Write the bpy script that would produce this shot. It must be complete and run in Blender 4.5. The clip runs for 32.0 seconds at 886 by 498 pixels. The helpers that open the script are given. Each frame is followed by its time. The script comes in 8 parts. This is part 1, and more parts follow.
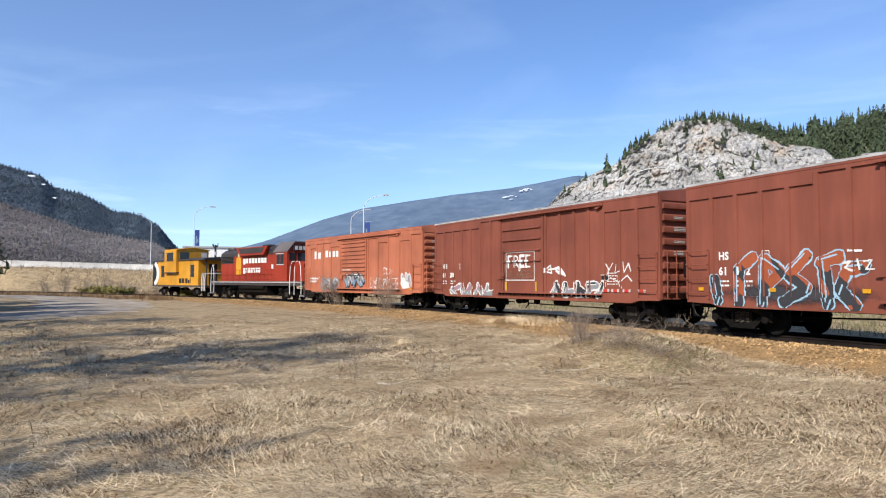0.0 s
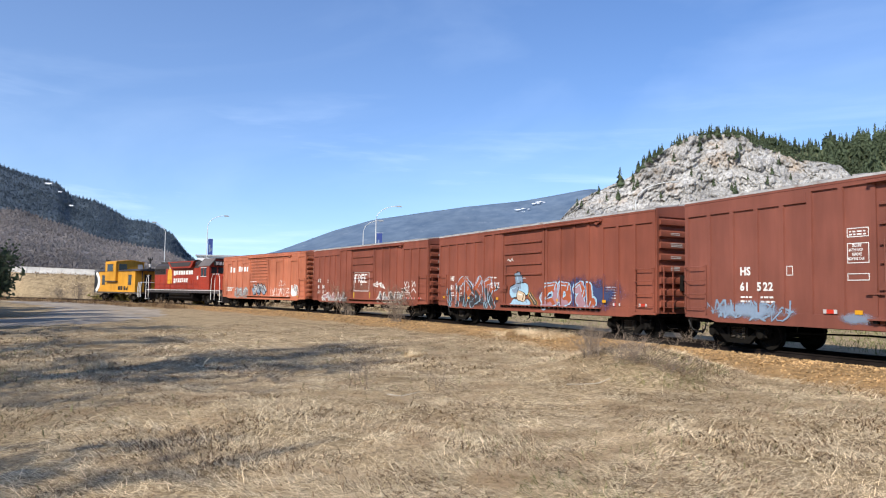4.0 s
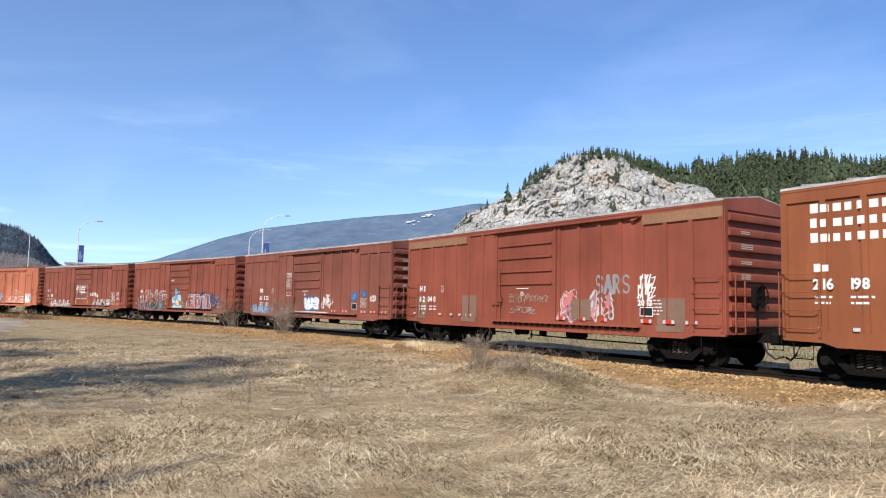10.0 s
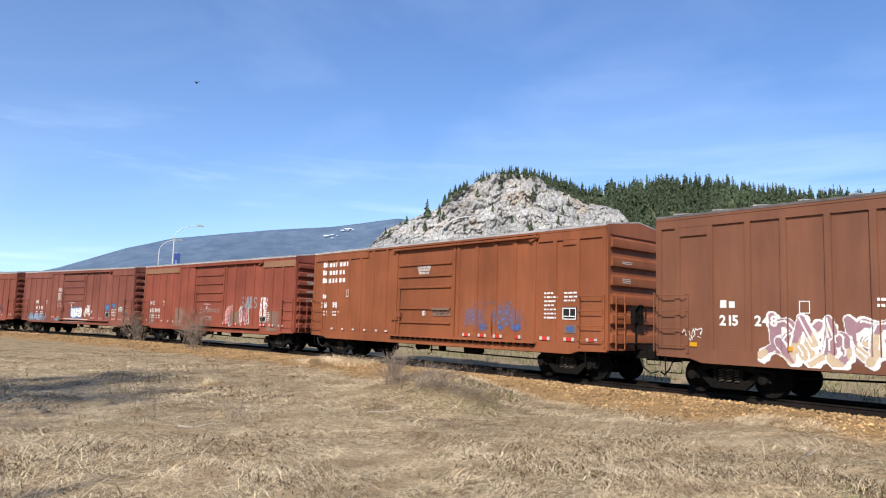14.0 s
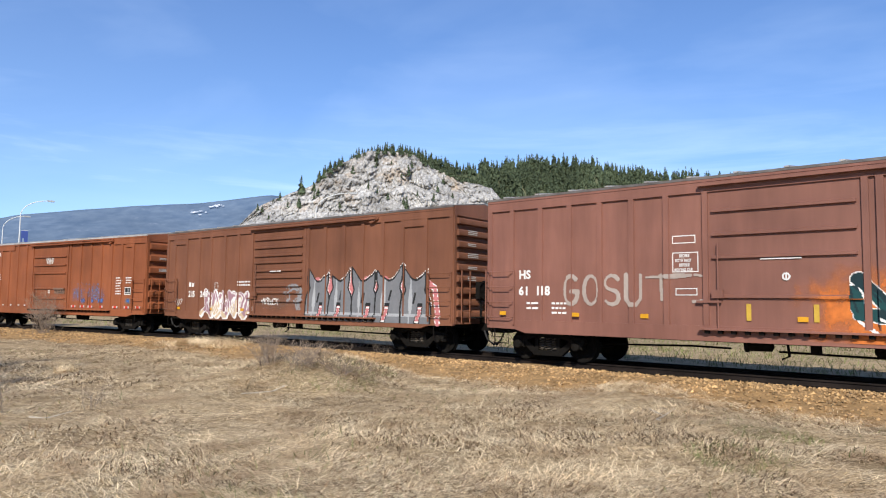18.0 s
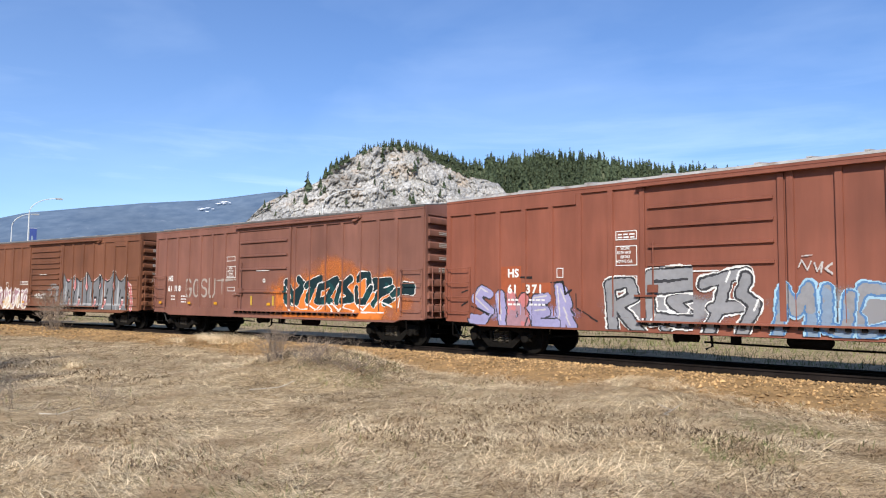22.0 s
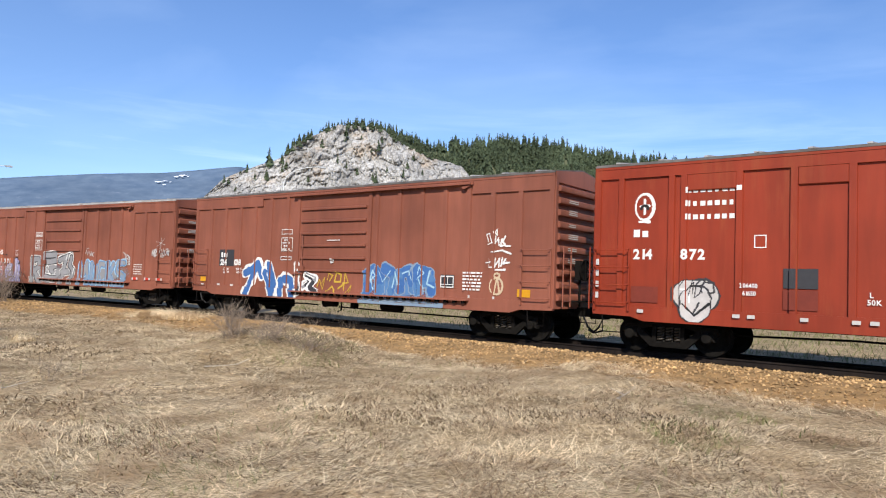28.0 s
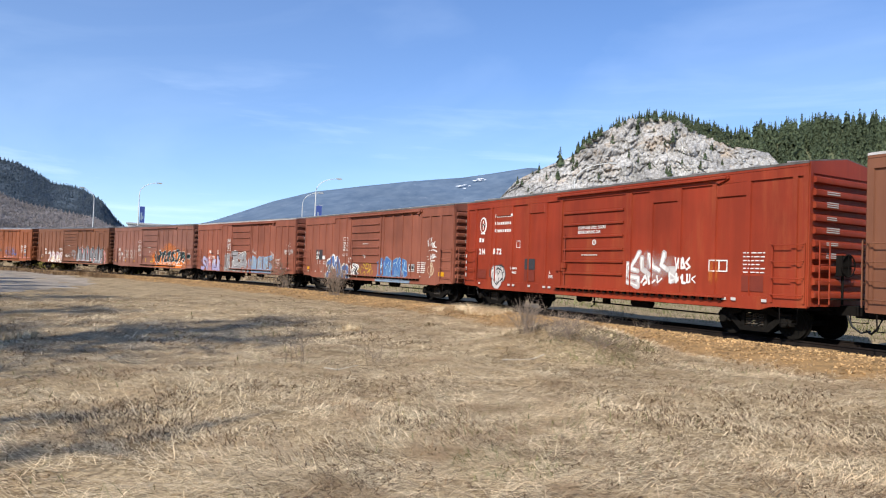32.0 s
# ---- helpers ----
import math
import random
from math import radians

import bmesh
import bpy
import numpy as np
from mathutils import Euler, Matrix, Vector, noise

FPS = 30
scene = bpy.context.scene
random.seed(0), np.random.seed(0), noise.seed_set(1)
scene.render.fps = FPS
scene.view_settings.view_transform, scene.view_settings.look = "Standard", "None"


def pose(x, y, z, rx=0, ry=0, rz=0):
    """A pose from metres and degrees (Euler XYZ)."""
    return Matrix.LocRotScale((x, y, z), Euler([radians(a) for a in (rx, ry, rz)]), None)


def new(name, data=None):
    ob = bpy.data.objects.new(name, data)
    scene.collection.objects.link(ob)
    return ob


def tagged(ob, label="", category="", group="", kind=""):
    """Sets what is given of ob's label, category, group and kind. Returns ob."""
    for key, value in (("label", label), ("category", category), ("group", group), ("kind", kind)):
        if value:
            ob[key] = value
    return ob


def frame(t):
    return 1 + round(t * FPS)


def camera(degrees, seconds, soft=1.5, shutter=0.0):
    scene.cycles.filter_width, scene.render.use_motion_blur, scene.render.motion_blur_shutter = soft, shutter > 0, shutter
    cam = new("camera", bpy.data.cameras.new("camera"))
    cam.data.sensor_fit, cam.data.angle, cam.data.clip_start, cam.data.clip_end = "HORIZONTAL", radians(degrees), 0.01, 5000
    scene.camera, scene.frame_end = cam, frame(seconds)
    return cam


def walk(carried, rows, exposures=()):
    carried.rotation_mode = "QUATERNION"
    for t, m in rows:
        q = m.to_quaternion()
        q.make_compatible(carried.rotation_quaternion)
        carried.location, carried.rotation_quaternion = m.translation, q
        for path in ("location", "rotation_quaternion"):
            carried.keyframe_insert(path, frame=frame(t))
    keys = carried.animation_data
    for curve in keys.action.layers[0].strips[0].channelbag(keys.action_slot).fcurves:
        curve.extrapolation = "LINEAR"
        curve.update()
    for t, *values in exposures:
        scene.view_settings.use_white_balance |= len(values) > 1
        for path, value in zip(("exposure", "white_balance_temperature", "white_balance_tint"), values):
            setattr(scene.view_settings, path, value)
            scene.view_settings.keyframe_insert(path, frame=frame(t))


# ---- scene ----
cam = camera(64.0, 32.0, soft=1.12)
EYE = (0.0, 0.0, 1.5)  # rail head is z = 0
# seconds, heading to the left, tilt up, roll
TURNS = [
    (0, 7.53, 2.63, -0.12), (0.5, 8.33, 2.74, -0.31), (1, 9.13, 2.80, -0.56), (1.5, 9.55, 2.90, -0.86), (2, 9.64, 3.08, -0.74),
    (2.5, 9.64, 3.24, -0.76), (3.5, 8.9, 3.46, -0.85), (4.5, 7.91, 3.70, -0.97), (5, 7.27, 3.85, -1.10), (5.5, 7.01, 4.06, -1.06),
    (6, 6.95, 4.12, -1.17), (6.5, 6.90, 4.22, -1.21), (7, 6.74, 4.25, -1.33), (7.5, 5.81, 4.32, -1.40), (8, 3.46, 4.24, -1.46),
    (8.5, 1.51, 4.12, -1.32), (9, -0.04, 4.22, -1.42), (9.5, -0.08, 4.34, -0.81), (10, -0.48, 4.68, -1.18), (10.5, -0.98, 4.91, -1.42),
    (11, -1.56, 5.20, -1.24), (11.5, -2.07, 5.55, -1.37), (12, -2.49, 5.86, -1.41), (12.5, -2.69, 6.01, -1.49), (13, -2.94, 6.12, -1.46),
    (13.5, -3.43, 6.16, -1.51), (14, -7.13, 6.10, -1.80), (14.5, -9.19, 5.76, -1.45), (15, -12.46, 5.39, -1.28), (15.5, -16.27, 5.26, -1.14),
    (16, -17.9, 5.12, -1.08), (16.7, -17.8, 4.9, -1.02), (17.5, -17.21, 4.65, -0.97), (18, -17.08, 4.50, -0.75), (18.5, -17.05, 4.48, -0.56),
    (19, -16.96, 4.46, -0.57), (19.5, -16.84, 4.36, -0.48), (20, -16.65, 4.22, -0.34), (20.5, -16.50, 4.18, -0.23), (21, -16.42, 4.14, -0.31),
    (21.5, -16.43, 4.12, -0.43), (22, -16.52, 4.13, -0.50), (22.5, -16.61, 4.13, -0.50), (23, -16.66, 4.00, -0.49), (23.5, -16.68, 3.94, -0.51),
    (24, -16.49, 3.78, -0.31), (24.5, -13.39, 3.43, 0.13), (25, -12.2, 3.35, -0.5), (25.7, -14.6, 3.3, -1.6), (26.5, -17.94, 3.19, -2.41),
    (27, -19.28, 2.91, -2.28), (27.5, -19.53, 2.69, -2.21), (28, -19.74, 2.73, -2.02), (28.5, -19.76, 2.73, -1.50), (29, -19.51, 2.70, -1.82),
    (29.5, -19.24, 2.60, -1.74), (30, -18.58, 2.67, -1.47), (30.5, -10.97, 2.49, -1.74), (31, -3.46, 2.21, -2.09), (31.5, 0.53, 1.82, -2.62),
    (32, 3.54, 1.69, -2.08)]
walk(cam, [(t, pose(*EYE, 90 + p, r, y)) for t, y, p, r in TURNS], exposures=[(0, 0.32), (32, 0.32)])

# ---- world and sun ----
SUN_ELEV = radians(36)
SUN_FROM = Vector((-0.43, -0.90, 0)).normalized()  # behind the camera, a little to its left
sun_data = bpy.data.lights.new("sun", "SUN")
sun_data.energy, sun_data.angle, sun_data.color = 4.9, radians(0.53), (1.0, 0.94, 0.84)
sun = new("sun", sun_data)
sun_dir = Vector((SUN_FROM.x * math.cos(SUN_ELEV), SUN_FROM.y * math.cos(SUN_ELEV), math.sin(SUN_ELEV)))
sun.matrix_world = Matrix.Translation((0, -30, 60)) @ sun_dir.to_track_quat("Z", "Y").to_matrix().to_4x4()

world = bpy.data.worlds.new("sky")
scene.world = world
world.use_nodes = True
wn, wl = world.node_tree.nodes, world.node_tree.links
wn.clear()
sky = wn.new("ShaderNodeTexSky")
sky.sky_type, sky.sun_disc = "NISHITA", False
sky.sun_elevation, sky.sun_rotation = SUN_ELEV, math.atan2(SUN_FROM.x, SUN_FROM.y)
sky.air_density, sky.dust_density, sky.ozone_density, sky.altitude = 1.0, 0.1, 4.0, 500
coord = wn.new("ShaderNodeTexCoord")
# hills all round hide the pale rim of the sky: its gradient starts a little higher
lift = wn.new("ShaderNodeVectorMath")
lift.operation = "MULTIPLY_ADD"
lift.inputs[1].default_value, lift.inputs[2].default_value = (1, 1, 0.88), (0, 0, 0.05)
wl.new(coord.outputs["Generated"], lift.inputs[0])
wl.new(lift.outputs["Vector"], sky.inputs["Vector"])
stretch = wn.new("ShaderNodeMapping")
stretch.inputs["Rotation"].default_value = (radians(4), radians(-8), radians(20))
stretch.inputs["Scale"].default_value = (1.0, 1.5, 3.6)
wisps = wn.new("ShaderNodeTexNoise")
wisps.inputs["Scale"].default_value, wisps.inputs["Detail"].default_value, wisps.inputs["Roughness"].default_value = 1.5, 5, 0.55
wisps.inputs["Distortion"].default_value = 0.6
thin = wn.new("ShaderNodeMapRange")
thin.inputs["From Min"].default_value, thin.inputs["From Max"].default_value = 0.44, 0.86
thin.inputs["To Min"].default_value, thin.inputs["To Max"].default_value = 0.0, 0.15
# long thin streaks low over the valley, and a veil that thickens to the west
pull = wn.new("ShaderNodeMapping")
pull.inputs["Rotation"].default_value = (radians(-3), radians(5), 0)
pull.inputs["Location"].default_value = (0.35, 0.2, 0.12)
pull.inputs["Scale"].default_value = (1.5, 1.5, 13.0)
streaks = wn.new("ShaderNodeTexNoise")
streaks.inputs["Scale"].default_value, streaks.inputs["Detail"].default_value, streaks.inputs["Roughness"].default_value = 1.6, 6, 0.6
streaks.inputs["Distortion"].default_value = 0.35
drawn = wn.new("ShaderNodeMapRange")
drawn.inputs["From Min"].default_value, drawn.inputs["From Max"].default_value = 0.50, 0.76
drawn.inputs["To Min"].default_value, drawn.inputs["To Max"].default_value = 0.0, 0.38
split = wn.new("ShaderNodeSeparateXYZ")
low = wn.new("ShaderNodeMapRange")
low.inputs["From Min"].default_value, low.inputs["From Max"].default_value = 0.30, 0.10
west = wn.new("ShaderNodeMapRange")
west.inputs["From Min"].default_value, west.inputs["From Max"].default_value = 0.15, -0.65
west.inputs["To Min"].default_value, west.inputs["To Max"].default_value = 0.0, 0.05
lows, sum1, sum2 = wn.new("ShaderNodeMath"), wn.new("ShaderNodeMath"), wn.new("ShaderNodeMath")
lows.operation, sum1.operation, sum2.operation = "MULTIPLY", "ADD", "ADD"
wl.new(coord.outputs["Generated"], pull.inputs["Vector"])
wl.new(pull.outputs["Vector"], streaks.inputs["Vector"])
wl.new(streaks.outputs["Fac"], drawn.inputs["Value"])
wl.new(coord.outputs["Generated"], split.inputs["Vector"])
wl.new(split.outputs["Z"], low.inputs["Value"])
wl.new(split.outputs["X"], west.inputs["Value"])
wl.new(drawn.outputs["Result"], lows.inputs[0])
wl.new(low.outputs["Result"], lows.inputs[1])
wl.new(lows.outputs[0], sum1.inputs[0])
wl.new(west.outputs["Result"], sum1.inputs[1])
cirrus = wn.new("ShaderNodeMixRGB")
cirrus.inputs["Color2"].default_value = (7.4, 8.8, 10.4, 1)
back, wout = wn.new("ShaderNodeBackground"), wn.new("ShaderNodeOutputWorld")
back.inputs["Strength"].default_value = 0.141
wl.new(coord.outputs["Generated"], stretch.inputs["Vector"])
wl.new(stretch.outputs["Vector"], wisps.inputs["Vector"])
wl.new(wisps.outputs["Fac"], thin.inputs["Value"])
wl.new(thin.outputs["Result"], sum2.inputs[0])
wl.new(sum1.outputs[0], sum2.inputs[1])
wl.new(sum2.outputs[0], cirrus.inputs["Fac"])
wl.new(sky.outputs["Color"], cirrus.inputs["Color1"])
deep = wn.new("ShaderNodeHueSaturation")
deep.inputs["Hue"].default_value, deep.inputs["Saturation"].default_value = 0.508, 1.10
wl.new(cirrus.outputs["Color"], deep.inputs["Color"])
wl.new(deep.outputs["Color"], back.inputs["Color"])
wl.new(back.outputs["Background"], wout.inputs["Surface"])

# ---- materials ----
def mat(name, c1, c2, scale=4.0, rough=0.8, bump=0.0, metal=0.0, big=0.35, streak=False, island=0.0, thing=0.0, bump_scale=None, blotch=None, spec=0.4):
    """Two colours mixed by noise at two scales; streak pulls the noise downwards; island and thing vary it piece by piece."""
    m = bpy.data.materials.new(name)
    m.use_nodes = True
    n, l = m.node_tree.nodes, m.node_tree.links
    p = n["Principled BSDF"]
    p.inputs["Roughness"].default_value, p.inputs["Metallic"].default_value = rough, metal
    p.inputs["Specular IOR Level"].default_value = spec
    tc, mp = n.new("ShaderNodeTexCoord"), n.new("ShaderNodeMapping")
    mp.inputs["Scale"].default_value = (1, 1, 0.12) if streak else (1, 1, 1)
    l.new(tc.outputs["Object"], mp.inputs["Vector"])
    fine, broad = n.new("ShaderNodeTexNoise"), n.new("ShaderNodeTexNoise")
    fine.inputs["Scale"].default_value, fine.inputs["Detail"].default_value, fine.inputs["Roughness"].default_value = scale, 8, 0.65
    broad.inputs["Scale"].default_value, broad.inputs["Detail"].default_value = scale * 0.13, 4
    l.new(mp.outputs["Vector"], fine.inputs["Vector"])
    l.new(tc.outputs["Object"], broad.inputs["Vector"])
    ramp = n.new("ShaderNodeMapRange")
    ramp.inputs["From Min"].default_value, ramp.inputs["From Max"].default_value = 0.32, 0.68
    l.new(fine.outputs["Fac"], ramp.inputs["Value"])
    mix = n.new("ShaderNodeMixRGB")
    mix.inputs["Color1"].default_value, mix.inputs["Color2"].default_value = (*c1, 1), (*c2, 1)
    l.new(ramp.outputs["Result"], mix.inputs["Fac"])
    out = mix.outputs["Color"]
    hsv = n.new("ShaderNodeHueSaturation")
    val = n.new("ShaderNodeMapRange")
    val.inputs["From Min"].default_value, val.inputs["From Max"].default_value = 0.3, 0.7
    val.inputs["To Min"].default_value, val.inputs["To Max"].default_value = 1 - big, 1 + big
    l.new(broad.outputs["Fac"], val.inputs["Value"])
    last = val.outputs["Result"]
    for amount, node, socket in ((island, "ShaderNodeNewGeometry", "Random Per Island"), (thing, "ShaderNodeObjectInfo", "Random")):
        if amount:
            r, q, mu = n.new(node), n.new("ShaderNodeMapRange"), n.new("ShaderNodeMath")
            q.inputs["To Min"].default_value, q.inputs["To Max"].default_value = 1 - amount, 1 + amount
            mu.operation = "MULTIPLY"
            l.new(r.outputs[socket], q.inputs["Value"])
            l.new(q.outputs["Result"], mu.inputs[0])
            l.new(last, mu.inputs[1])
            last = mu.outputs[0]
    l.new(last, hsv.inputs["Value"])
    l.new(out, hsv.inputs["Color"])
    out = hsv.outputs["Color"]
    if blotch:
        colour, size, low, high = blotch
        b, rr, mm = n.new("ShaderNodeTexNoise"), n.new("ShaderNodeMapRange"), n.new("ShaderNodeMixRGB")
        b.inputs["Scale"].default_value, b.inputs["Detail"].default_value, b.inputs["Roughness"].default_value = size, 9, 0.7
        rr.inputs["From Min"].default_value, rr.inputs["From Max"].default_value = low, high
        mm.inputs["Color2"].default_value = (*colour, 1)
        l.new(mp.outputs["Vector"] if streak else tc.outputs["Object"], b.inputs["Vector"])
        l.new(b.outputs["Fac"], rr.inputs["Value"])
        l.new(rr.outputs["Result"], mm.inputs["Fac"])
        l.new(out, mm.inputs["Color1"])
        out = mm.outputs["Color"]
    l.new(out, p.inputs["Base Color"])
    if bump:
        bp, bn = n.new("ShaderNodeBump"), n.new("ShaderNodeTexNoise")
        bn.inputs["Scale"].default_value, bn.inputs["Detail"].default_value = bump_scale or scale * 2, 6
        bp.inputs["Strength"].default_value, bp.inputs["Distance"].default_value = min(1, bump * 10), bump
        l.new(tc.outputs["Object"], bn.inputs["Vector"])
        l.new(bn.outputs["Fac"], bp.inputs["Height"])
        l.new(bp.outputs["Normal"], p.inputs["Normal"])
    return m


def paint(name, c, rust=0.35, spots=(0.10, 0.045, 0.028)):
    """Weathered railway paint: fading, streaks of dirt, rust spots, slight oil-canning of the sheet."""
    d = tuple(v * 0.78 for v in c)
    return mat(name, c, d, 3.0, 0.55, 0.004, 0.0, 0.22, True, bump_scale=1.2, blotch=(spots, 2.2, 0.72 - rust * 0.2, 0.92), spec=0.3)


def plain(name, c, rough=0.7, metal=0.0):
    return mat(name, c, tuple(v * 0.82 for v in c), 9.0, rough, 0, metal, 0.08)


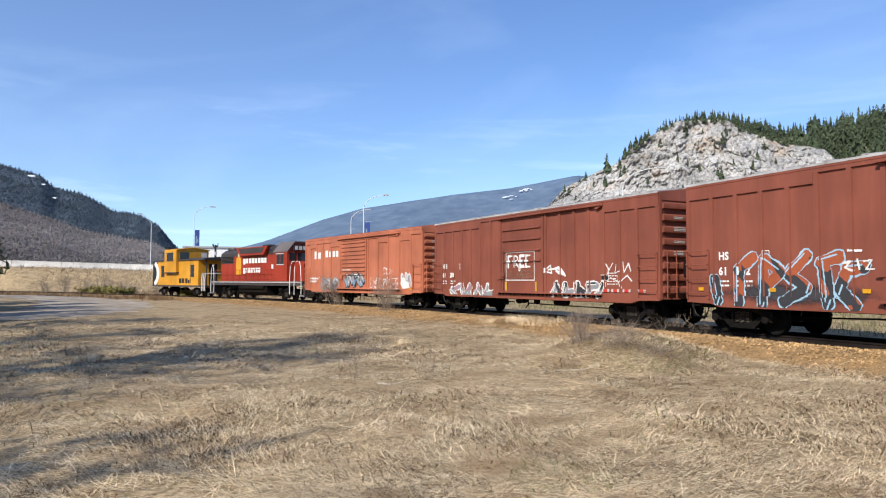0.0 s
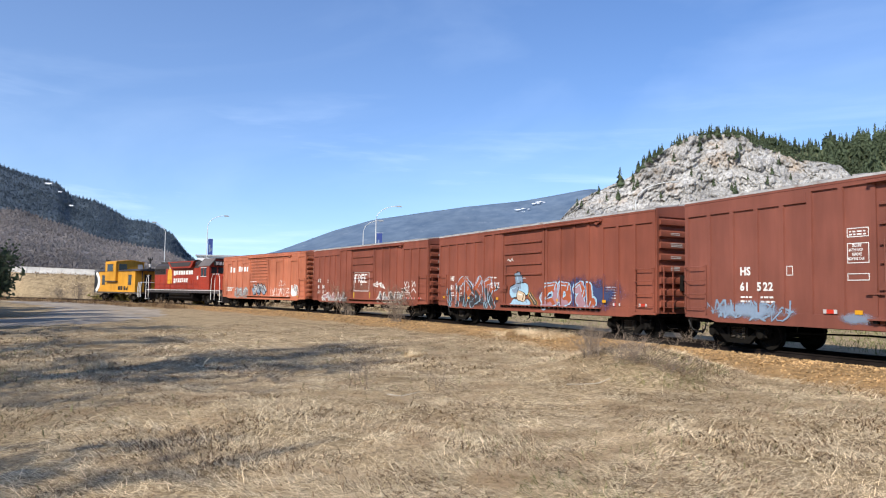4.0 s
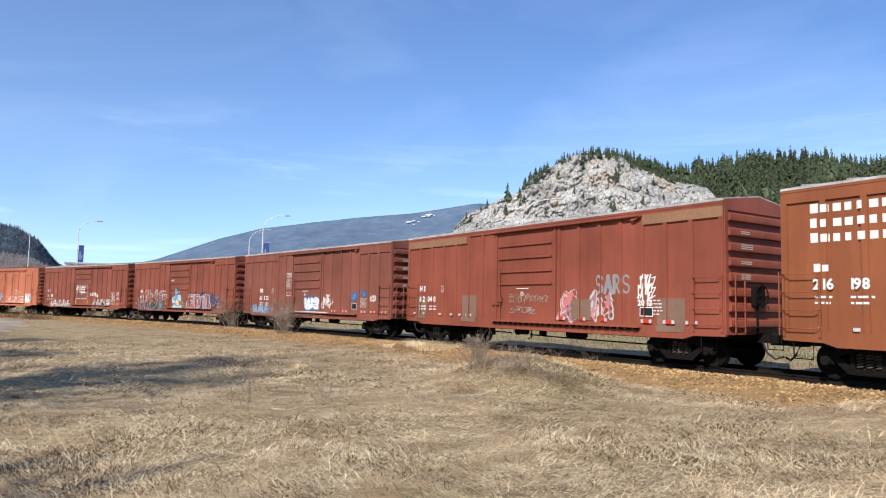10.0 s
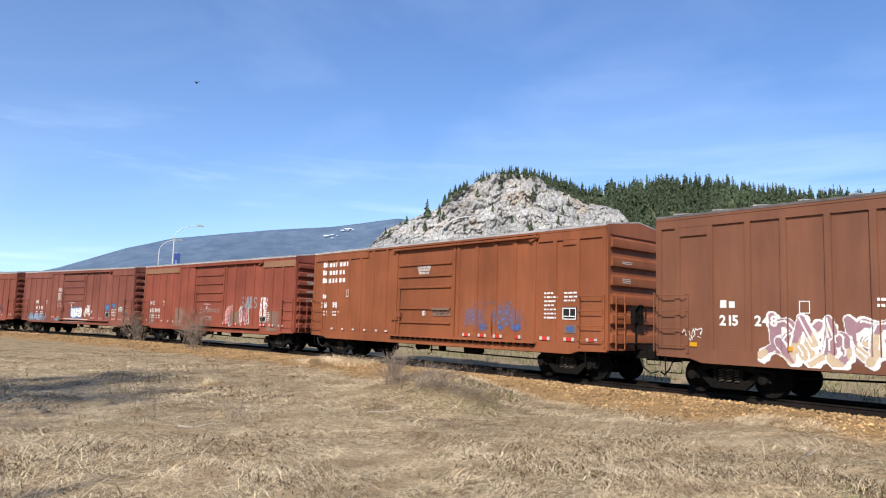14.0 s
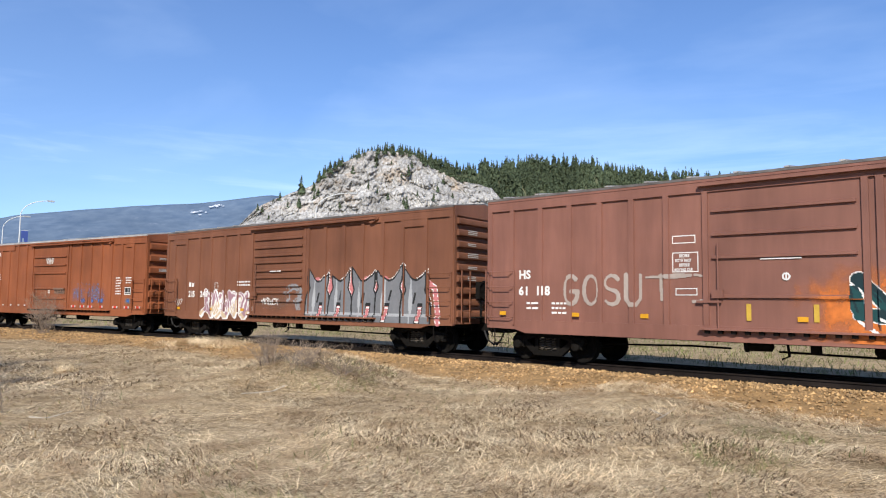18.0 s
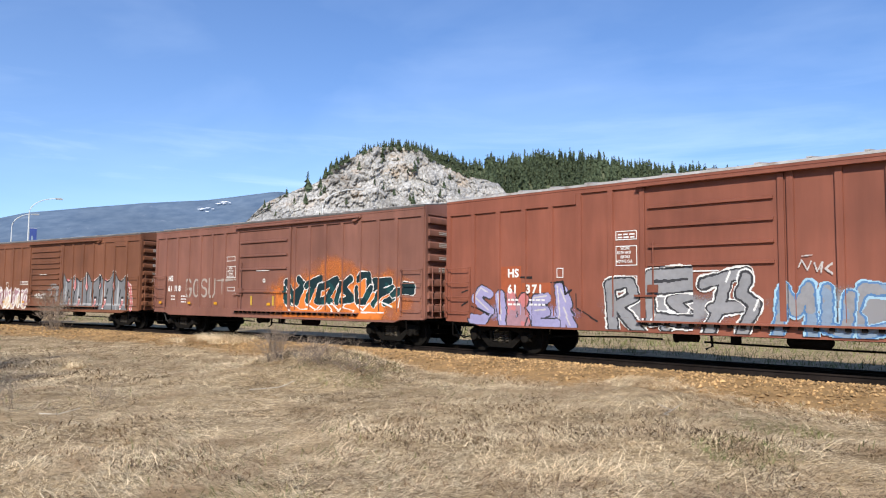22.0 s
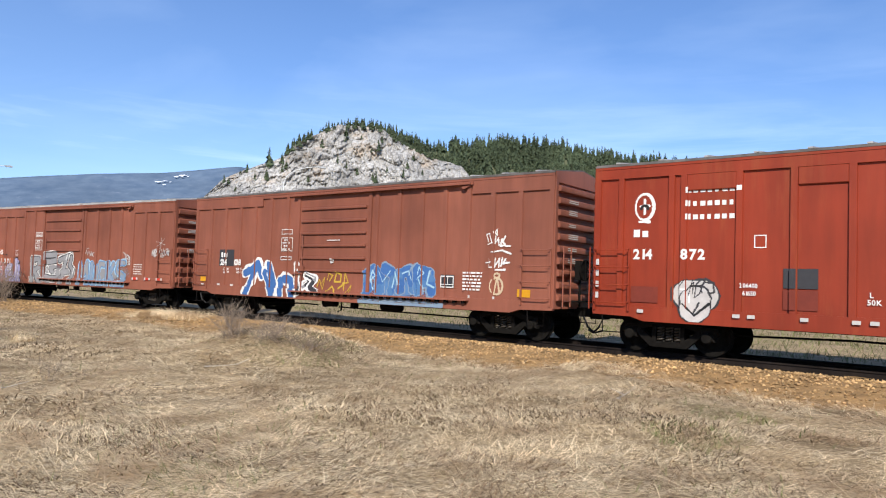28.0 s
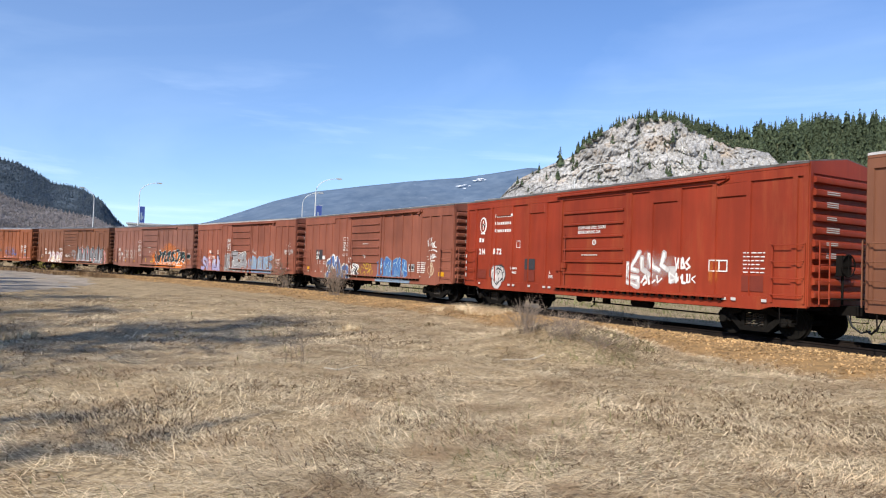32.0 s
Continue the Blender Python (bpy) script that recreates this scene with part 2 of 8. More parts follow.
M = {
    "brown_a": paint("brown_paint", (0.225, 0.068, 0.042)), "brown_b": paint("red_brown_paint", (0.245, 0.066, 0.039)),
    "brown_c": paint("orange_brown_paint", (0.250, 0.080, 0.033)), "brown_d": paint("dark_brown_paint", (0.185, 0.076, 0.042)),
    "brown_e": paint("faded_brown_paint", (0.222, 0.099, 0.072)), "brown_f": paint("warm_brown_paint", (0.240, 0.082, 0.051)),
    "brown_g": paint("dull_brown_paint", (0.210, 0.071, 0.049)), "red_car": paint("red_paint", (0.255, 0.034, 0.013), 1.0, (0.30, 0.085, 0.03)),
    "orange_car": paint("orange_paint", (0.44, 0.145, 0.078), 0.5), "loco_red": paint("locomotive_red", (0.30, 0.034, 0.015), 0.1),
    "loco_black": paint("sooty_black", (0.05, 0.043, 0.042)), "yellow": paint("caboose_yellow", (0.58, 0.27, 0.02), 0.1),
    "loco_roof": paint("grey_brown_roof_paint", (0.13, 0.11, 0.10)),
    "tan": plain("tan_patch", (0.25, 0.13, 0.07)), "grey_patch": plain("grey_brown_patch", (0.20, 0.12, 0.085)),
    "roof": mat("galvanised_roof", (0.46, 0.44, 0.42), (0.28, 0.26, 0.24), 3.0, 0.6, 0.002, 0.2, 0.15, blotch=((0.22, 0.12, 0.08), 1.5, 0.56, 0.75)),
    "dark_roof": mat("sooty_roof", (0.13, 0.115, 0.105), (0.06, 0.05, 0.045), 3.0, 0.7, 0.002, 0.0, 0.2),
    # grime, and the shade under the cars, put into two near-black colours
    "iron": mat("grimy_shaded_iron", (0.006, 0.0055, 0.005), (0.011, 0.009, 0.008), 8, 0.9, 0.002, 0.0, 0.2, spec=0.08),
    "truck": mat("shade_dark_cast_steel", (0.005, 0.0045, 0.004), (0.011, 0.0095, 0.008), 9, 0.9, 0.002, 0.0, 0.2, spec=0.1),
    "spring": mat("worn_spring_steel", (0.075, 0.064, 0.054), (0.045, 0.038, 0.03), 12, 0.6),
    "tread": plain("polished_steel", (0.45, 0.43, 0.41), 0.35, 0.9),
    "black": plain("black_paint", (0.012, 0.012, 0.012)), "white": plain("white_paint", (0.72, 0.71, 0.68)),
    "glass": plain("dark_glass", (0.02, 0.025, 0.03), 0.12), "red": plain("red_reflector", (0.55, 0.04, 0.02), 0.4),
    "amber": plain("yellow_reflector", (0.62, 0.30, 0.015), 0.4), "orange": plain("orange_spray", (0.62, 0.17, 0.025)),
    "teal": plain("dark_teal_spray", (0.002, 0.020, 0.025)), "tealgreen": plain("deep_teal_spray", (0.003, 0.048, 0.050)), "dullred": plain("dull_red_panel", (0.17, 0.026, 0.013)), "silver": plain("grey_spray", (0.25, 0.25, 0.26)),
    "darkgrey": plain("dark_grey_spray", (0.035, 0.035, 0.04)), "pink": plain("pink_spray", (0.50, 0.17, 0.17)),
    "lilac": plain("lilac_spray", (0.30, 0.28, 0.46)), "blue": plain("blue_spray", (0.045, 0.13, 0.34)),
    "paletan": plain("faded_cream_spray", (0.36, 0.30, 0.26)), "steelgrey": plain("steel_grey_spray", (0.165, 0.17, 0.18)), "palesilver": plain("pale_silver_spray", (0.36, 0.37, 0.38)), "midblue": plain("mid_blue_spray", (0.075, 0.18, 0.36)), "palegrey": plain("pale_grey_spray", (0.50, 0.47, 0.45)),
    "sky": plain("pale_blue_spray", (0.32, 0.50, 0.62)), "navy": plain("navy_spray", (0.03, 0.045, 0.12)),
    "steelblue": plain("grey_blue_spray", (0.20, 0.27, 0.36)), "ochre": plain("yellow_spray", (0.50, 0.32, 0.04)),
    "beige": plain("beige_spray", (0.55, 0.42, 0.28)), "mauve": plain("mauve_spray", (0.33, 0.19, 0.22)),
    "palegreen": plain("dull_green_spray", (0.14, 0.20, 0.12)), "rust": plain("rust_patch", (0.33, 0.08, 0.03)),
    "rail": mat("rail_steel", (0.012, 0.009, 0.008), (0.022, 0.016, 0.013), 10, 0.8, 0.001, spec=0.12), "sleeper": mat("creosoted_wood", (0.028, 0.022, 0.018), (0.055, 0.042, 0.034), 6, 0.9, 0.01, thing=0.3),
    # gravel with the train's shadow put into its near-black colour
    "train_shade": mat("shade_dark_gravel", (0.006, 0.0055, 0.005), (0.014, 0.011, 0.009), 18, 1.0, 0.03, big=0.3, bump_scale=14, spec=0.05),
    "ballast": mat("tan_gravel", (0.35, 0.215, 0.085), (0.20, 0.12, 0.05), 22, 0.95, 0.03, big=0.3, bump_scale=14),
    "stone": mat("ballast_stone", (0.42, 0.265, 0.115), (0.25, 0.155, 0.075), 6, 0.95, 0.004, island=0.45),
    "straw": mat("dry_grass_ground", (0.50, 0.38, 0.225), (0.135, 0.094, 0.052), 17, 1.0, 0.06, big=0.22, bump_scale=7, spec=0.1, blotch=((0.15, 0.105, 0.058), 0.8, 0.52, 0.68)),
    "blade": mat("dry_grass_blade", (0.82, 0.675, 0.445), (0.60, 0.46, 0.285), 1.2, 0.9, island=0.42, big=0.3, spec=0.15, blotch=((0.43, 0.30, 0.175), 1.0, 0.48, 0.63)),
    "dead_weed": mat("brown_dead_weed", (0.265, 0.178, 0.104), (0.115, 0.076, 0.045), 1.5, 0.95, island=0.4, spec=0.1),
    "green_blade": mat("green_grass_blade", (0.13, 0.15, 0.05), (0.20, 0.19, 0.08), 1.5, 0.9, island=0.4, spec=0.15),
    "twig": mat("bare_twig", (0.30, 0.235, 0.18), (0.18, 0.135, 0.10), 6, 0.95, island=0.35),
    "wood_grey": mat("bleached_wood", (0.52, 0.46, 0.38), (0.38, 0.33, 0.27), 8, 0.9),
    "bark": mat("bark", (0.11, 0.085, 0.065), (0.06, 0.045, 0.035), 9, 0.95, 0.01),
    "needle": mat("conifer_needles", (0.125, 0.154, 0.086), (0.086, 0.114, 0.070), 0.25, 0.95, island=0.25, big=0.3, spec=0.1),
    "bare_crown": mat("leafless_crowns", (0.33, 0.295, 0.28), (0.24, 0.222, 0.215), 0.02, 1.0, island=0.1, big=0.35, spec=0.0),
    # conifer green turned blue-grey: the haze of the air is put into it
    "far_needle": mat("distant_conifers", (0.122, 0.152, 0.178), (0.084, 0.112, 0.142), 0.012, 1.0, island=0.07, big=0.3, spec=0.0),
    "olive_leaf": mat("olive_leaves", (0.25, 0.215, 0.055), (0.15, 0.135, 0.04), 2, 0.9, island=0.4),
    "road": mat("pale_dirt_road", (0.36, 0.30, 0.225), (0.24, 0.195, 0.145), 5, 0.95, 0.01),
    "asphalt": mat("asphalt", (0.06, 0.06, 0.06), (0.045, 0.045, 0.045), 6, 0.9),
    "concrete": mat("pale_concrete", (0.47, 0.455, 0.425), (0.37, 0.355, 0.33), 2, 0.9, thing=0.1),
    "rock": mat("granite_cliff", (0.49, 0.475, 0.455), (0.13, 0.125, 0.12), 0.5, 0.95, 0.8, big=0.28, bump_scale=0.9, spec=0.2, blotch=((0.42, 0.33, 0.25), 0.05, 0.54, 0.70)),
    "forest_floor": mat("forest_floor", (0.075, 0.095, 0.055), (0.105, 0.105, 0.065), 0.06, 1.0, spec=0.1),
    # distance haze is mixed into this slope's blue
    "far_hill": mat("haze_blue_slope", (0.076, 0.114, 0.175), (0.125, 0.168, 0.228), 0.014, 1.0, big=0.15, spec=0.0, blotch=((0.23, 0.265, 0.32), 0.010, 0.60, 0.74)),
    # the left-hand mountain carries its haze as a blue-grey base colour
    "mid_hill": mat("hazed_wooded_slope", (0.080, 0.104, 0.13), (0.105, 0.13, 0.155), 0.02, 1.0, big=0.3, spec=0.0),
    "bare_wood": mat("leafless_woods", (0.29, 0.258, 0.245), (0.205, 0.188, 0.182), 0.02, 1.0, big=0.25, spec=0.0),
    "snow": plain("old_snow", (0.80, 0.82, 0.86)),
    "pole": plain("pale_painted_pole", (0.62, 0.63, 0.62), 0.4), "banner": plain("blue_banner_cloth", (0.03, 0.06, 0.24)),
    "wallwhite": plain("white_cladding", (0.74, 0.74, 0.73)), "roofgrey": plain("grey_roofing", (0.35, 0.36, 0.37)),
}


def sheer(m, share):
    """Lets light through thin leaves."""
    n, l = m.node_tree.nodes, m.node_tree.links
    t, mix = n.new("ShaderNodeBsdfTranslucent"), n.new("ShaderNodeMixShader")
    p = n["Principled BSDF"]
    l.new(p.inputs["Base Color"].links[0].from_socket, t.inputs["Color"])
    mix.inputs["Fac"].default_value = share
    l.new(p.outputs["BSDF"], mix.inputs[1])
    l.new(t.outputs["BSDF"], mix.inputs[2])
    l.new(mix.outputs["Shader"], n["Material Output"].inputs["Surface"])


M["thin_white"] = plain("thin_white_spray", (0.66, 0.62, 0.60))
M["thin_white"].node_tree.nodes["Principled BSDF"].inputs["Alpha"].default_value = 0.6
for name in ("needle", "far_needle", "bare_crown"):
    sheer(M[name], 0.45)


def spray_mat(name, c, cx, cz, rx, rz, dense):
    """Sprayed paint that thins out from its middle: an opaque core, a ragged transparent rim."""
    m = bpy.data.materials.new(name)
    m.use_nodes = True
    n, l = m.node_tree.nodes, m.node_tree.links
    p = n["Principled BSDF"]
    p.inputs["Base Color"].default_value, p.inputs["Roughness"].default_value = (*c, 1), 0.7
    tc, mp, ln, no = n.new("ShaderNodeTexCoord"), n.new("ShaderNodeMapping"), n.new("ShaderNodeVectorMath"), n.new("ShaderNodeTexNoise")
    mp.vector_type = "POINT"
    mp.inputs["Location"].default_value, mp.inputs["Scale"].default_value = (-cx / rx, 0, -cz / rz), (1 / rx, 0, 1 / rz)
    ln.operation = "LENGTH"
    no.inputs["Scale"].default_value, no.inputs["Detail"].default_value, no.inputs["Roughness"].default_value = 2.2, 6, 0.6
    a, b = n.new("ShaderNodeMath"), n.new("ShaderNodeMapRange")
    a.operation, a.inputs[1].default_value = "MULTIPLY_ADD", 1.3
    b.interpolation_type = "SMOOTHSTEP"
    b.inputs["From Min"].default_value, b.inputs["From Max"].default_value = 1.75, 1.0
    b.inputs["To Min"].default_value, b.inputs["To Max"].default_value = 0.0, dense
    l.new(tc.outputs["Object"], mp.inputs["Vector"])
    l.new(mp.outputs["Vector"], ln.inputs[0])
    l.new(tc.outputs["Object"], no.inputs["Vector"])
    l.new(no.outputs["Fac"], a.inputs[0])
    l.new(ln.outputs["Value"], a.inputs[2])
    l.new(a.outputs[0], b.inputs["Value"])
    l.new(b.outputs["Result"], p.inputs["Alpha"])
    return m


# ---- mesh helpers ----
class Geo:
    """Vertices and faces of one mesh."""

    def __init__(self):
        self.v, self.f, self.m = [], [], []

    def add(self, verts, faces, mi=0):
        k = len(self.v)
        self.v += [tuple(p) for p in verts]
        self.f += [tuple(k + i for i in f) for f in faces]
        self.m += [mi] * len(faces)
        return self

    def box(self, x0, x1, y0, y1, z0, z1, mi=0):
        return self.add([(x, y, z) for z in (z0, z1) for y in (y0, y1) for x in (x0, x1)],
                        [(0, 2, 3, 1), (4, 5, 7, 6), (0, 1, 5, 4), (2, 6, 7, 3), (0, 4, 6, 2), (1, 3, 7, 5)], mi)

    def slab(self, x0, x1, y0, y1, z0, z1, c=0.02, mi=0):
        """A box whose face at y0 has chamfered edges."""
        q = [(x0, y1, z0), (x1, y1, z0), (x1, y1, z1), (x0, y1, z1), (x0, y0 + c, z0), (x1, y0 + c, z0), (x1, y0 + c, z1), (x0, y0 + c, z1),
             (x0 + c, y0, z0 + c), (x1 - c, y0, z0 + c), (x1 - c, y0, z1 - c), (x0 + c, y0, z1 - c)]
        f = [(0, 3, 2, 1), (8, 9, 10, 11)]
        for i in range(4):
            j = (i + 1) % 4
            f += [(i, j, 4 + j, 4 + i), (4 + i, 4 + j, 8 + j, 8 + i)]
        return self.add(q, f, mi)

    def prism(self, outline, y0, y1, mi=0):
        """An outline in x and z, drawn out along y."""
        n = len(outline)
        return self.add([(x, y0, z) for x, z in outline] + [(x, y1, z) for x, z in outline],
                        [tuple(range(n)), tuple(range(2 * n - 1, n - 1, -1))] + [((i + 1) % n, i, n + i, n + (i + 1) % n) for i in range(n)], mi)

    def bar(self, profile, x0, x1, mi=0):
        """A profile in y and z, drawn out along x."""
        n = len(profile)
        return self.add([(x0, y, z) for y, z in profile] + [(x1, y, z) for y, z in profile],
                        [tuple(range(n)), tuple(range(2 * n - 1, n - 1, -1))] + [((i + 1) % n, i, n + i, n + (i + 1) % n) for i in range(n)], mi)

    def tube(self, pts, r, n=6, mi=0, r2=None):
        pts = [Vector(p) for p in pts]
        rings = []
        for i, p in enumerate(pts):
            d = (pts[min(i + 1, len(pts) - 1)] - pts[max(i - 1, 0)]).normalized()
            a = d.cross(Vector((0.31, 0.17, 0.93)) if abs(d.z) < 0.9 else Vector((1, 0.2, 0))).normalized()
            b = d.cross(a)
            rr = r if r2 is None else r + (r2 - r) * i / (len(pts) - 1)
            rings.append([p + (a * math.cos(6.2832 * k / n) + b * math.sin(6.2832 * k / n)) * rr for k in range(n)])
        f = [(i * n + k, i * n + (k + 1) % n, (i + 1) * n + (k + 1) % n, (i + 1) * n + k) for i in range(len(pts) - 1) for k in range(n)]
        f += [tuple(range(n - 1, -1, -1)), tuple((len(pts) - 1) * n + k for k in range(n))]
        return self.add([v for ring in rings for v in ring], f, mi)

    def lathe(self, prof, c=(0, 0, 0), n=20, mi=0):
        """A profile of (radius, y) turned about the y axis through c."""
        v = [(c[0] + r * math.cos(6.2832 * k / n), c[1] + y, c[2] + r * math.sin(6.2832 * k / n)) for r, y in prof for k in range(n)]
        f = [(i * n + k, i * n + (k + 1) % n, (i + 1) * n + (k + 1) % n, (i + 1) * n + k) for i in range(len(prof) - 1) for k in range(n)]
        f += [tuple(range(n)), tuple((len(prof) - 1) * n + k for k in range(n - 1, -1, -1))]
        return self.add(v, f, mi)

    def mesh(self, name, mats, smooth=True):
        me = bpy.data.meshes.new(name)
        me.from_pydata(self.v, [], self.f)
        for m in mats:
            me.materials.append(m)
        if len(mats) > 1:
            me.polygons.foreach_set("material_index", self.m)
        if smooth:
            me.polygons.foreach_set("use_smooth", [True] * len(me.polygons))
            me.set_sharp_from_angle(angle=radians(32))
        me.update()
        return me


def part(name, geo, material, parent=None, label="", at=None):
    """One mesh object under a thing or under a part."""
    mats = material if isinstance(material, (list, tuple)) else [material]
    me = geo if isinstance(geo, bpy.types.Mesh) else geo.mesh(name, mats)
    ob = new(name, me)
    ob.parent = parent
    if at is not None:
        ob.matrix_basis = at if isinstance(at, Matrix) else Matrix.Translation(at)
    return tagged(ob, label)


def big_mesh(name, verts, faces, material, smooth=True):
    """A mesh from numpy arrays of vertices and of triangles or quads."""
    me = bpy.data.meshes.new(name)
    verts, faces = np.asarray(verts, float), np.asarray(faces, int)
    k = faces.shape[1]
    me.vertices.add(len(verts))
    me.vertices.foreach_set("co", verts.ravel())
    me.loops.add(faces.size)
    me.loops.foreach_set("vertex_index", faces.ravel())
    me.polygons.add(len(faces))
    me.polygons.foreach_set("loop_start", np.arange(0, faces.size, k))
    me.polygons.foreach_set("use_smooth", np.full(len(faces), smooth))
    me.materials.append(material)
    me.update(calc_edges=True)
    return me


# ---- plan: the railway's line, by the distance s along it ----
def heading(s):
    u = np.clip(np.asarray(s, float) - 5, 0, 110)
    return 0.54637 + 0.0060885 * u - 3.312e-6 * u * u


HALF = 1.53  # half a car's width
LINE_S = np.arange(-260, 330, 0.5)
_h = heading((LINE_S[1:] + LINE_S[:-1]) / 2)
LINE_X, LINE_Y = np.concatenate([[0], np.cumsum(-np.sin(_h) * 0.5)]), np.concatenate([[0], np.cumsum(np.cos(_h) * 0.5)])
_k = int(np.where(LINE_S == 0)[0][0])
LINE_X += 8.973 + HALF * math.cos(0.54637) - LINE_X[_k]
LINE_Y += 14.949 + HALF * math.sin(0.54637) - LINE_Y[_k]


def on_line(s, off=0.0):
    """A point of the railway's centre line, or off to the far side of it."""
    h = heading(s)
    return np.interp(s, LINE_S, LINE_X) + off * np.cos(h), np.interp(s, LINE_S, LINE_Y) + off * np.sin(h)


def from_line(x, y):
    """The distance of points from the centre line, and their s."""
    x, y = np.asarray(x, float).ravel(), np.asarray(y, float).ravel()
    best, where = np.full(len(x), 1e9), np.zeros(len(x))
    for i in range(0, len(LINE_S), 3):
        d = np.hypot(x - LINE_X[i], y - LINE_Y[i])
        m = d < best
        best[m], where[m] = d[m], LINE_S[i]
    return best, where


def polar(az, dist):
    """A place by its bearing to the left of north in degrees, and its distance from the camera."""
    return -dist * math.sin(radians(az)), dist * math.cos(radians(az))

# ---- the land ----
ROAD_AZ = [-70, -50, -25, -8, 0, 12, 20, 30, 39, 43, 50, 60, 75]
ROAD_D = [62, 62, 67, 76, 84, 97, 111, 127, 134, 152, 250, 335, 420]
ROAD_Z = [0.1, 0.1, 0.2, 0.9, 1.5, 2.3, 2.7, 3.2, 3.8, 4.2, 4.6, 5.5, 6.0]
MOUNDS = [(1.6, 14.7, 1.4, 0.30), (1.75, 16.7, 1.5, 0.5), (3.3, 17.2, 1.2, 0.18), (8.0, 12.6, 1.3, 0.12), (5.4, 7.6, 0.9, 0.10), (-3.5, 30.0, 1.6, 0.1), (-0.3, 27.8, 1.8, 0.2)]


def ground_z(x, y):
    """The height of the ground: a rough field, low mounds, and the bank that carries the road."""
    x, y = np.asarray(x, float), np.asarray(y, float)
    r, az = np.hypot(x, y), np.degrees(np.arctan2(-x, y))
    z = -0.24 + 0.05 * np.sin(x * 0.61 + 1.3) * np.sin(y * 0.47) + 0.03 * np.sin(x * 1.7 + y * 0.9) * np.sin(y * 1.3 - x * 0.5) + 0.018 * np.sin(x * 4.1 - y * 2.3) * np.sin(y * 3.7 + x)
    for mx, my, mr, mh in MOUNDS:
        z = z + mh * np.exp(-((x - mx) ** 2 + (y - my) ** 2) / (mr * mr))
    rd, rz = np.interp(az, ROAD_AZ, ROAD_D), np.interp(az, ROAD_AZ, ROAD_Z)
    up = np.clip((r - (rd - 16)) / 14, 0, 1)
    down = np.clip((r - (rd + 16)) / 30, 0, 1)
    up, down = up * up * (3 - 2 * up), down * down * (3 - 2 * down)
    seen = np.clip((80 - np.abs(az)) / 6, 0, 1)
    return z + (rz + 0.24) * up * (1 - down) * seen - np.clip((r - 150) / 400, 0, 1) * 1.0


rings = np.concatenate([np.concatenate([[0.0], np.linspace(0.6, 32, 105)]), np.geomspace(32.6, 190, 80), np.geomspace(200, 4800, 26)])
spokes = np.radians(np.concatenate([np.linspace(-62, 52, 330), np.linspace(55, 295, 60)]))
rr_, aa_ = np.meshgrid(rings, spokes, indexing="ij")
gx, gy = -rr_ * np.sin(aa_) + 0.37 * np.exp(-rr_), rr_ * np.cos(aa_) - 0.41 * np.exp(-rr_)
gz = ground_z(gx, gy)
near = from_line(gx, gy)[0].reshape(gx.shape)
gz = np.where(near < 4.2, np.minimum(gz, -0.30 - 0.12 * np.clip((2.8 - near) / 2, 0, 1)), gz)
gv = np.stack([gx, gy, gz], -1).reshape(-1, 3)
nr, na = gx.shape
gi = np.arange(nr * na).reshape(nr, na)
gf = np.stack([gi[:-1, :], np.roll(gi, -1, 1)[:-1, :], np.roll(gi, -1, 1)[1:, :], gi[1:, :]], -1).reshape(-1, 4)[:, ::-1]
ground = new("ground", big_mesh("ground", gv, gf, M["straw"]))
tagged(ground, "field of flattened dry straw-coloured grass", "ground", kind="structure")


def strip(name, s0, s1, step, profile, material):
    """A sheet along the railway; profile: (off, z) across it."""
    ss = np.arange(s0, s1 + step / 2, step)
    cols = [np.stack([*on_line(ss, o), np.full(len(ss), z)], -1) for o, z in profile]
    v = np.stack(cols, 1)
    k = len(profile)
    idx = np.arange(len(ss) * k).reshape(len(ss), k)
    f = np.stack([idx[:-1, :-1], idx[:-1, 1:], idx[1:, 1:], idx[1:, :-1]], -1).reshape(-1, 4)
    return v.reshape(-1, 3), f


bv, bf = strip("ballast", -200, 300, 0.5, [(-4.8, -0.34), (-3.7, -0.22), (-2.5, -0.11), (-1.6, -0.05), (-1.25, -0.085), (1.5, -0.09), (2.3, -0.14), (3.6, -0.23), (5.2, -0.36)], None)
rng = np.random.default_rng(5)
bv[:, 2] += rng.normal(0, 0.012, len(bv))
# painted shade of the train: a near-black strip under it and beyond
ov, of = strip("train_shade", -200, 300, 0.5, [(-1.36, -0.062), (-0.6, -0.078), (0, -0.076), (0.6, -0.078), (1.5, -0.082), (2.3, -0.13), (3.5, -0.215), (4.4, -0.26)], None)
tagged(new("oily_ballast", big_mesh("oily_ballast", ov, of[:, ::-1], M["train_shade"])), "gravel strip with the shade of the train in its colour", "ballast", kind="structure")
ballast = tagged(new("ballast", big_mesh("ballast", bv, bf[:, ::-1], M["ballast"])), "bed of orange-tan gravel under the railway track", "ballast", kind="structure")

track = tagged(new("railway_track"), "curving single railway track with dark rusty rails on wooden sleepers", "railway track", kind="structure")
RAIL_TOP = 0.06
RAIL = [(-0.07, -0.16), (0.07, -0.16), (0.07, -0.145), (0.012, -0.12), (0.012, -0.045), (0.037, -0.03), (0.037, -0.004), (0.028, 0.0), (-0.028, 0.0), (-0.037, -0.004), (-0.037, -0.03), (-0.012, -0.045), (-0.012, -0.12), (-0.07, -0.145)]
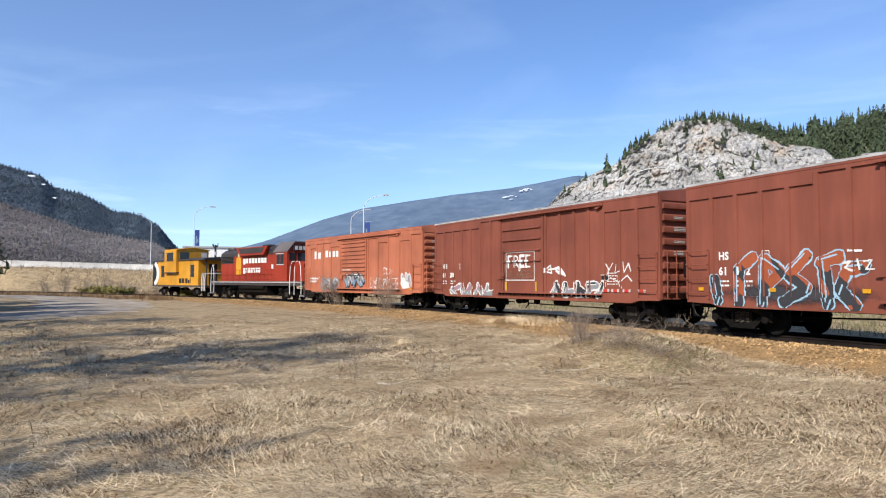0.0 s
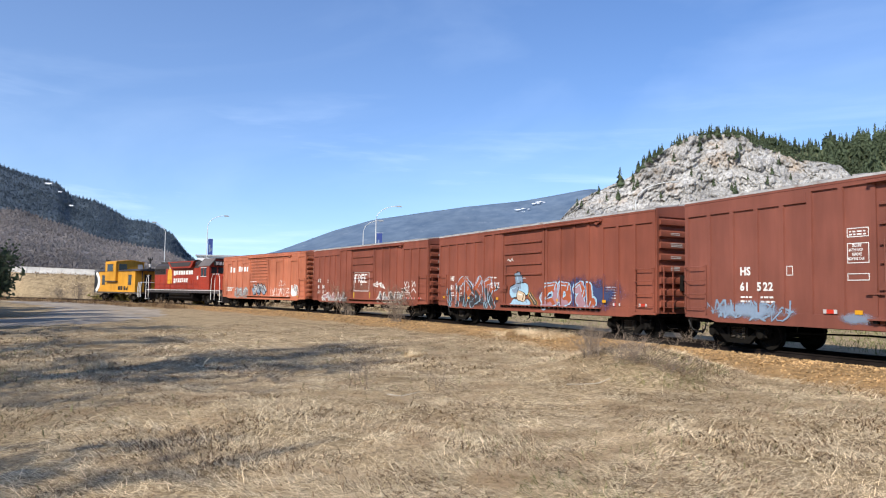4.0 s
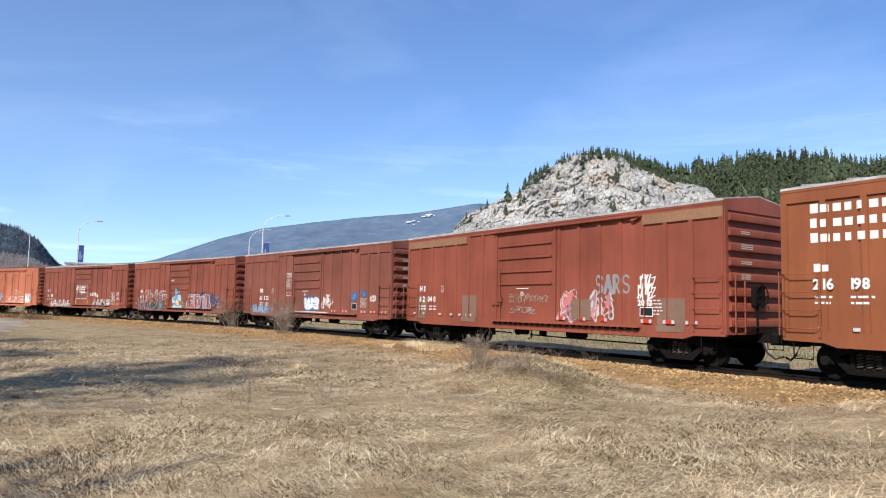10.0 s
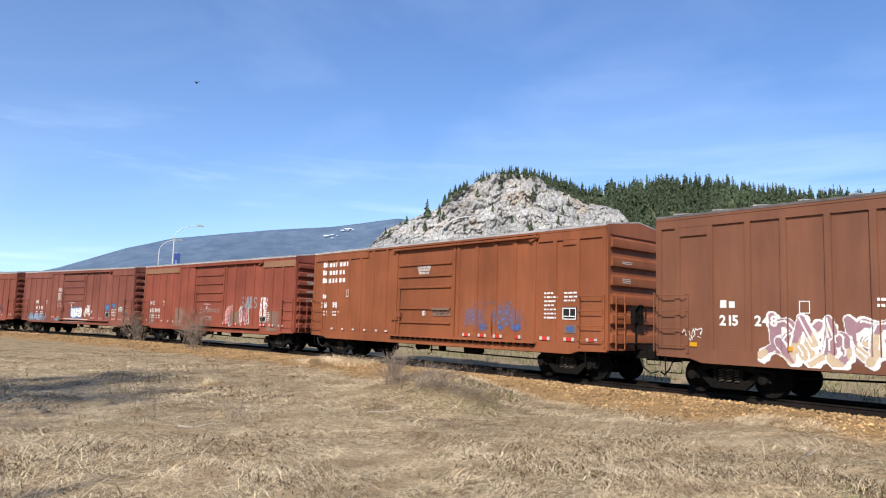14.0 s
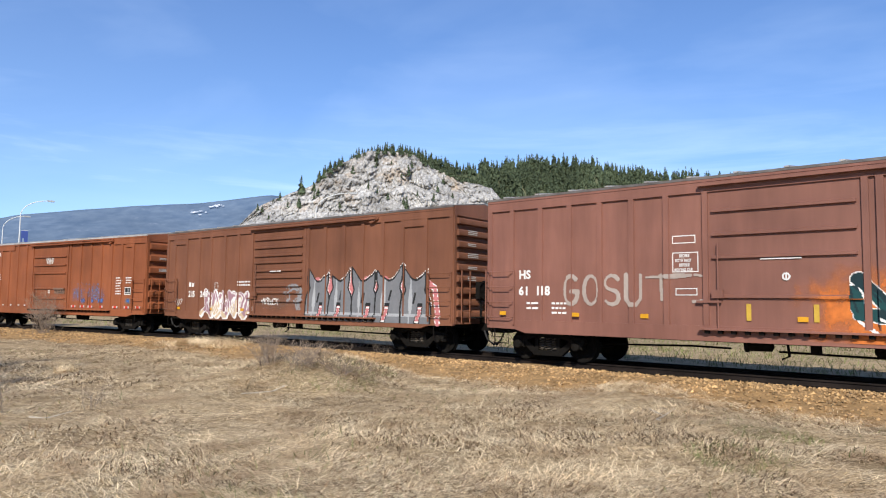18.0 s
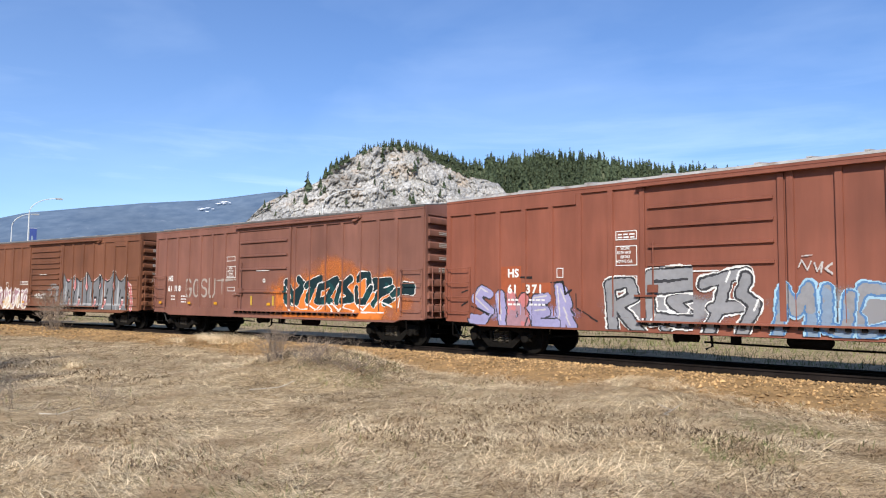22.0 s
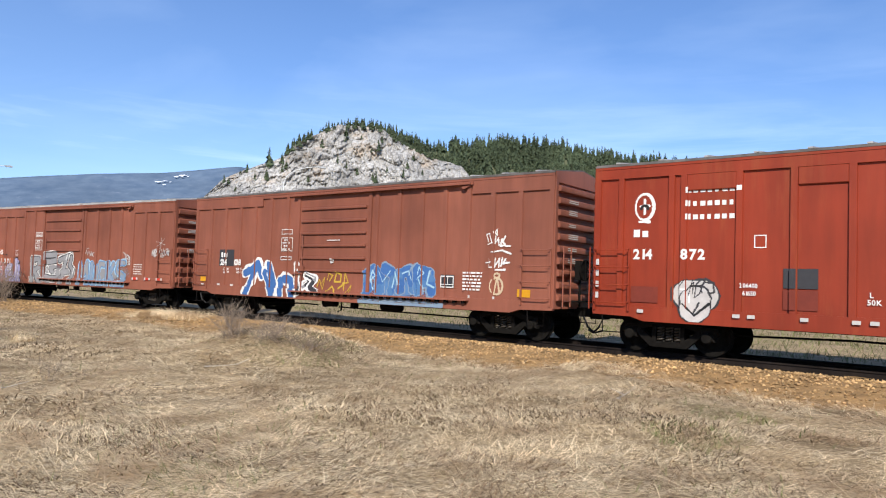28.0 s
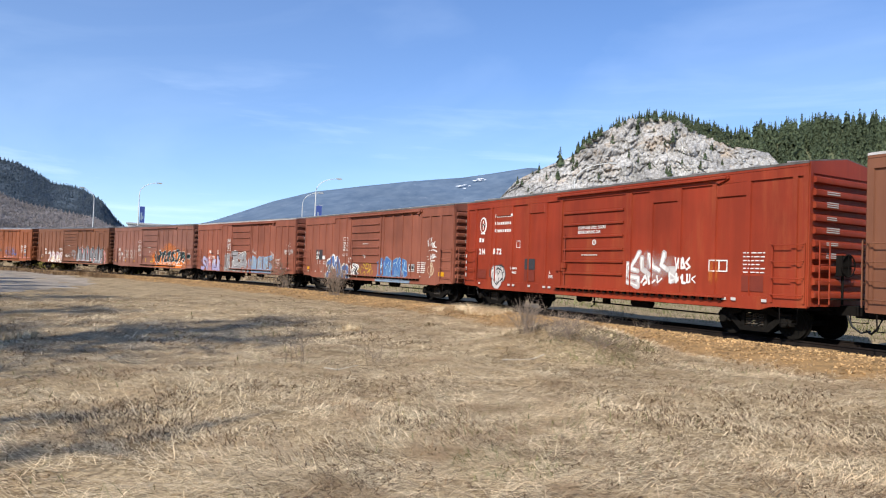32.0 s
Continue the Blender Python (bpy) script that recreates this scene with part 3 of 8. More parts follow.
for side in (-0.755, 0.755):
    rv, rf = strip("rail", -200, 300, 1.0, [(side + o, z + RAIL_TOP) for o, z in RAIL + RAIL[:1]], None)
    part("rail", big_mesh("rail", rv, rf, M["rail"], False), M["rail"], track, "dark rusty steel rail")
sleeper_mesh = Geo().slab(-0.115, 0.115, -1.28, 1.28, -0.33, -0.155, 0.015).mesh("sleeper", [M["sleeper"]])
spare = []
for i, s in enumerate(np.arange(-190, 290, 0.55)):
    x, y = on_line(s)
    m = pose(x, y, RAIL_TOP + rng.normal(0, 0.006), 0, 0, math.degrees(heading(s)) - 90 + rng.normal(0, 0.8))
    if -16 <= s <= 120:
        part("sleeper", sleeper_mesh, M["sleeper"], track, at=m)
    else:
        spare.append(m)
g = Geo()
for m in spare:
    g.add([m @ v.co for v in sleeper_mesh.vertices], [tuple(p.vertices) for p in sleeper_mesh.polygons])
tagged(part("sleepers", g, M["sleeper"], track), kind="stuff")

# stones lying on the ballast
n = 15000
ss = np.where(rng.random(n) < 0.75, rng.uniform(-13, 26, n), rng.uniform(26, 75, n))
off = -1.15 - np.abs(rng.normal(0.5, 1.2, n))
off = np.where(off < -4.4, rng.uniform(-4.4, -1.4, n), off)
px, py = on_line(ss, off)
bz = np.interp(off, [-4.8, -3.7, -2.5, -1.6, -1.25], [-0.34, -0.22, -0.11, -0.05, -0.085])
size = rng.uniform(0.018, 0.05, n) * (1 + 0.5 * (ss > 26))
base = np.array([(1, 0, 0), (-1, 0, 0), (0, 1, 0), (0, -1, 0), (0, 0, 1), (0, 0, -1)], float)
octa = np.array([(0, 2, 4), (2, 1, 4), (1, 3, 4), (3, 0, 4), (2, 0, 5), (1, 2, 5), (3, 1, 5), (0, 3, 5)])
jit = base[None] * rng.uniform(0.55, 1.25, (n, 6, 1)) + rng.normal(0, 0.22, (n, 6, 3))
jit[:, :, 2] *= 0.75
sv = jit * size[:, None, None] + np.stack([px, py, bz + size * 0.3], -1)[:, None]
stones = new("ballast_stones", big_mesh("ballast_stones", sv.reshape(-1, 3), (octa[None] + 6 * np.arange(n)[:, None, None]).reshape(-1, 3), M["stone"], False))
tagged(stones, "loose orange-tan ballast stones beside the rails", "stones", kind="stuff")

# dirt road that comes in from the camera's left and runs to the track
way = [(-40, 19), (-30, 25), (-25.5, 32), (-27.5, 41), (-35, 53), (-47, 66), (-62, 79)]
wp = np.array(way, float)
tt = np.linspace(0, len(wp) - 1, 90)
wx, wy = np.interp(tt, range(len(wp)), wp[:, 0]), np.interp(tt, range(len(wp)), wp[:, 1])
for _ in range(6):
    wx[1:-1], wy[1:-1] = (wx[:-2] + wx[1:-1] + wx[2:]) / 3, (wy[:-2] + wy[1:-1] + wy[2:]) / 3
tx, ty = np.gradient(wx), np.gradient(wy)
tl = np.hypot(tx, ty)
cols = []
for o in np.linspace(-4.2, 4.2, 7):
    x, y = wx - ty / tl * o, wy + tx / tl * o
    cols.append(np.stack([x, y, ground_z(x, y) + 0.03 - 0.05 * (abs(o) > 4)], -1))
v = np.stack(cols, 1)
idx = np.arange(v.shape[0] * 7).reshape(-1, 7)
dirt_road = new("dirt_road", big_mesh("dirt_road", v.reshape(-1, 3), np.stack([idx[:-1, :-1], idx[1:, :-1], idx[1:, 1:], idx[:-1, 1:]], -1).reshape(-1, 4)[:, ::-1], M["road"]))
tagged(dirt_road, "pale dirt track through the dry grass", "dirt road", kind="structure")

# highway on its bank, with a concrete barrier
azs = np.linspace(-66, 70, 180)
rd, rz = np.interp(azs, ROAD_AZ, ROAD_D), np.interp(azs, ROAD_AZ, ROAD_Z)
v = np.stack([np.stack([-(rd + o) * np.sin(np.radians(azs)), (rd + o) * np.cos(np.radians(azs)), rz + 0.06], -1) for o in (1, 5, 9, 13)], 1)
idx = np.arange(len(azs) * 4).reshape(-1, 4)
highway = new("highway", big_mesh("highway", v.reshape(-1, 3), np.stack([idx[:-1, :-1], idx[:-1, 1:], idx[1:, 1:], idx[1:, :-1]], -1).reshape(-1, 4)[:, ::-1], M["asphalt"]))
tagged(highway, "grey asphalt highway along the top of a bank", "highway", kind="structure")
barrier = tagged(new("concrete_barrier"), "pale concrete roadside barrier along the highway", "barrier", kind="structure")
for i in range(len(azs) - 1):
    a0, a1 = azs[i], azs[i + 1]
    p0, p1 = Vector((*polar(a0, rd[i]), rz[i])), Vector((*polar(a1, rd[i + 1]), rz[i + 1]))
    d = (p1 - p0).normalized()
    nn = Vector((-d.y, d.x, 0))
    prof = [(-0.3, 0), (-0.28, 0.1), (-0.12, 0.35), (-0.09, 1.0), (0.09, 1.0), (0.12, 0.35), (0.28, 0.1), (0.3, 0)]
    vs = [p0 + d * 0.02 + nn * o + Vector((0, 0, z)) for o, z in prof] + [p1 - d * 0.02 + nn * o + Vector((0, 0, z)) for o, z in prof]
    part("barrier_block", Geo().add(vs, [tuple(range(8)), tuple(range(15, 7, -1))] + [((k + 1) % 8, k, 8 + k, 8 + (k + 1) % 8) for k in range(8)]), M["concrete"], barrier)


def street_lamp(az, dist, top, arm, turn, label, banner=False):
    """A tapered pole with a curved arm and a lamp head; turn: the arm's bearing."""
    x, y = polar(az, dist)
    z0 = float(ground_z(x, y))
    lamp = tagged(new("street_lamp"), label, "street lamp", "street lamps along the highway")
    lamp.matrix_basis = pose(x, y, z0, 0, 0, turn)
    h = top - z0
    part("pole", Geo().tube([(0, 0, -0.3), (0, 0, h * 0.4), (0, 0, h - 1.9)], 0.10, 8, r2=0.06), M["pole"], lamp)
    bend = [(arm * (1 - math.cos(a)) ** 1.0, 0, h - 1.9 + 1.9 * math.sin(a)) for a in np.linspace(0, 1.5, 10)]
    part("arm", Geo().tube(bend, 0.055, 6, r2=0.04), M["pole"], lamp)
    ex, ez = bend[-1][0], bend[-1][2]
    part("lamp_head", Geo().prism([(ex - 0.1, ez + 0.06), (ex + 0.5, ez + 0.1), (ex + 0.75, ez + 0.02), (ex + 0.7, ez - 0.1), (ex + 0.05, ez - 0.1)], -0.16, 0.16), M["roofgrey"], lamp)
    part("base_flange", Geo().box(-0.22, 0.22, -0.22, 0.22, 0, 0.05), M["roofgrey"], lamp)
    if banner:
        part("banner", Geo().box(0.16, 0.86, -0.012, 0.012, h - 6.15, h - 3.7), M["banner"], lamp, "blue cloth banner with pale marks")
        part("banner_mark", Geo().box(0.3, 0.5, -0.02, -0.013, h - 5.8, h - 4.6).box(0.55, 0.7, -0.02, -0.013, h - 5.6, h - 5.1), M["steelblue"], lamp)
        for z in (h - 6.18, h - 3.68):
            part("bracket", Geo().tube([(0, 0, z), (0.9, 0, z)], 0.02, 5), M["pole"], lamp)
    return lamp


LAMP = "pale steel street lamp with a long curved arm beside the highway"
street_lamp(26.95, 116, 13.1, 2.6, 27, "pale steel street lamp with a curved arm and a blue banner", True)
street_lamp(13.95, 96, 13.2, 2.9, 14, "pale steel street lamp with a curved arm and a dark banner", True)
street_lamp(14.95, 112, 12.8, 2.6, 15, LAMP)
street_lamp(-6.75, 72, 12.7, 3.6, -6, LAMP)
street_lamp(29.95, 134, 13.2, -2.4, 30, LAMP)

# white pole with a small dark flag and a narrow white banner beyond the railway
px_, py_ = polar(-44.75, 62)
mast = tagged(new("flag_pole"), "tall white pole with a small dark flag at its tip", "flag pole")
mast.matrix_basis = pose(px_, py_, float(ground_z(px_, py_)), 0, 0, -45)
part("lower_pole", Geo().tube([(0, 0, -0.3), (0, 0, 7.9)], 0.22, 10, r2=0.13), M["pole"], mast)
part("upper_pole", Geo().tube([(0, 0, 7.9), (0, 0, 12.6)], 0.09, 8, r2=0.05), M["pole"], mast)
part("banner", Geo().box(0.16, 0.5, -0.02, 0.02, 4.6, 7.5), M["wallwhite"], mast, "narrow white banner")
part("flag", Geo().prism([(0.05, 12.2), (0.05, 12.65), (0.5, 12.5), (0.6, 12.3), (0.35, 12.22)], -0.02, 0.02), M["darkgrey"], mast, "small dark flag")

# low white building beyond the bank
wx, wy = polar(24.2, 150)
hall = tagged(new("white_building"), "low white metal-clad building with a flat roof", "building")
hall.matrix_basis = pose(wx, wy, 0, 0, 0, 24)
part("wall", Geo().box(-9, 9, 0, 12, -1, 8.2), M["wallwhite"], hall)
part("roof", Geo().box(-9.3, 9.3, -0.3, 12.3, 8.2, 8.5), M["roofgrey"], hall)
for i in range(5):
    w = part("window", Geo().box(-7.6 + i * 3.6, -5.8 + i * 3.6, -0.03, 0.02, 4.2, 6.2), M["glass"], hall)
    part("window_frame", Geo().box(-7.7 + i * 3.6, -5.7 + i * 3.6, -0.06, -0.031, 4.08, 4.2), M["roofgrey"], w)


# ---- hills ----
def hill(name, pts, base_r, ridge_r, z_foot, material, rows, cols, rough, label, back=400, seed=0.0, steep=1.0, freq=1.0, ledges=False):
    """A hillside seen along a skyline; pts: bearing and height angle of its ridge."""
    az = np.linspace(pts[0][0], pts[-1][0], cols)
    el = np.interp(az, [p[0] for p in pts][::1 if pts[0][0] < pts[-1][0] else -1], [p[1] for p in pts][::1 if pts[0][0] < pts[-1][0] else -1])
    v = np.zeros((rows + 5, cols, 3))
    for j in range(cols):
        s, c = math.sin(radians(az[j])), math.cos(radians(az[j]))
        top = ridge_r * math.tan(radians(el[j])) + EYE[2]
        for i in range(rows + 5):
            k = min(i / (rows - 1), 1)
            r = base_r + (ridge_r - base_r) * k ** steep
            z = z_foot + (top - z_foot) * k
            if i >= rows:
                q = i - rows + 1
                r, z = ridge_r + back * q / 5, top - (top - z_foot) * (q / 5) ** 1.6
            p = Vector((-r * s, r * c, z)) * freq
            d = noise.fractal(p * 0.02 + Vector((seed, 0, 0)), 0.8, 2.1, 4) * rough
            d += (0.5 - abs(noise.noise(p * 0.055 + Vector((0, seed, 3))))) * rough * 0.9 if rough < 20 else 0
            if ledges:
                q = Vector((p.x, p.y, p.z * 0.42))
                d += (noise.ridged_multi_fractal(q * 0.06, 0.7, 2.3, 6, 1.0, 2.0) - 1.1) * 3.0
                f1 = noise.voronoi(q * 0.11 + Vector((0, 0, 0.3 * noise.noise(p * 0.1))))[0]
                d += (f1[0] - 0.4) * 1.6 + max(0, 0.13 - (f1[1] - f1[0])) * 14
                # dipping ledges and upright fractures
                bed = (p.z + 0.32 * r * (s - 0.2) + 9 * noise.noise(p * 0.045) + 3 * noise.noise(p * 0.2)) * 0.15
                bed -= math.floor(bed)
                d += (bed ** 3 - 0.3) * 0.9
                w = noise.noise(Vector((p.x * 0.34, p.y * 0.34, p.z * 0.07)) + Vector((seed, 0, 0)))
                d += max(0, 0.14 - abs(w)) * 12
                f2 = noise.voronoi(Vector((q.x, q.y, q.z * 1.3)) * 0.45)[0]
                d += (f2[0] - 0.4) * 0.7 + max(0, 0.10 - (f2[1] - f2[0])) * 7
            d *= min(1, 4 * k + 0.15) * (1 if i < rows else 0.3)
            fade = 1 - max(0, (k - 0.9) / 0.1) * 0.85
            v[i, j] = (-(r + d) * s, (r + d) * c, z + (d * 0.35 * fade if 0 < k else 0))
    idx = np.arange((rows + 5) * cols).reshape(rows + 5, cols)
    f = np.stack([idx[:-1, :-1], idx[:-1, 1:], idx[1:, 1:], idx[1:, :-1]], -1).reshape(-1, 4)
    if pts[0][0] < pts[-1][0]:
        f = f[:, ::-1]
    ob = tagged(new(name, big_mesh(name, v.reshape(-1, 3), f, material)), label, "hill", kind="structure")
    return ob, v


CLIFF = [(0.6, 3.0), (-0.3, 5.4), (-1.07, 6.25), (-2.2, 7.5), (-3.7, 8.3), (-5.4, 8.95), (-6.4, 9.4), (-7.6, 10.55), (-8.6, 11.1), (-9.9, 11.75), (-11.0, 12.25), (-12.2, 12.2), (-13.5, 12.3), (-14.7, 11.9), (-15.9, 11.1), (-17.3, 10.6), (-18.7, 10.0), (-19.9, 9.8), (-20.9, 9.5), (-22, 8.2), (-24, 5.5), (-26, 3)]
cliff, cliff_v = hill("cliff", CLIFF, 415, 480, -3, M["rock"], 150, 520, 8, "bare pale grey granite cliff streaked with dark cracks", 200, 2.0, 0.8, ledges=True)
WOODS = [(-9.5, 11.2), (-12, 12.3), (-15, 11.95), (-17.6, 10.95), (-19.2, 10.6), (-20.5, 10.7), (-22, 10.85), (-25, 10.9), (-28, 10.8), (-30, 10.4), (-33, 9.8), (-35.5, 9.5), (-40, 8.6), (-48, 7.2), (-56, 5.5), (-66, 3.5)]
woods, woods_v = hill("wooded_hill", WOODS, 420, 540, -3, M["forest_floor"], 40, 160, 9, "steep hillside under dense green conifers", 300, 7.0)
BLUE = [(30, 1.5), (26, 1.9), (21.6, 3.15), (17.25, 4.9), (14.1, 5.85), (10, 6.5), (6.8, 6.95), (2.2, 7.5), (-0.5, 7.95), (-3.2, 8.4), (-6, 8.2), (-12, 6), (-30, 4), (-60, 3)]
_, blue_v = hill("blue_mountain", BLUE, 2300, 3600, -20, M["far_hill"], 46, 220, 55, "long forested mountain with distance haze in its blue colour", 600, 4.0, 1.0, 0.12)
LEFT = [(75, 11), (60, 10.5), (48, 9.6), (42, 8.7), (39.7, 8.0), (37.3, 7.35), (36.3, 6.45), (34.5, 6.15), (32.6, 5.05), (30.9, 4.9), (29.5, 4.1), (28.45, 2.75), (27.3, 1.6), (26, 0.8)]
_, mid_v = hill("wooded_mountain", LEFT, 1100, 1750, -10, M["mid_hill"], 60, 200, 45, "dark wooded mountain slope dropping to the valley, haze in its colour", 500, 9.0, 1.0, 0.2)
LOW = [(75, 6.2), (60, 5.9), (48, 5.6), (42, 5.3), (39.6, 5.2), (36, 4.1), (34.4, 3.5), (32, 3.1), (29.8, 2.75), (28.5, 2.1), (27.5, 1.2)]
_, low_v = hill("leafless_hillside", LOW, 640, 1060, -8, M["bare_wood"], 40, 180, 28, "grey-brown slope of leafless woods", 300, 12.0, 1.0, 0.4)
BANK = [(-26, 0.3), (-31, 1.6), (-36, 2.5), (-45, 2.8), (-55, 2.9), (-66, 2.4)]
hill("leafless_bank", BANK, 170, 330, -1, M["bare_wood"], 24, 90, 5, "grey-brown leafless slope below the conifers", 80, 15.0)
blue_az = np.degrees(np.arctan2(-blue_v[..., 0], blue_v[..., 1]))
blue_el = np.degrees(np.arctan2(blue_v[..., 2] - EYE[2], np.hypot(blue_v[..., 0], blue_v[..., 1])))
for i, (az, el, w, h) in enumerate([(2.45, 6.75, 22, 4), (2.0, 6.85, 13, 3), (1.7, 6.8, 9, 2.2), (1.1, 7.2, 15, 4), (0.7, 7.38, 26, 5), (0.95, 7.3, 10, 3), (0.3, 7.3, 9, 2.5), (2.2, 6.62, 10, 2.4)]):
    q = np.unravel_index(np.argmin((blue_az - az) ** 2 + (blue_el - el) ** 2), blue_az.shape)
    p = Vector(blue_v[q])
    p -= Vector((p.x, p.y, 0)).normalized() * 26
    ring = [(w * math.cos(a) * (0.7 + 0.9 * noise.noise((a * 3, i, 0))), h * math.sin(a) * (0.7 + 1.2 * noise.noise((a * 3, i, 5))) + 0.12 * w * math.cos(a)) for a in np.linspace(0, 6.1, 28)]
    g = Geo().add([(a, b * 2.4, b) for a, b in ring] + [(0, 2, 0.9)], [(k, (k + 1) % 28, 28) for k in range(28)])
    snow = part("snow_patch", g, M["snow"], at=pose(p.x, p.y, p.z, 0, 0, az))
    tagged(snow, "patch of old snow on the mountain", "snow", "snow patches", "structure")

for i, (az, el, w, h) in enumerate([(37.9, 7.1, 9, 2.2), (37.0, 6.5, 5, 1.4), (36.4, 5.6, 5, 1.6)]):
    a_, e_ = np.degrees(np.arctan2(-mid_v[..., 0], mid_v[..., 1])), np.degrees(np.arctan2(mid_v[..., 2] - EYE[2], np.hypot(mid_v[..., 0], mid_v[..., 1])))
    p = Vector(mid_v[np.unravel_index(np.argmin((a_ - az) ** 2 + (e_ - el) ** 2), a_.shape)])
    p -= Vector((p.x, p.y, -0.6 * math.hypot(p.x, p.y) / 60)).normalized() * 14
    ring = [(w * math.cos(a) * (0.8 + 0.7 * noise.noise((a * 2, i, 9))), h * math.sin(a) * (0.8 + 0.7 * noise.noise((a * 2, i, 4)))) for a in np.linspace(0, 6.1, 24)]
    snow = part("snow_patch", Geo().add([(a - 0.25 * b, b * 0.8, b) for a, b in ring] + [(0, 0, 0)], [(k, (k + 1) % 24, 24) for k in range(24)]), M["snow"], at=pose(p.x, p.y, p.z + 5, 0, 0, az))
    tagged(snow, "patch of old snow near the mountain's ridge", "snow", "snow patches", "structure")

# ---- plants ----
def conifers(places, seed, k=64):
    """Vertices and triangles of many conifers: ragged drooping boughs round a thin stem. places: x, y, z, height, width."""
    rg = np.random.default_rng(seed)
    P = np.array(places, float)
    m = len(P)
    f = np.sort(rg.random((m, k)) ** 1.15, 1) * 0.93 + 0.04
    a = rg.uniform(0, 6.283, (m, k))
    h, w = P[:, 3:4], P[:, 4:5]
    ln = w * (1.06 - f) ** 0.95 * rg.uniform(0.45, 1.25, (m, k))
    half = rg.uniform(0.30, 0.55, (m, k)) * ln + 0.02 * h
    zc = P[:, 2:3] + f * h
    dx, dy = np.cos(a), np.sin(a)
    rise = 0.20 * h * (1.1 - f)
    top = np.stack([P[:, 0:1] + 0 * f, P[:, 1:2] + 0 * f, np.minimum(zc + rise, P[:, 2:3] + h)], -1)
    l = np.stack([P[:, 0:1] + dx * ln - dy * half, P[:, 1:2] + dy * ln + dx * half, zc - ln * rg.uniform(0.3, 0.95, (m, k))], -1)
    r = np.stack([P[:, 0:1] + dx * ln * 0.9 + dy * half, P[:, 1:2] + dy * ln * 0.9 - dx * half, zc - ln * rg.uniform(0.3, 0.95, (m, k))], -1)
    v = np.stack([top, l, r], 2).reshape(-1, 3)
    return v, np.arange(len(v)).reshape(-1, 3)


rng = np.random.default_rng(11)
places = []
rows_, cols_ = woods_v.shape[:2]
for _ in range(7600):
    i, j = int(rng.integers(4, 42)), int(rng.integers(0, cols_))
    p = woods_v[i, j]
    az = math.degrees(math.atan2(-p[0], p[1]))
    if az > -20.5 and i < 30 + (az + 20.5) * 0.9:
        continue
    h = rng.uniform(8, 15) if az < -20 else rng.uniform(5, 9)
    places.append((p[0] + rng.normal(0, 2), p[1] + rng.normal(0, 2), p[2] - 0.5, h, h * rng.uniform(0.17, 0.26)))
for j in range(0, cols_):
    for _ in range(3):
        p = woods_v[39, j]
        az = math.degrees(math.atan2(-p[0], p[1]))
        h = rng.uniform(6, 13) * (0.7 if az > -20 else 1.0)
        places.append((p[0] + rng.normal(0, 2.5), p[1] + rng.normal(0, 3), p[2] - 1.0, h, h * rng.uniform(0.18, 0.27)))
cv, cf = conifers(places, 3, 48)
forest = new("conifer_forest", big_mesh("conifer_forest", cv, cf, M["needle"], False))
tagged(forest, "dense dark green conifer forest covering the hillside", "forest", kind="stuff")
# single conifers on ledges and on the crest of the cliff
ledge = [(-5.55, 0.97, 16), (-6.5, 0.93, 10), (-7.0, 0.99, 9), (-7.4, 0.97, 12), (-7.8, 0.98, 11), (-8.2, 0.99, 8), (-10.05, 0.99, 10), (-10.5, 0.98, 7), (-11.6, 0.99, 9), (-12.2, 0.99, 11), (-12.9, 0.99, 10), (-13.6, 0.99, 9), (-11.5, 0.9, 12), (-14.1, 0.86, 10),
         (-14.0, 0.62, 11), (-15.0, 0.80, 7), (-16.0, 0.6, 8), (-17.9, 0.55, 12), (-18.5, 0.66, 9), (-19.3, 0.62, 11), (-2.2, 0.95, 7), (-2.6, 0.9, 6), (-3.4, 0.93, 6), (-5.4, 0.82, 11), (-4.5, 0.86, 7), (-9.6, 0.9, 8), (-16.5, 0.84, 7), (-17.0, 0.9, 8), (-6.9, 0.85, 8)]
more = np.random.default_rng(8)
ledge += [(a, u, more.uniform(4, 8)) for a, u in zip(more.uniform(-19.5, -1.5, 46), more.uniform(0.35, 0.99, 46))]
ledge += [(a, 0.995, more.uniform(5, 9)) for a in np.concatenate([more.uniform(-9.5, -6.8, 16), more.uniform(-19, -12, 30)])]
for az, up, h in ledge:
    h *= 0.8
    j = int(np.argmin(np.abs(np.degrees(np.arctan2(-cliff_v[40, :, 0], cliff_v[40, :, 1])) - az)))
    p = cliff_v[int(up * 149), j]
    tree = tagged(new("conifer_tree"), "small dark green conifer growing on the rock ledge", "tree", "conifers on the cliff")
    tree.matrix_basis = Matrix.Translation((p[0], p[1], p[2] - 0.6))
    part("trunk", Geo().tube([(0, 0, -0.5), (0, 0, h * 0.9)], h * 0.018, 5, r2=0.03), M["bark"], tree)
    tv, tf = conifers([(0, 0, 0, h, h * 0.25)], int(abs(az) * 100))
    part("crown", big_mesh("crown", tv, tf, M["needle"], False), M["needle"], tree)


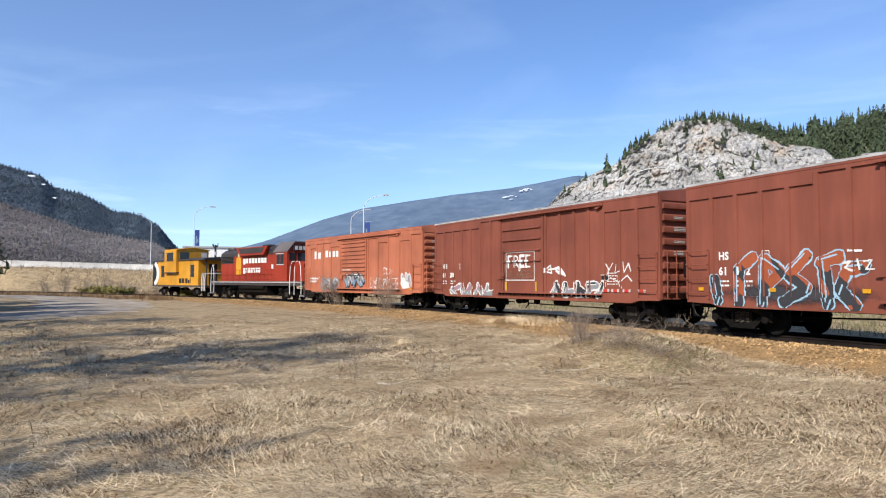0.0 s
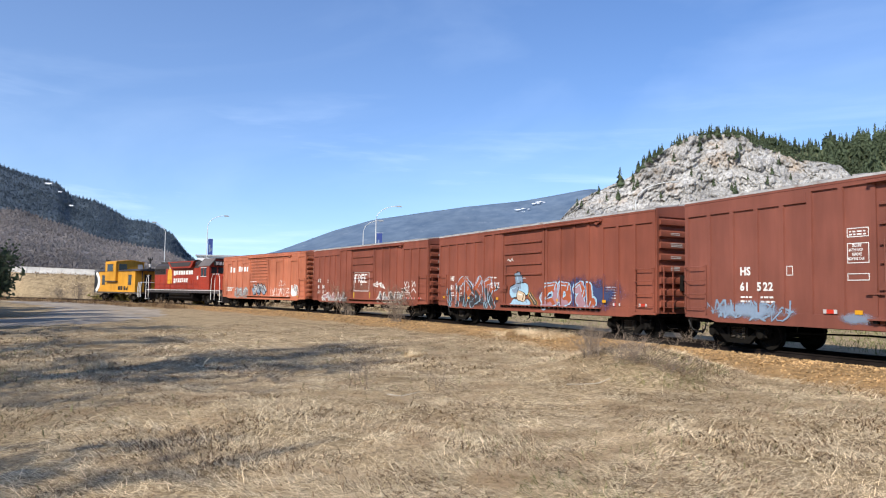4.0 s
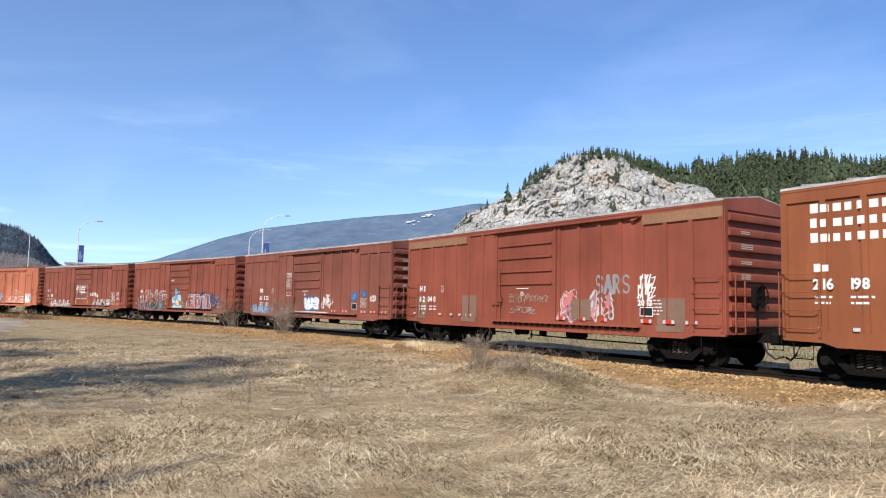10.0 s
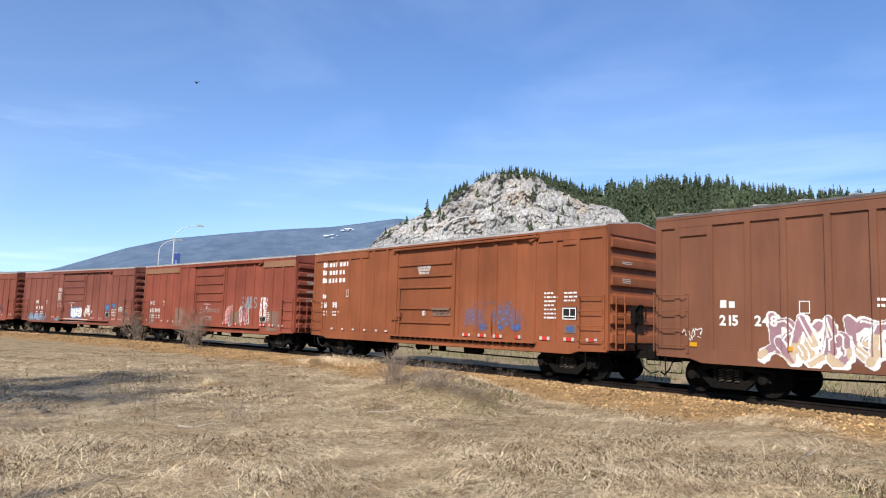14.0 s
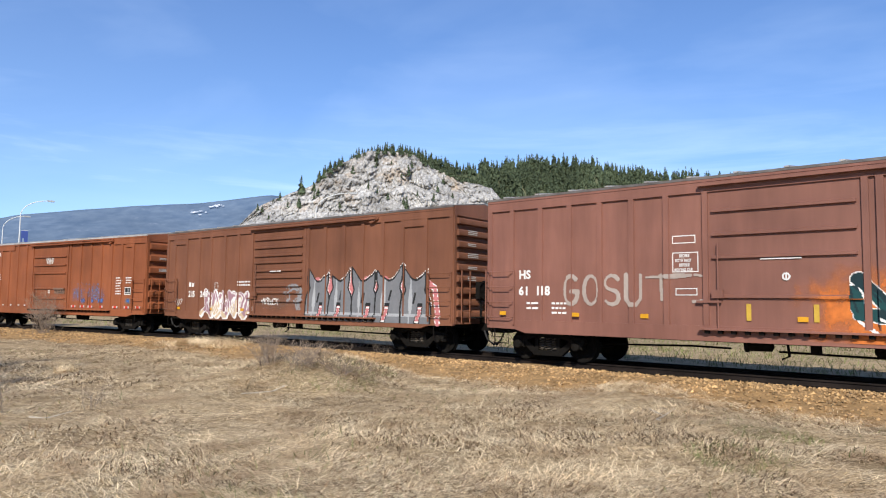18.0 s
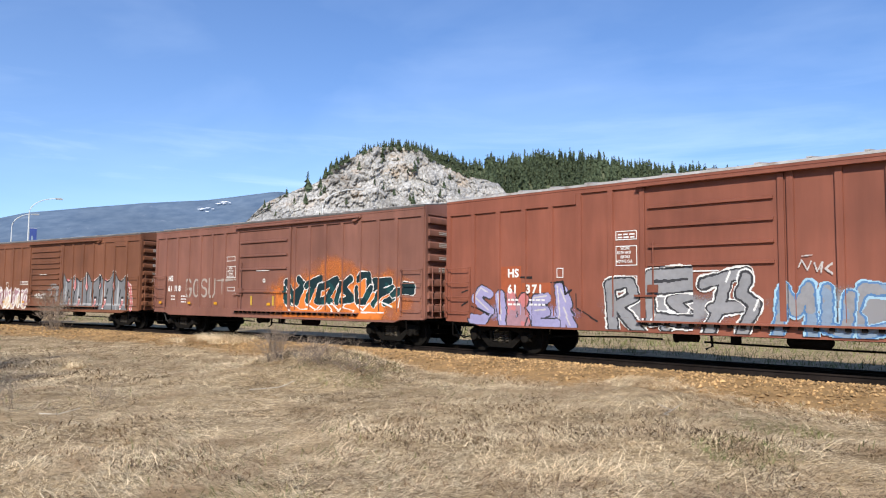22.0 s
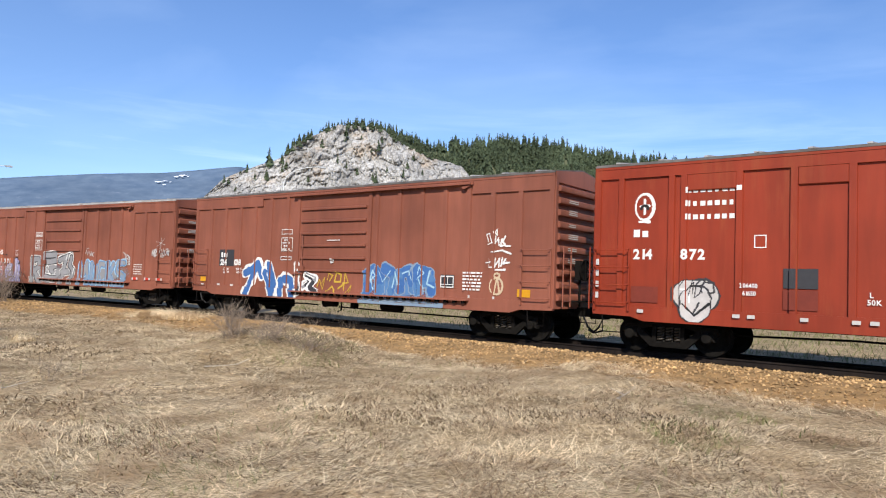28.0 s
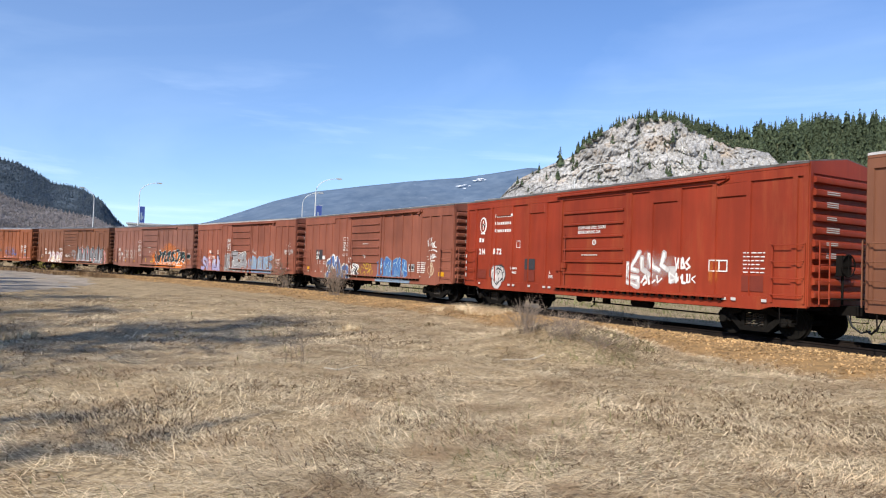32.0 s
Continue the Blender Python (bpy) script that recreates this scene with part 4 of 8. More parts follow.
for i, (x, y, h) in enumerate([(-32.5, 21, 15), (-38, 26, 15), (-29, 15, 13), (-46, 33, 18), (-35, 17, 16), (-52, 40, 18), (-58, 47, 17), (-64, 55, 17), (-44, 27, 19), (-50, 33, 19)]):
    tree = tagged(new("conifer_tree"), "tall dark green conifer that shades the dirt road", "tree", "trees behind the field")
    tree.matrix_basis = Matrix.Translation((x, y, -0.4))
    part("trunk", Geo().tube([(0, 0, -0.2), (0, 0, h * 0.95)], 0.22, 7, r2=0.04), M["bark"], tree)
    tv, tf = conifers([(0, 0, 1.5, h - 1.5, h * 0.22)], 400 + i, 620)
    part("crown", big_mesh("crown", tv, tf, M["needle"], False), M["needle"], tree)


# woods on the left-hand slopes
for name, grid, m, count, lo, hi, wide, label in (("leafless_woods", low_v, "bare_crown", 17000, 4, 8, 0.55, "grey-brown leafless woods on the lower slope"), ("distant_conifers", mid_v, "far_needle", 17000, 6, 11, 0.36, "dark conifers on the mountain slope, haze in their blue-grey colour")):
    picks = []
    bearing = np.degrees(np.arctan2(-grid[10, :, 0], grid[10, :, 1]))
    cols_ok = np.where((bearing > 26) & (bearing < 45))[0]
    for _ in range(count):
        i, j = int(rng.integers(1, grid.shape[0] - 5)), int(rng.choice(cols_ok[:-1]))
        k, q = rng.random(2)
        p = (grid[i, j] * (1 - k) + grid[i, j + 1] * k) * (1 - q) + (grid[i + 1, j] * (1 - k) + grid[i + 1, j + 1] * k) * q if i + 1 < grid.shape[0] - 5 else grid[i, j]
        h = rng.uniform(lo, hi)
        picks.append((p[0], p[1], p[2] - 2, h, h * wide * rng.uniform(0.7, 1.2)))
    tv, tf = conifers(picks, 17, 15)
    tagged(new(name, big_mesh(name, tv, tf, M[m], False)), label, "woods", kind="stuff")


def blades(n, xs, ys, zs, length, width, lie, seed):
    """Bent blades of grass: two quads each. lie: how flat they lie, 0 to 1."""
    rg = np.random.default_rng(seed)
    flow = 0.9 * np.sin(xs * 0.55 + 1.1 * np.sin(ys * 0.4)) + 0.8 * np.sin(ys * 0.7 + 0.5 * xs) + np.pi * (rg.random(n) < 0.5)
    a = np.where(rg.random(n) < 0.68, flow + rg.normal(0, 0.45, n), rg.uniform(0, 6.283, n))
    lean = np.clip(lie + rg.normal(0, 0.10, n), 0.05, 1.0) * math.pi / 2
    dx, dy = np.cos(a), np.sin(a)
    side = np.stack([-dy, dx, np.zeros(n)], -1) * (width / 2)[:, None]
    p0 = np.stack([xs, ys, zs], -1)
    up1, up2 = lean * (0.75 + 0.2 * (lie > 0.9)), np.minimum(lean * 1.12, 1.68)
    p1 = p0 + np.stack([dx * np.sin(up1), dy * np.sin(up1), np.cos(up1)], -1) * (length * 0.5)[:, None]
    p2 = p1 + np.stack([dx * np.sin(up2), dy * np.sin(up2), np.cos(up2)], -1) * (length * 0.5)[:, None]
    v = np.stack([p0 - side, p0 + side, p1 - side * 0.8, p1 + side * 0.8, p2 - side * 0.2, p2 + side * 0.2], 1)
    f = np.array([(0, 1, 3, 2), (2, 3, 5, 4)])
    return v.reshape(-1, 3), (f[None] + 6 * np.arange(n)[:, None, None]).reshape(-1, 4)


def grow(name, n, r0, r1, power, lmin, lmax, wid, lie, material, label, seed, keep=None, a0=-56, a1=48, beyond=False):
    rg = np.random.default_rng(seed)
    r = r0 * (r1 / r0) ** (rg.random(n) ** power)
    az = np.radians(rg.uniform(a0, a1, n))
    x, y = -r * np.sin(az), r * np.cos(az)
    patch = np.sin(x * 1.9 + 2 * np.sin(y * 0.8)) * np.sin(y * 1.6 + 1.5 * np.sin(x * 0.7)) + 0.6 * np.sin(x * 4.3 + y * 3.1) * np.sin(y * 4.7 - x * 2.2)
    d, s = from_line(x, y)
    ok = ((d > 3.1 + 0.9 * rg.random(n)) | (d > 4.5)) & (patch + rg.normal(0, 0.7, n) > -0.5)
    if keep is not None:
        ok &= keep(x, y, patch, rg)
    ok &= ~((x < -20) & (np.abs(np.hypot(x + 26, y - 34)) < 6.0))
    # stop at the railway: nothing of this kind stands beyond it
    lx, ly = on_line(s)
    ok &= (np.hypot(x, y) > np.hypot(lx, ly) + 4) if beyond else (np.hypot(x, y) < np.hypot(lx, ly))
    x, y, r, patch = x[ok], y[ok], r[ok], patch[ok]
    m = len(x)
    scale = rg.uniform(0.6, 1.3, m) * (1 + 0.2 * patch)
    v, f = blades(m, x, y, ground_z(x, y) + 0.035 * rg.random(m) ** 2, rg.uniform(lmin, lmax, m) * scale, wid * (0.7 + r / 14) * rg.uniform(0.6, 1.5, m), lie, seed + 1)
    return tagged(new(name, big_mesh(name, v, f, material, False)), label, "grass", kind="stuff")


grow("dry_grass", 300000, 4.2, 36, 0.72, 0.05, 0.17, 0.0042, 0.955, M["blade"], "matted dry straw-coloured grass lying flat", 21)
grow("long_dry_grass", 105000, 4.2, 30, 0.62, 0.16, 0.45, 0.0046, 0.975, M["blade"], "long flattened strands of pale dry grass", 23)
grow("dead_weeds", 190000, 4.2, 38, 0.72, 0.04, 0.14, 0.0075, 0.84, M["dead_weed"], "brown dead weeds and leaf litter in the straw", 27, lambda x, y, p, rg: np.sin(x * 1.3 + 1.5 * np.sin(y * 0.9)) * np.sin(y * 1.1 + 1.2 * np.sin(x * 0.8)) + 0.5 * np.sin(x * 3.1 + y * 1.2) * np.sin(y * 2.7) + 0.4 * np.sin(x * 6.1 + y * 2) * np.sin(y * 5.3) + rg.normal(0, 0.3, len(x)) > 0.02)
grow("standing_dry_grass", 7000, 6.5, 40, 0.75, 0.05, 0.15, 0.003, 0.72, M["blade"], "loose tufts of standing dry grass", 33)
grow("rough_grass", 42000, 20, 72, 1.0, 0.15, 0.42, 0.006, 0.6, M["green_blade"], "rough grey-green grass beyond the track", 37, a0=-52, a1=36, beyond=True)
grow("bank_grass", 60000, 62, 132, 0.8, 0.25, 0.6, 0.0045, 0.6, M["dead_weed"], "brown rough grass on the bank below the highway", 51, a0=12, a1=46, beyond=True)
grow("verge_grass", 30000, 60, 130, 0.8, 0.2, 0.5, 0.0045, 0.6, M["blade"], "pale dry grass on the bank below the highway", 53, a0=12, a1=46, beyond=True)
grow("green_grass", 15000, 4.5, 36, 0.7, 0.05, 0.15, 0.006, 0.5, M["green_blade"], "sparse new green grass in the straw", 45, lambda x, y, p, rg: (np.sin(x * 0.9 + 1) * np.sin(y * 0.7 + 2) + rg.normal(0, 0.3, len(x)) > 0.45))


def tuft(x, y, n, rad, lmin, lmax, lie, material, name, label, cat, seed, width=0.007):
    rg = np.random.default_rng(seed)
    rr, a = rad * np.sqrt(rg.random(n)), rg.uniform(0, 6.283, n)
    xs, ys = x + rr * np.cos(a), y + rr * np.sin(a)
    v, f = blades(n, xs, ys, ground_z(xs, ys), rg.uniform(lmin, lmax, n), width * rg.uniform(0.6, 1.4, n), lie, seed)
    o = np.array([x, y, float(ground_z(x, y))])
    ob = tagged(new(name, big_mesh(name, v - o, f, material, False)), label, cat, "clumps of dry grass", "stuff" if name == "green_tuft" else "")
    ob.matrix_basis = Matrix.Translation(o)
    return ob


for i, (x, y, n, rad, lo, hi, lie) in enumerate([
        (-0.3, 27.8, 2600, 1.4, 0.15, 0.45, 0.65), (1.75, 16.7, 2600, 1.6, 0.12, 0.34, 0.9), (8.0, 12.6, 1500, 0.9, 0.12, 0.3, 0.86),
        (3.2, 17.4, 600, 1.0, 0.12, 0.3, 0.93), (-1.6, 29.0, 1200, 1.2, 0.12, 0.4, 0.65), (6.9, 10.6, 1200, 1.0, 0.12, 0.3, 0.9), (9.6, 9.6, 900, 1.0, 0.1, 0.28, 0.9), (4.2, 15.4, 900, 1.3, 0.1, 0.28, 0.95)]):
    tuft(x, y, n, rad, lo, hi, lie, M["blade"], "grass_clump", "clump of long pale dry grass", "grass clump", 60 + i)
tuft(1.5, 14.7, 1000, 1.3, 0.1, 0.32, 0.93, M["blade"], "grass_clump", "matted clump of dry grass on the mound", "grass clump", 130)
tuft(1.9, 15.9, 2300, 1.5, 0.08, 0.24, 0.88, M["dead_weed"], "weed_clump", "brown dead weeds matted on the mound", "weed clump", 131)
tuft(2.0, 14.2, 600, 1.0, 0.06, 0.18, 0.65, M["green_blade"], "green_tuft", "small tuft of fresh green grass", "grass clump", 132)
for i, (x, y, turn, ln) in enumerate([(0.35, 13.4, 20, 0.9), (-2.6, 11.5, -30, 0.6), (6.2, 9.2, 60, 0.5)]):
    stick = tagged(new("fallen_stick", Geo().tube([(0, 0, 0.03), (ln * 0.3, 0.05, 0.02), (ln * 0.65, -0.08, 0.05), (ln, 0.12, 0.12)], 0.011, 5, r2=0.005).tube([(ln * 0.6, -0.07, 0.05), (ln * 0.85, -0.25, 0.16)], 0.006, 4, r2=0.003).mesh("fallen_stick", [M["wood_grey"]])), "pale dry stick lying in the grass", "stick", "fallen sticks")
    stick.matrix_basis = pose(x, y, float(ground_z(x, y)) + 0.02, 0, 0, turn)
for i, (x, y) in enumerate([(-3.7, 19.6), (-9.5, 14.0)]):
    tuft(x, y, 260, 0.28, 0.1, 0.3, 0.5, M["blade"], "grass_clump", "small pale tuft of dry grass", "grass clump", 90 + i)
for i, (x, y) in enumerate([(2.6, 15.4), (5.6, 6.8), (0.2, 6.5), (7.2, 8.0), (3.3, 16.2)]):
    tuft(x, y, 420, 0.6, 0.05, 0.15, 0.7, M["green_blade"], "green_tuft", "small tuft of fresh green grass", "grass clump", 110 + i)


def shrub(x, y, h, w, stems, label, seed, material, name="bare_shrub", leaf=None, thick=0.012):
    """Leafless stems that fork twice; leaf adds small leaves along them."""
    rg = np.random.default_rng(seed)
    z0 = float(ground_z(x, y))
    ob = tagged(new(name), label, "shrub", "roadside shrubs")
    ob.matrix_basis = Matrix.Translation((x, y, z0))
    g, lv, lf = Geo(), [], []
    for _ in range(stems):
        a, out = rg.uniform(0, 6.283), rg.uniform(0.1, 1) * w * 0.5
        hh = h * rg.uniform(0.55, 1.0)
        b = np.array([rg.normal(0, w * 0.1), rg.normal(0, w * 0.1), -0.05])
        tip = b + np.array([math.cos(a) * out, math.sin(a) * out, hh])
        mid = (b + tip) / 2 + rg.normal(0, 0.07 * h, 3)
        g.tube([b, mid, tip], thick, 4, r2=thick * 0.25)
        for _ in range(5):
            t = rg.uniform(0.3, 0.9)
            q = b * (1 - t) ** 2 + 2 * mid * t * (1 - t) + tip * t * t
            e = q + rg.normal(0, 0.17 * h, 3) * (1, 1, 0.5) + (0, 0, 0.14 * h)
            g.tube([q, (q + e) / 2 + rg.normal(0, 0.02 * h, 3), e], thick * 0.45, 3, r2=thick * 0.15)
            for _ in range(2):
                e2 = e + rg.normal(0, 0.08 * h, 3) + (0, 0, 0.07 * h)
                g.tube([(q + e) / 2, e2], thick * 0.3, 3, r2=thick * 0.12)
            if leaf:
                for _ in range(14 if name != "dark_bush" else 45):
                    c = q + (e - q) * rg.random() + rg.normal(0, 0.06 * h, 3)
                    u, v_ = rg.normal(0, leaf, 3), rg.normal(0, leaf, 3)
                    k = len(lv)
                    lv += [c - u, c + v_ * 0.5, c + u, c - v_ * 0.5]
                    lf.append((k, k + 1, k + 2, k + 3))
    part("woody_growth", g, material, ob)
    if leaf:
        part("foliage", big_mesh("foliage", np.array(lv), np.array(lf), M["olive_leaf"] if name != "dark_bush" else M["needle"], False), M["olive_leaf"], ob)
    return ob


BARE = "leafless grey-brown shrub of thin upright stems in dry grass"
shrub(-12.9, 45.2, 2.3, 2.6, 34, BARE, 1, M["twig"], thick=0.016)
shrub(-8.2, 38.2, 2.2, 2.0, 34, BARE, 2, M["twig"], thick=0.014)
shrub(0.9, 15.7, 0.8, 1.0, 34, BARE, 3, M["twig"], thick=0.008)
shrub(1.6, 14.9, 0.5, 1.6, 34, BARE, 9, M["twig"], thick=0.006)
shrub(2.3, 14.5, 0.38, 1.5, 30, BARE, 10, M["twig"], thick=0.005)
shrub(1.9, 16.4, 0.42, 1.7, 26, BARE, 4, M["twig"], thick=0.005)
shrub(-3.2, 12.1, 0.75, 0.7, 7, "thin dead weed stalks in dry grass", 5, M["twig"], thick=0.005)
shrub(-2.0, 12.7, 0.55, 0.6, 6, "thin dead weed stalks in dry grass", 6, M["twig"], thick=0.005)
shrub(4.4, 24.2, 0.7, 1.5, 20, BARE, 7, M["twig"], thick=0.007)
shrub(5.2, 22.9, 0.6, 1.2, 18, BARE, 8, M["twig"], thick=0.007)
for i, (x, y, h, w) in enumerate([(-38, 73, 1.5, 3.2), (-33, 68, 1.3, 3.0), (-28, 62, 1.2, 2.6), (-43, 77, 1.6, 3.2), (-24, 57.5, 1.2, 2.6), (-48.5, 80.5, 1.5, 3.0)]):
    shrub(x, y, h, w, 24, "low tangled leafless brush beside the railway", 20 + i, M["twig"], "brush", thick=0.018)
for i, (x, y, h, w) in enumerate([(-46.5, 75.5, 1.0, 3.6), (-49.5, 77.5, 1.2, 4.2), (-53, 80, 1.1, 4.0), (-56, 83, 1.0, 3.6), (-34.3, 66.3, 0.9, 1.5)]):
    shrub(x, y, h, w, 22, "low yellow-green leafy shrub beside the railway", 40 + i, M["twig"], "leafy_shrub", leaf=0.09, thick=0.014)
for i, (az, d, h) in enumerate([(35.5, 104, 2.6), (34.2, 100, 2.2), (33.0, 103, 2.8), (31.8, 101, 2.0), (36.8, 106, 2.2)]):
    shrub(*polar(az, d), h, 2.6, 22, "leafless bush on the grassy bank", 55 + i, M["twig"], "bare_bush", thick=0.02)
for i, s_ in enumerate(np.arange(62, 116, 2.1)):
    x, y = on_line(s_, -4.6 - 1.2 * math.sin(i * 2.7))
    tuft(float(x), float(y), 170, 1.2, 0.3, 0.75 + 0.3 * math.sin(i * 1.9), 0.45, M["dead_weed"], "weed_clump", "brown dead weeds standing beside the railway", "weed clump", 200 + i, 0.022)
shrub(-33.2, 37.2, 4.0, 3.4, 46, "dense dark evergreen bush beside the dirt road", 50, M["bark"], "dark_bush", leaf=0.11, thick=0.03)
shrub(-36.5, 38.0, 3.2, 4.0, 40, "dense dark evergreen bush beside the dirt road", 51, M["bark"], "dark_bush", leaf=0.16, thick=0.03)


def bare_tree(x, y, h, seed):
    """A leafless tree: a trunk that divides into limbs and fine branches."""
    rg = np.random.default_rng(seed)
    ob = tagged(new("leafless_tree"), "tall leafless tree standing in the field", "tree", "trees behind the field")
    ob.matrix_basis = Matrix.Translation((x, y, float(ground_z(x, y)) - 0.1))
    trunk, limbs, twigs = Geo(), Geo(), Geo()
    trunk.tube([(0, 0, 0), (rg.normal(0, 0.2), rg.normal(0, 0.2), h * 0.5), (rg.normal(0, 0.4), rg.normal(0, 0.4), h * 0.97)], h * 0.018, 8, r2=0.03)
    for i in range(26):
        z = h * (0.22 + 0.72 * i / 26)
        a, ln = i * 2.4 + rg.normal(0, 0.3), h * 0.30 * (1.05 - 0.7 * i / 26) * rg.uniform(0.7, 1.2)
        e = np.array([math.cos(a) * ln, math.sin(a) * ln, z + ln * 0.75])
        b = np.array([0, 0, z])
        limbs.tube([b, (b + e) / 2 + rg.normal(0, ln * 0.08, 3), e], h * 0.005, 5, r2=0.012)
        for _ in range(9):
            q = b + (e - b) * rg.uniform(0.25, 1)
            t = q + rg.normal(0, ln * 0.25, 3) + (0, 0, ln * 0.15)
            twigs.tube([q, (q + t) / 2 + rg.normal(0, ln * 0.04, 3), t], 0.04, 3, r2=0.012)
            for _ in range(4):
                t2 = t + rg.normal(0, ln * 0.14, 3)
                twigs.tube([(q + t) / 2, t2], 0.026, 3, r2=0.01)
    part("trunk", trunk, M["bark"], ob)
    part("crown_limb", limbs, M["bark"], ob)
    part("crown_branch", twigs, M["twig"], ob)


FLY_REST, FLY_AFTER = (-3.0, -1.0, -0.2), (2.2, -1.6, -0.2)
fly = tagged(new("flying_insect"), "tiny dark flying insect crossing the sky", "insect")
part("body", Geo().lathe([(0.0004, -0.0045), (0.0015, -0.003), (0.0018, 0.0), (0.0012, 0.0028), (0.0004, 0.004)], n=8), M["black"], fly)
for s in (-1, 1):
    part("wing", Geo().add([(0.0008 * s, -0.0005, 0.001), (0.0012 * s, 0.003, 0.0012), (0.0055 * s, 0.0022, 0.003), (0.006 * s, 0.0002, 0.003), (0.003 * s, -0.0015, 0.002)], [(0, 1, 2, 3, 4)]), M["darkgrey"], fly)

for i, (x, y, h) in enumerate([(-20, 8, 13), (-25, 14, 14), (-14.5, 3, 16), (-35, 29, 12), (-11.5, -8, 12), (-30, 20, 13), (-17, -3, 17)]):
    bare_tree(x, y, h, 70 + i)

# ---- the train ----
LEN = 15.5
STD_POSTS = [0.07, 0.99, 1.88, 2.75, 3.60, 4.45, 5.33, 9.43, 10.33, 11.2, 12.04, 12.85, 13.65, 14.5, 15.42]
DOOR = (6.22, 9.2)
TRUCKS = (-6.06, 6.06)
WHEEL_R = 0.42
CELL = 0.018


def wheelset(parent, at):
    g = Geo()
    for y in (-0.79, 0.79):
        s = 1 if y > 0 else -1
        g.lathe([(0.08, y - 0.09 * s), (0.30, y - 0.03 * s), (0.36, y - 0.06 * s), (WHEEL_R + 0.025, y - 0.065 * s), (WHEEL_R + 0.02, y - 0.035 * s), (WHEEL_R, y - 0.02 * s), (WHEEL_R - 0.008, y + 0.07 * s), (0.36, y + 0.07 * s), (0.30, y + 0.03 * s), (0.11, y + 0.06 * s), (0.085, y + 0.16 * s)], n=24)
    g.tube([(0, -0.98, 0), (0, 0.98, 0)], 0.075, 10)
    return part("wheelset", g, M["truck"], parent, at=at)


frame_mesh = None
spring_mesh = Geo().tube([(0.075 * math.cos(a), 0.075 * math.sin(a), 0.32 * a / 31.4) for a in np.linspace(0, 31.4, 41)], 0.02, 4).mesh("spring", [M["spring"]])


def truck(parent, x):
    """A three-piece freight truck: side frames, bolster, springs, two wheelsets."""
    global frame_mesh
    ob = part("truck", Geo().box(-0.2, 0.2, -1.0, 1.0, 0.42, 0.74).box(-0.35, 0.35, -0.35, 0.35, 0.74, 0.86), M["iron"], parent, "grimy cast-steel freight truck, under-car shade in its near-black colour", at=(x, 0, RAIL_TOP))
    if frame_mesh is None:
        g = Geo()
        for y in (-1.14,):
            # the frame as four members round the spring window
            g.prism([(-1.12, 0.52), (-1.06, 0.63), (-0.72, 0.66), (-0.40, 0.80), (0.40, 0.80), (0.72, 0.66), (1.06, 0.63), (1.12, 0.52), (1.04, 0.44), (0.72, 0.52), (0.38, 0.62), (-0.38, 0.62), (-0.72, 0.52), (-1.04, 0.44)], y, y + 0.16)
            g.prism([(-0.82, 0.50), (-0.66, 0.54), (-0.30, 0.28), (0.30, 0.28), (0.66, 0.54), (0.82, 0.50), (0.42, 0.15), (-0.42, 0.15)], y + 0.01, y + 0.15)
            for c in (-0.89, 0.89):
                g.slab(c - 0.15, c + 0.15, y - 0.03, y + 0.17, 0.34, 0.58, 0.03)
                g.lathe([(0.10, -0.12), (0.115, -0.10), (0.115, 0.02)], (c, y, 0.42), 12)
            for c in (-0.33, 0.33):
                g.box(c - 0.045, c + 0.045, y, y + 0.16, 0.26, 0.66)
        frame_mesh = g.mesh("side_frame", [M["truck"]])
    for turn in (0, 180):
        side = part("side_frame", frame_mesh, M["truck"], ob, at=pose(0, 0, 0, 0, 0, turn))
    for s in (-1, 1):
        for c in (-0.2, 0, 0.2):
            part("spring", spring_mesh, M["spring"], ob, at=(c, s * 1.05, 0.28))
    return ob, [wheelset(ob, (x2, 0, WHEEL_R)) for x2 in (-0.89, 0.89)]


def segd(U, Z, pts):
    """The distance of a grid of points from a line of strokes."""
    best = np.full(U.shape, 9.0)
    for (a, b), (c, d) in zip(pts[:-1], pts[1:]):
        l2 = (c - a) ** 2 + (d - b) ** 2 + 1e-9
        t = np.clip(((U - a) * (c - a) + (Z - b) * (d - b)) / l2, 0, 1)
        best = np.minimum(best, np.hypot(U - a - t * (c - a), Z - b - t * (d - b)))
    return best


def arc(cx, cz, rx, rz, a0, a1, n=9):
    return [(cx + rx * math.cos(radians(a)), cz + rz * math.sin(radians(a))) for a in np.linspace(a0, a1, n)]


SHAPES = [  # abstract sprayed forms in a unit square
    lambda: [[(0.0, 0.0), (0.16, 0.85), (0.5, 0.22), (0.62, 1.05), (0.98, 0.08)]],
    lambda: [arc(0.45, 0.6, 0.4, 0.4, 205, -60, 10) + [(0.8, -0.05)]],
    lambda: [[(-0.1, 0.92), (0.5, 1.0), (0.15, 0.48), (0.85, 0.6), (0.4, 0.0), (1.08, 0.1)]],
    lambda: [arc(0.4, 0.35, 0.32, 0.33, 0, 360, 12), [(0.66, 0.5), (0.82, 1.1)]],
    lambda: [[(0.1, 1.05), (0.2, 0.12), (0.55, 0.0), (0.62, 0.6), (0.48, 0.88)], [(0.86, 0.92), (0.97, -0.05)]],
    lambda: [[(0.02, 0.45), (0.48, 1.1), (0.55, 0.0), (1.05, 0.5)], [(0.2, 0.05), (0.42, 0.3)]],
    lambda: [arc(0.3, 0.7, 0.3, 0.3, 250, 20, 8) + [(0.9, 1.05), (0.7, 0.3), (1.0, 0.0)], [(0.05, 0.05), (0.5, 0.2)]],
]


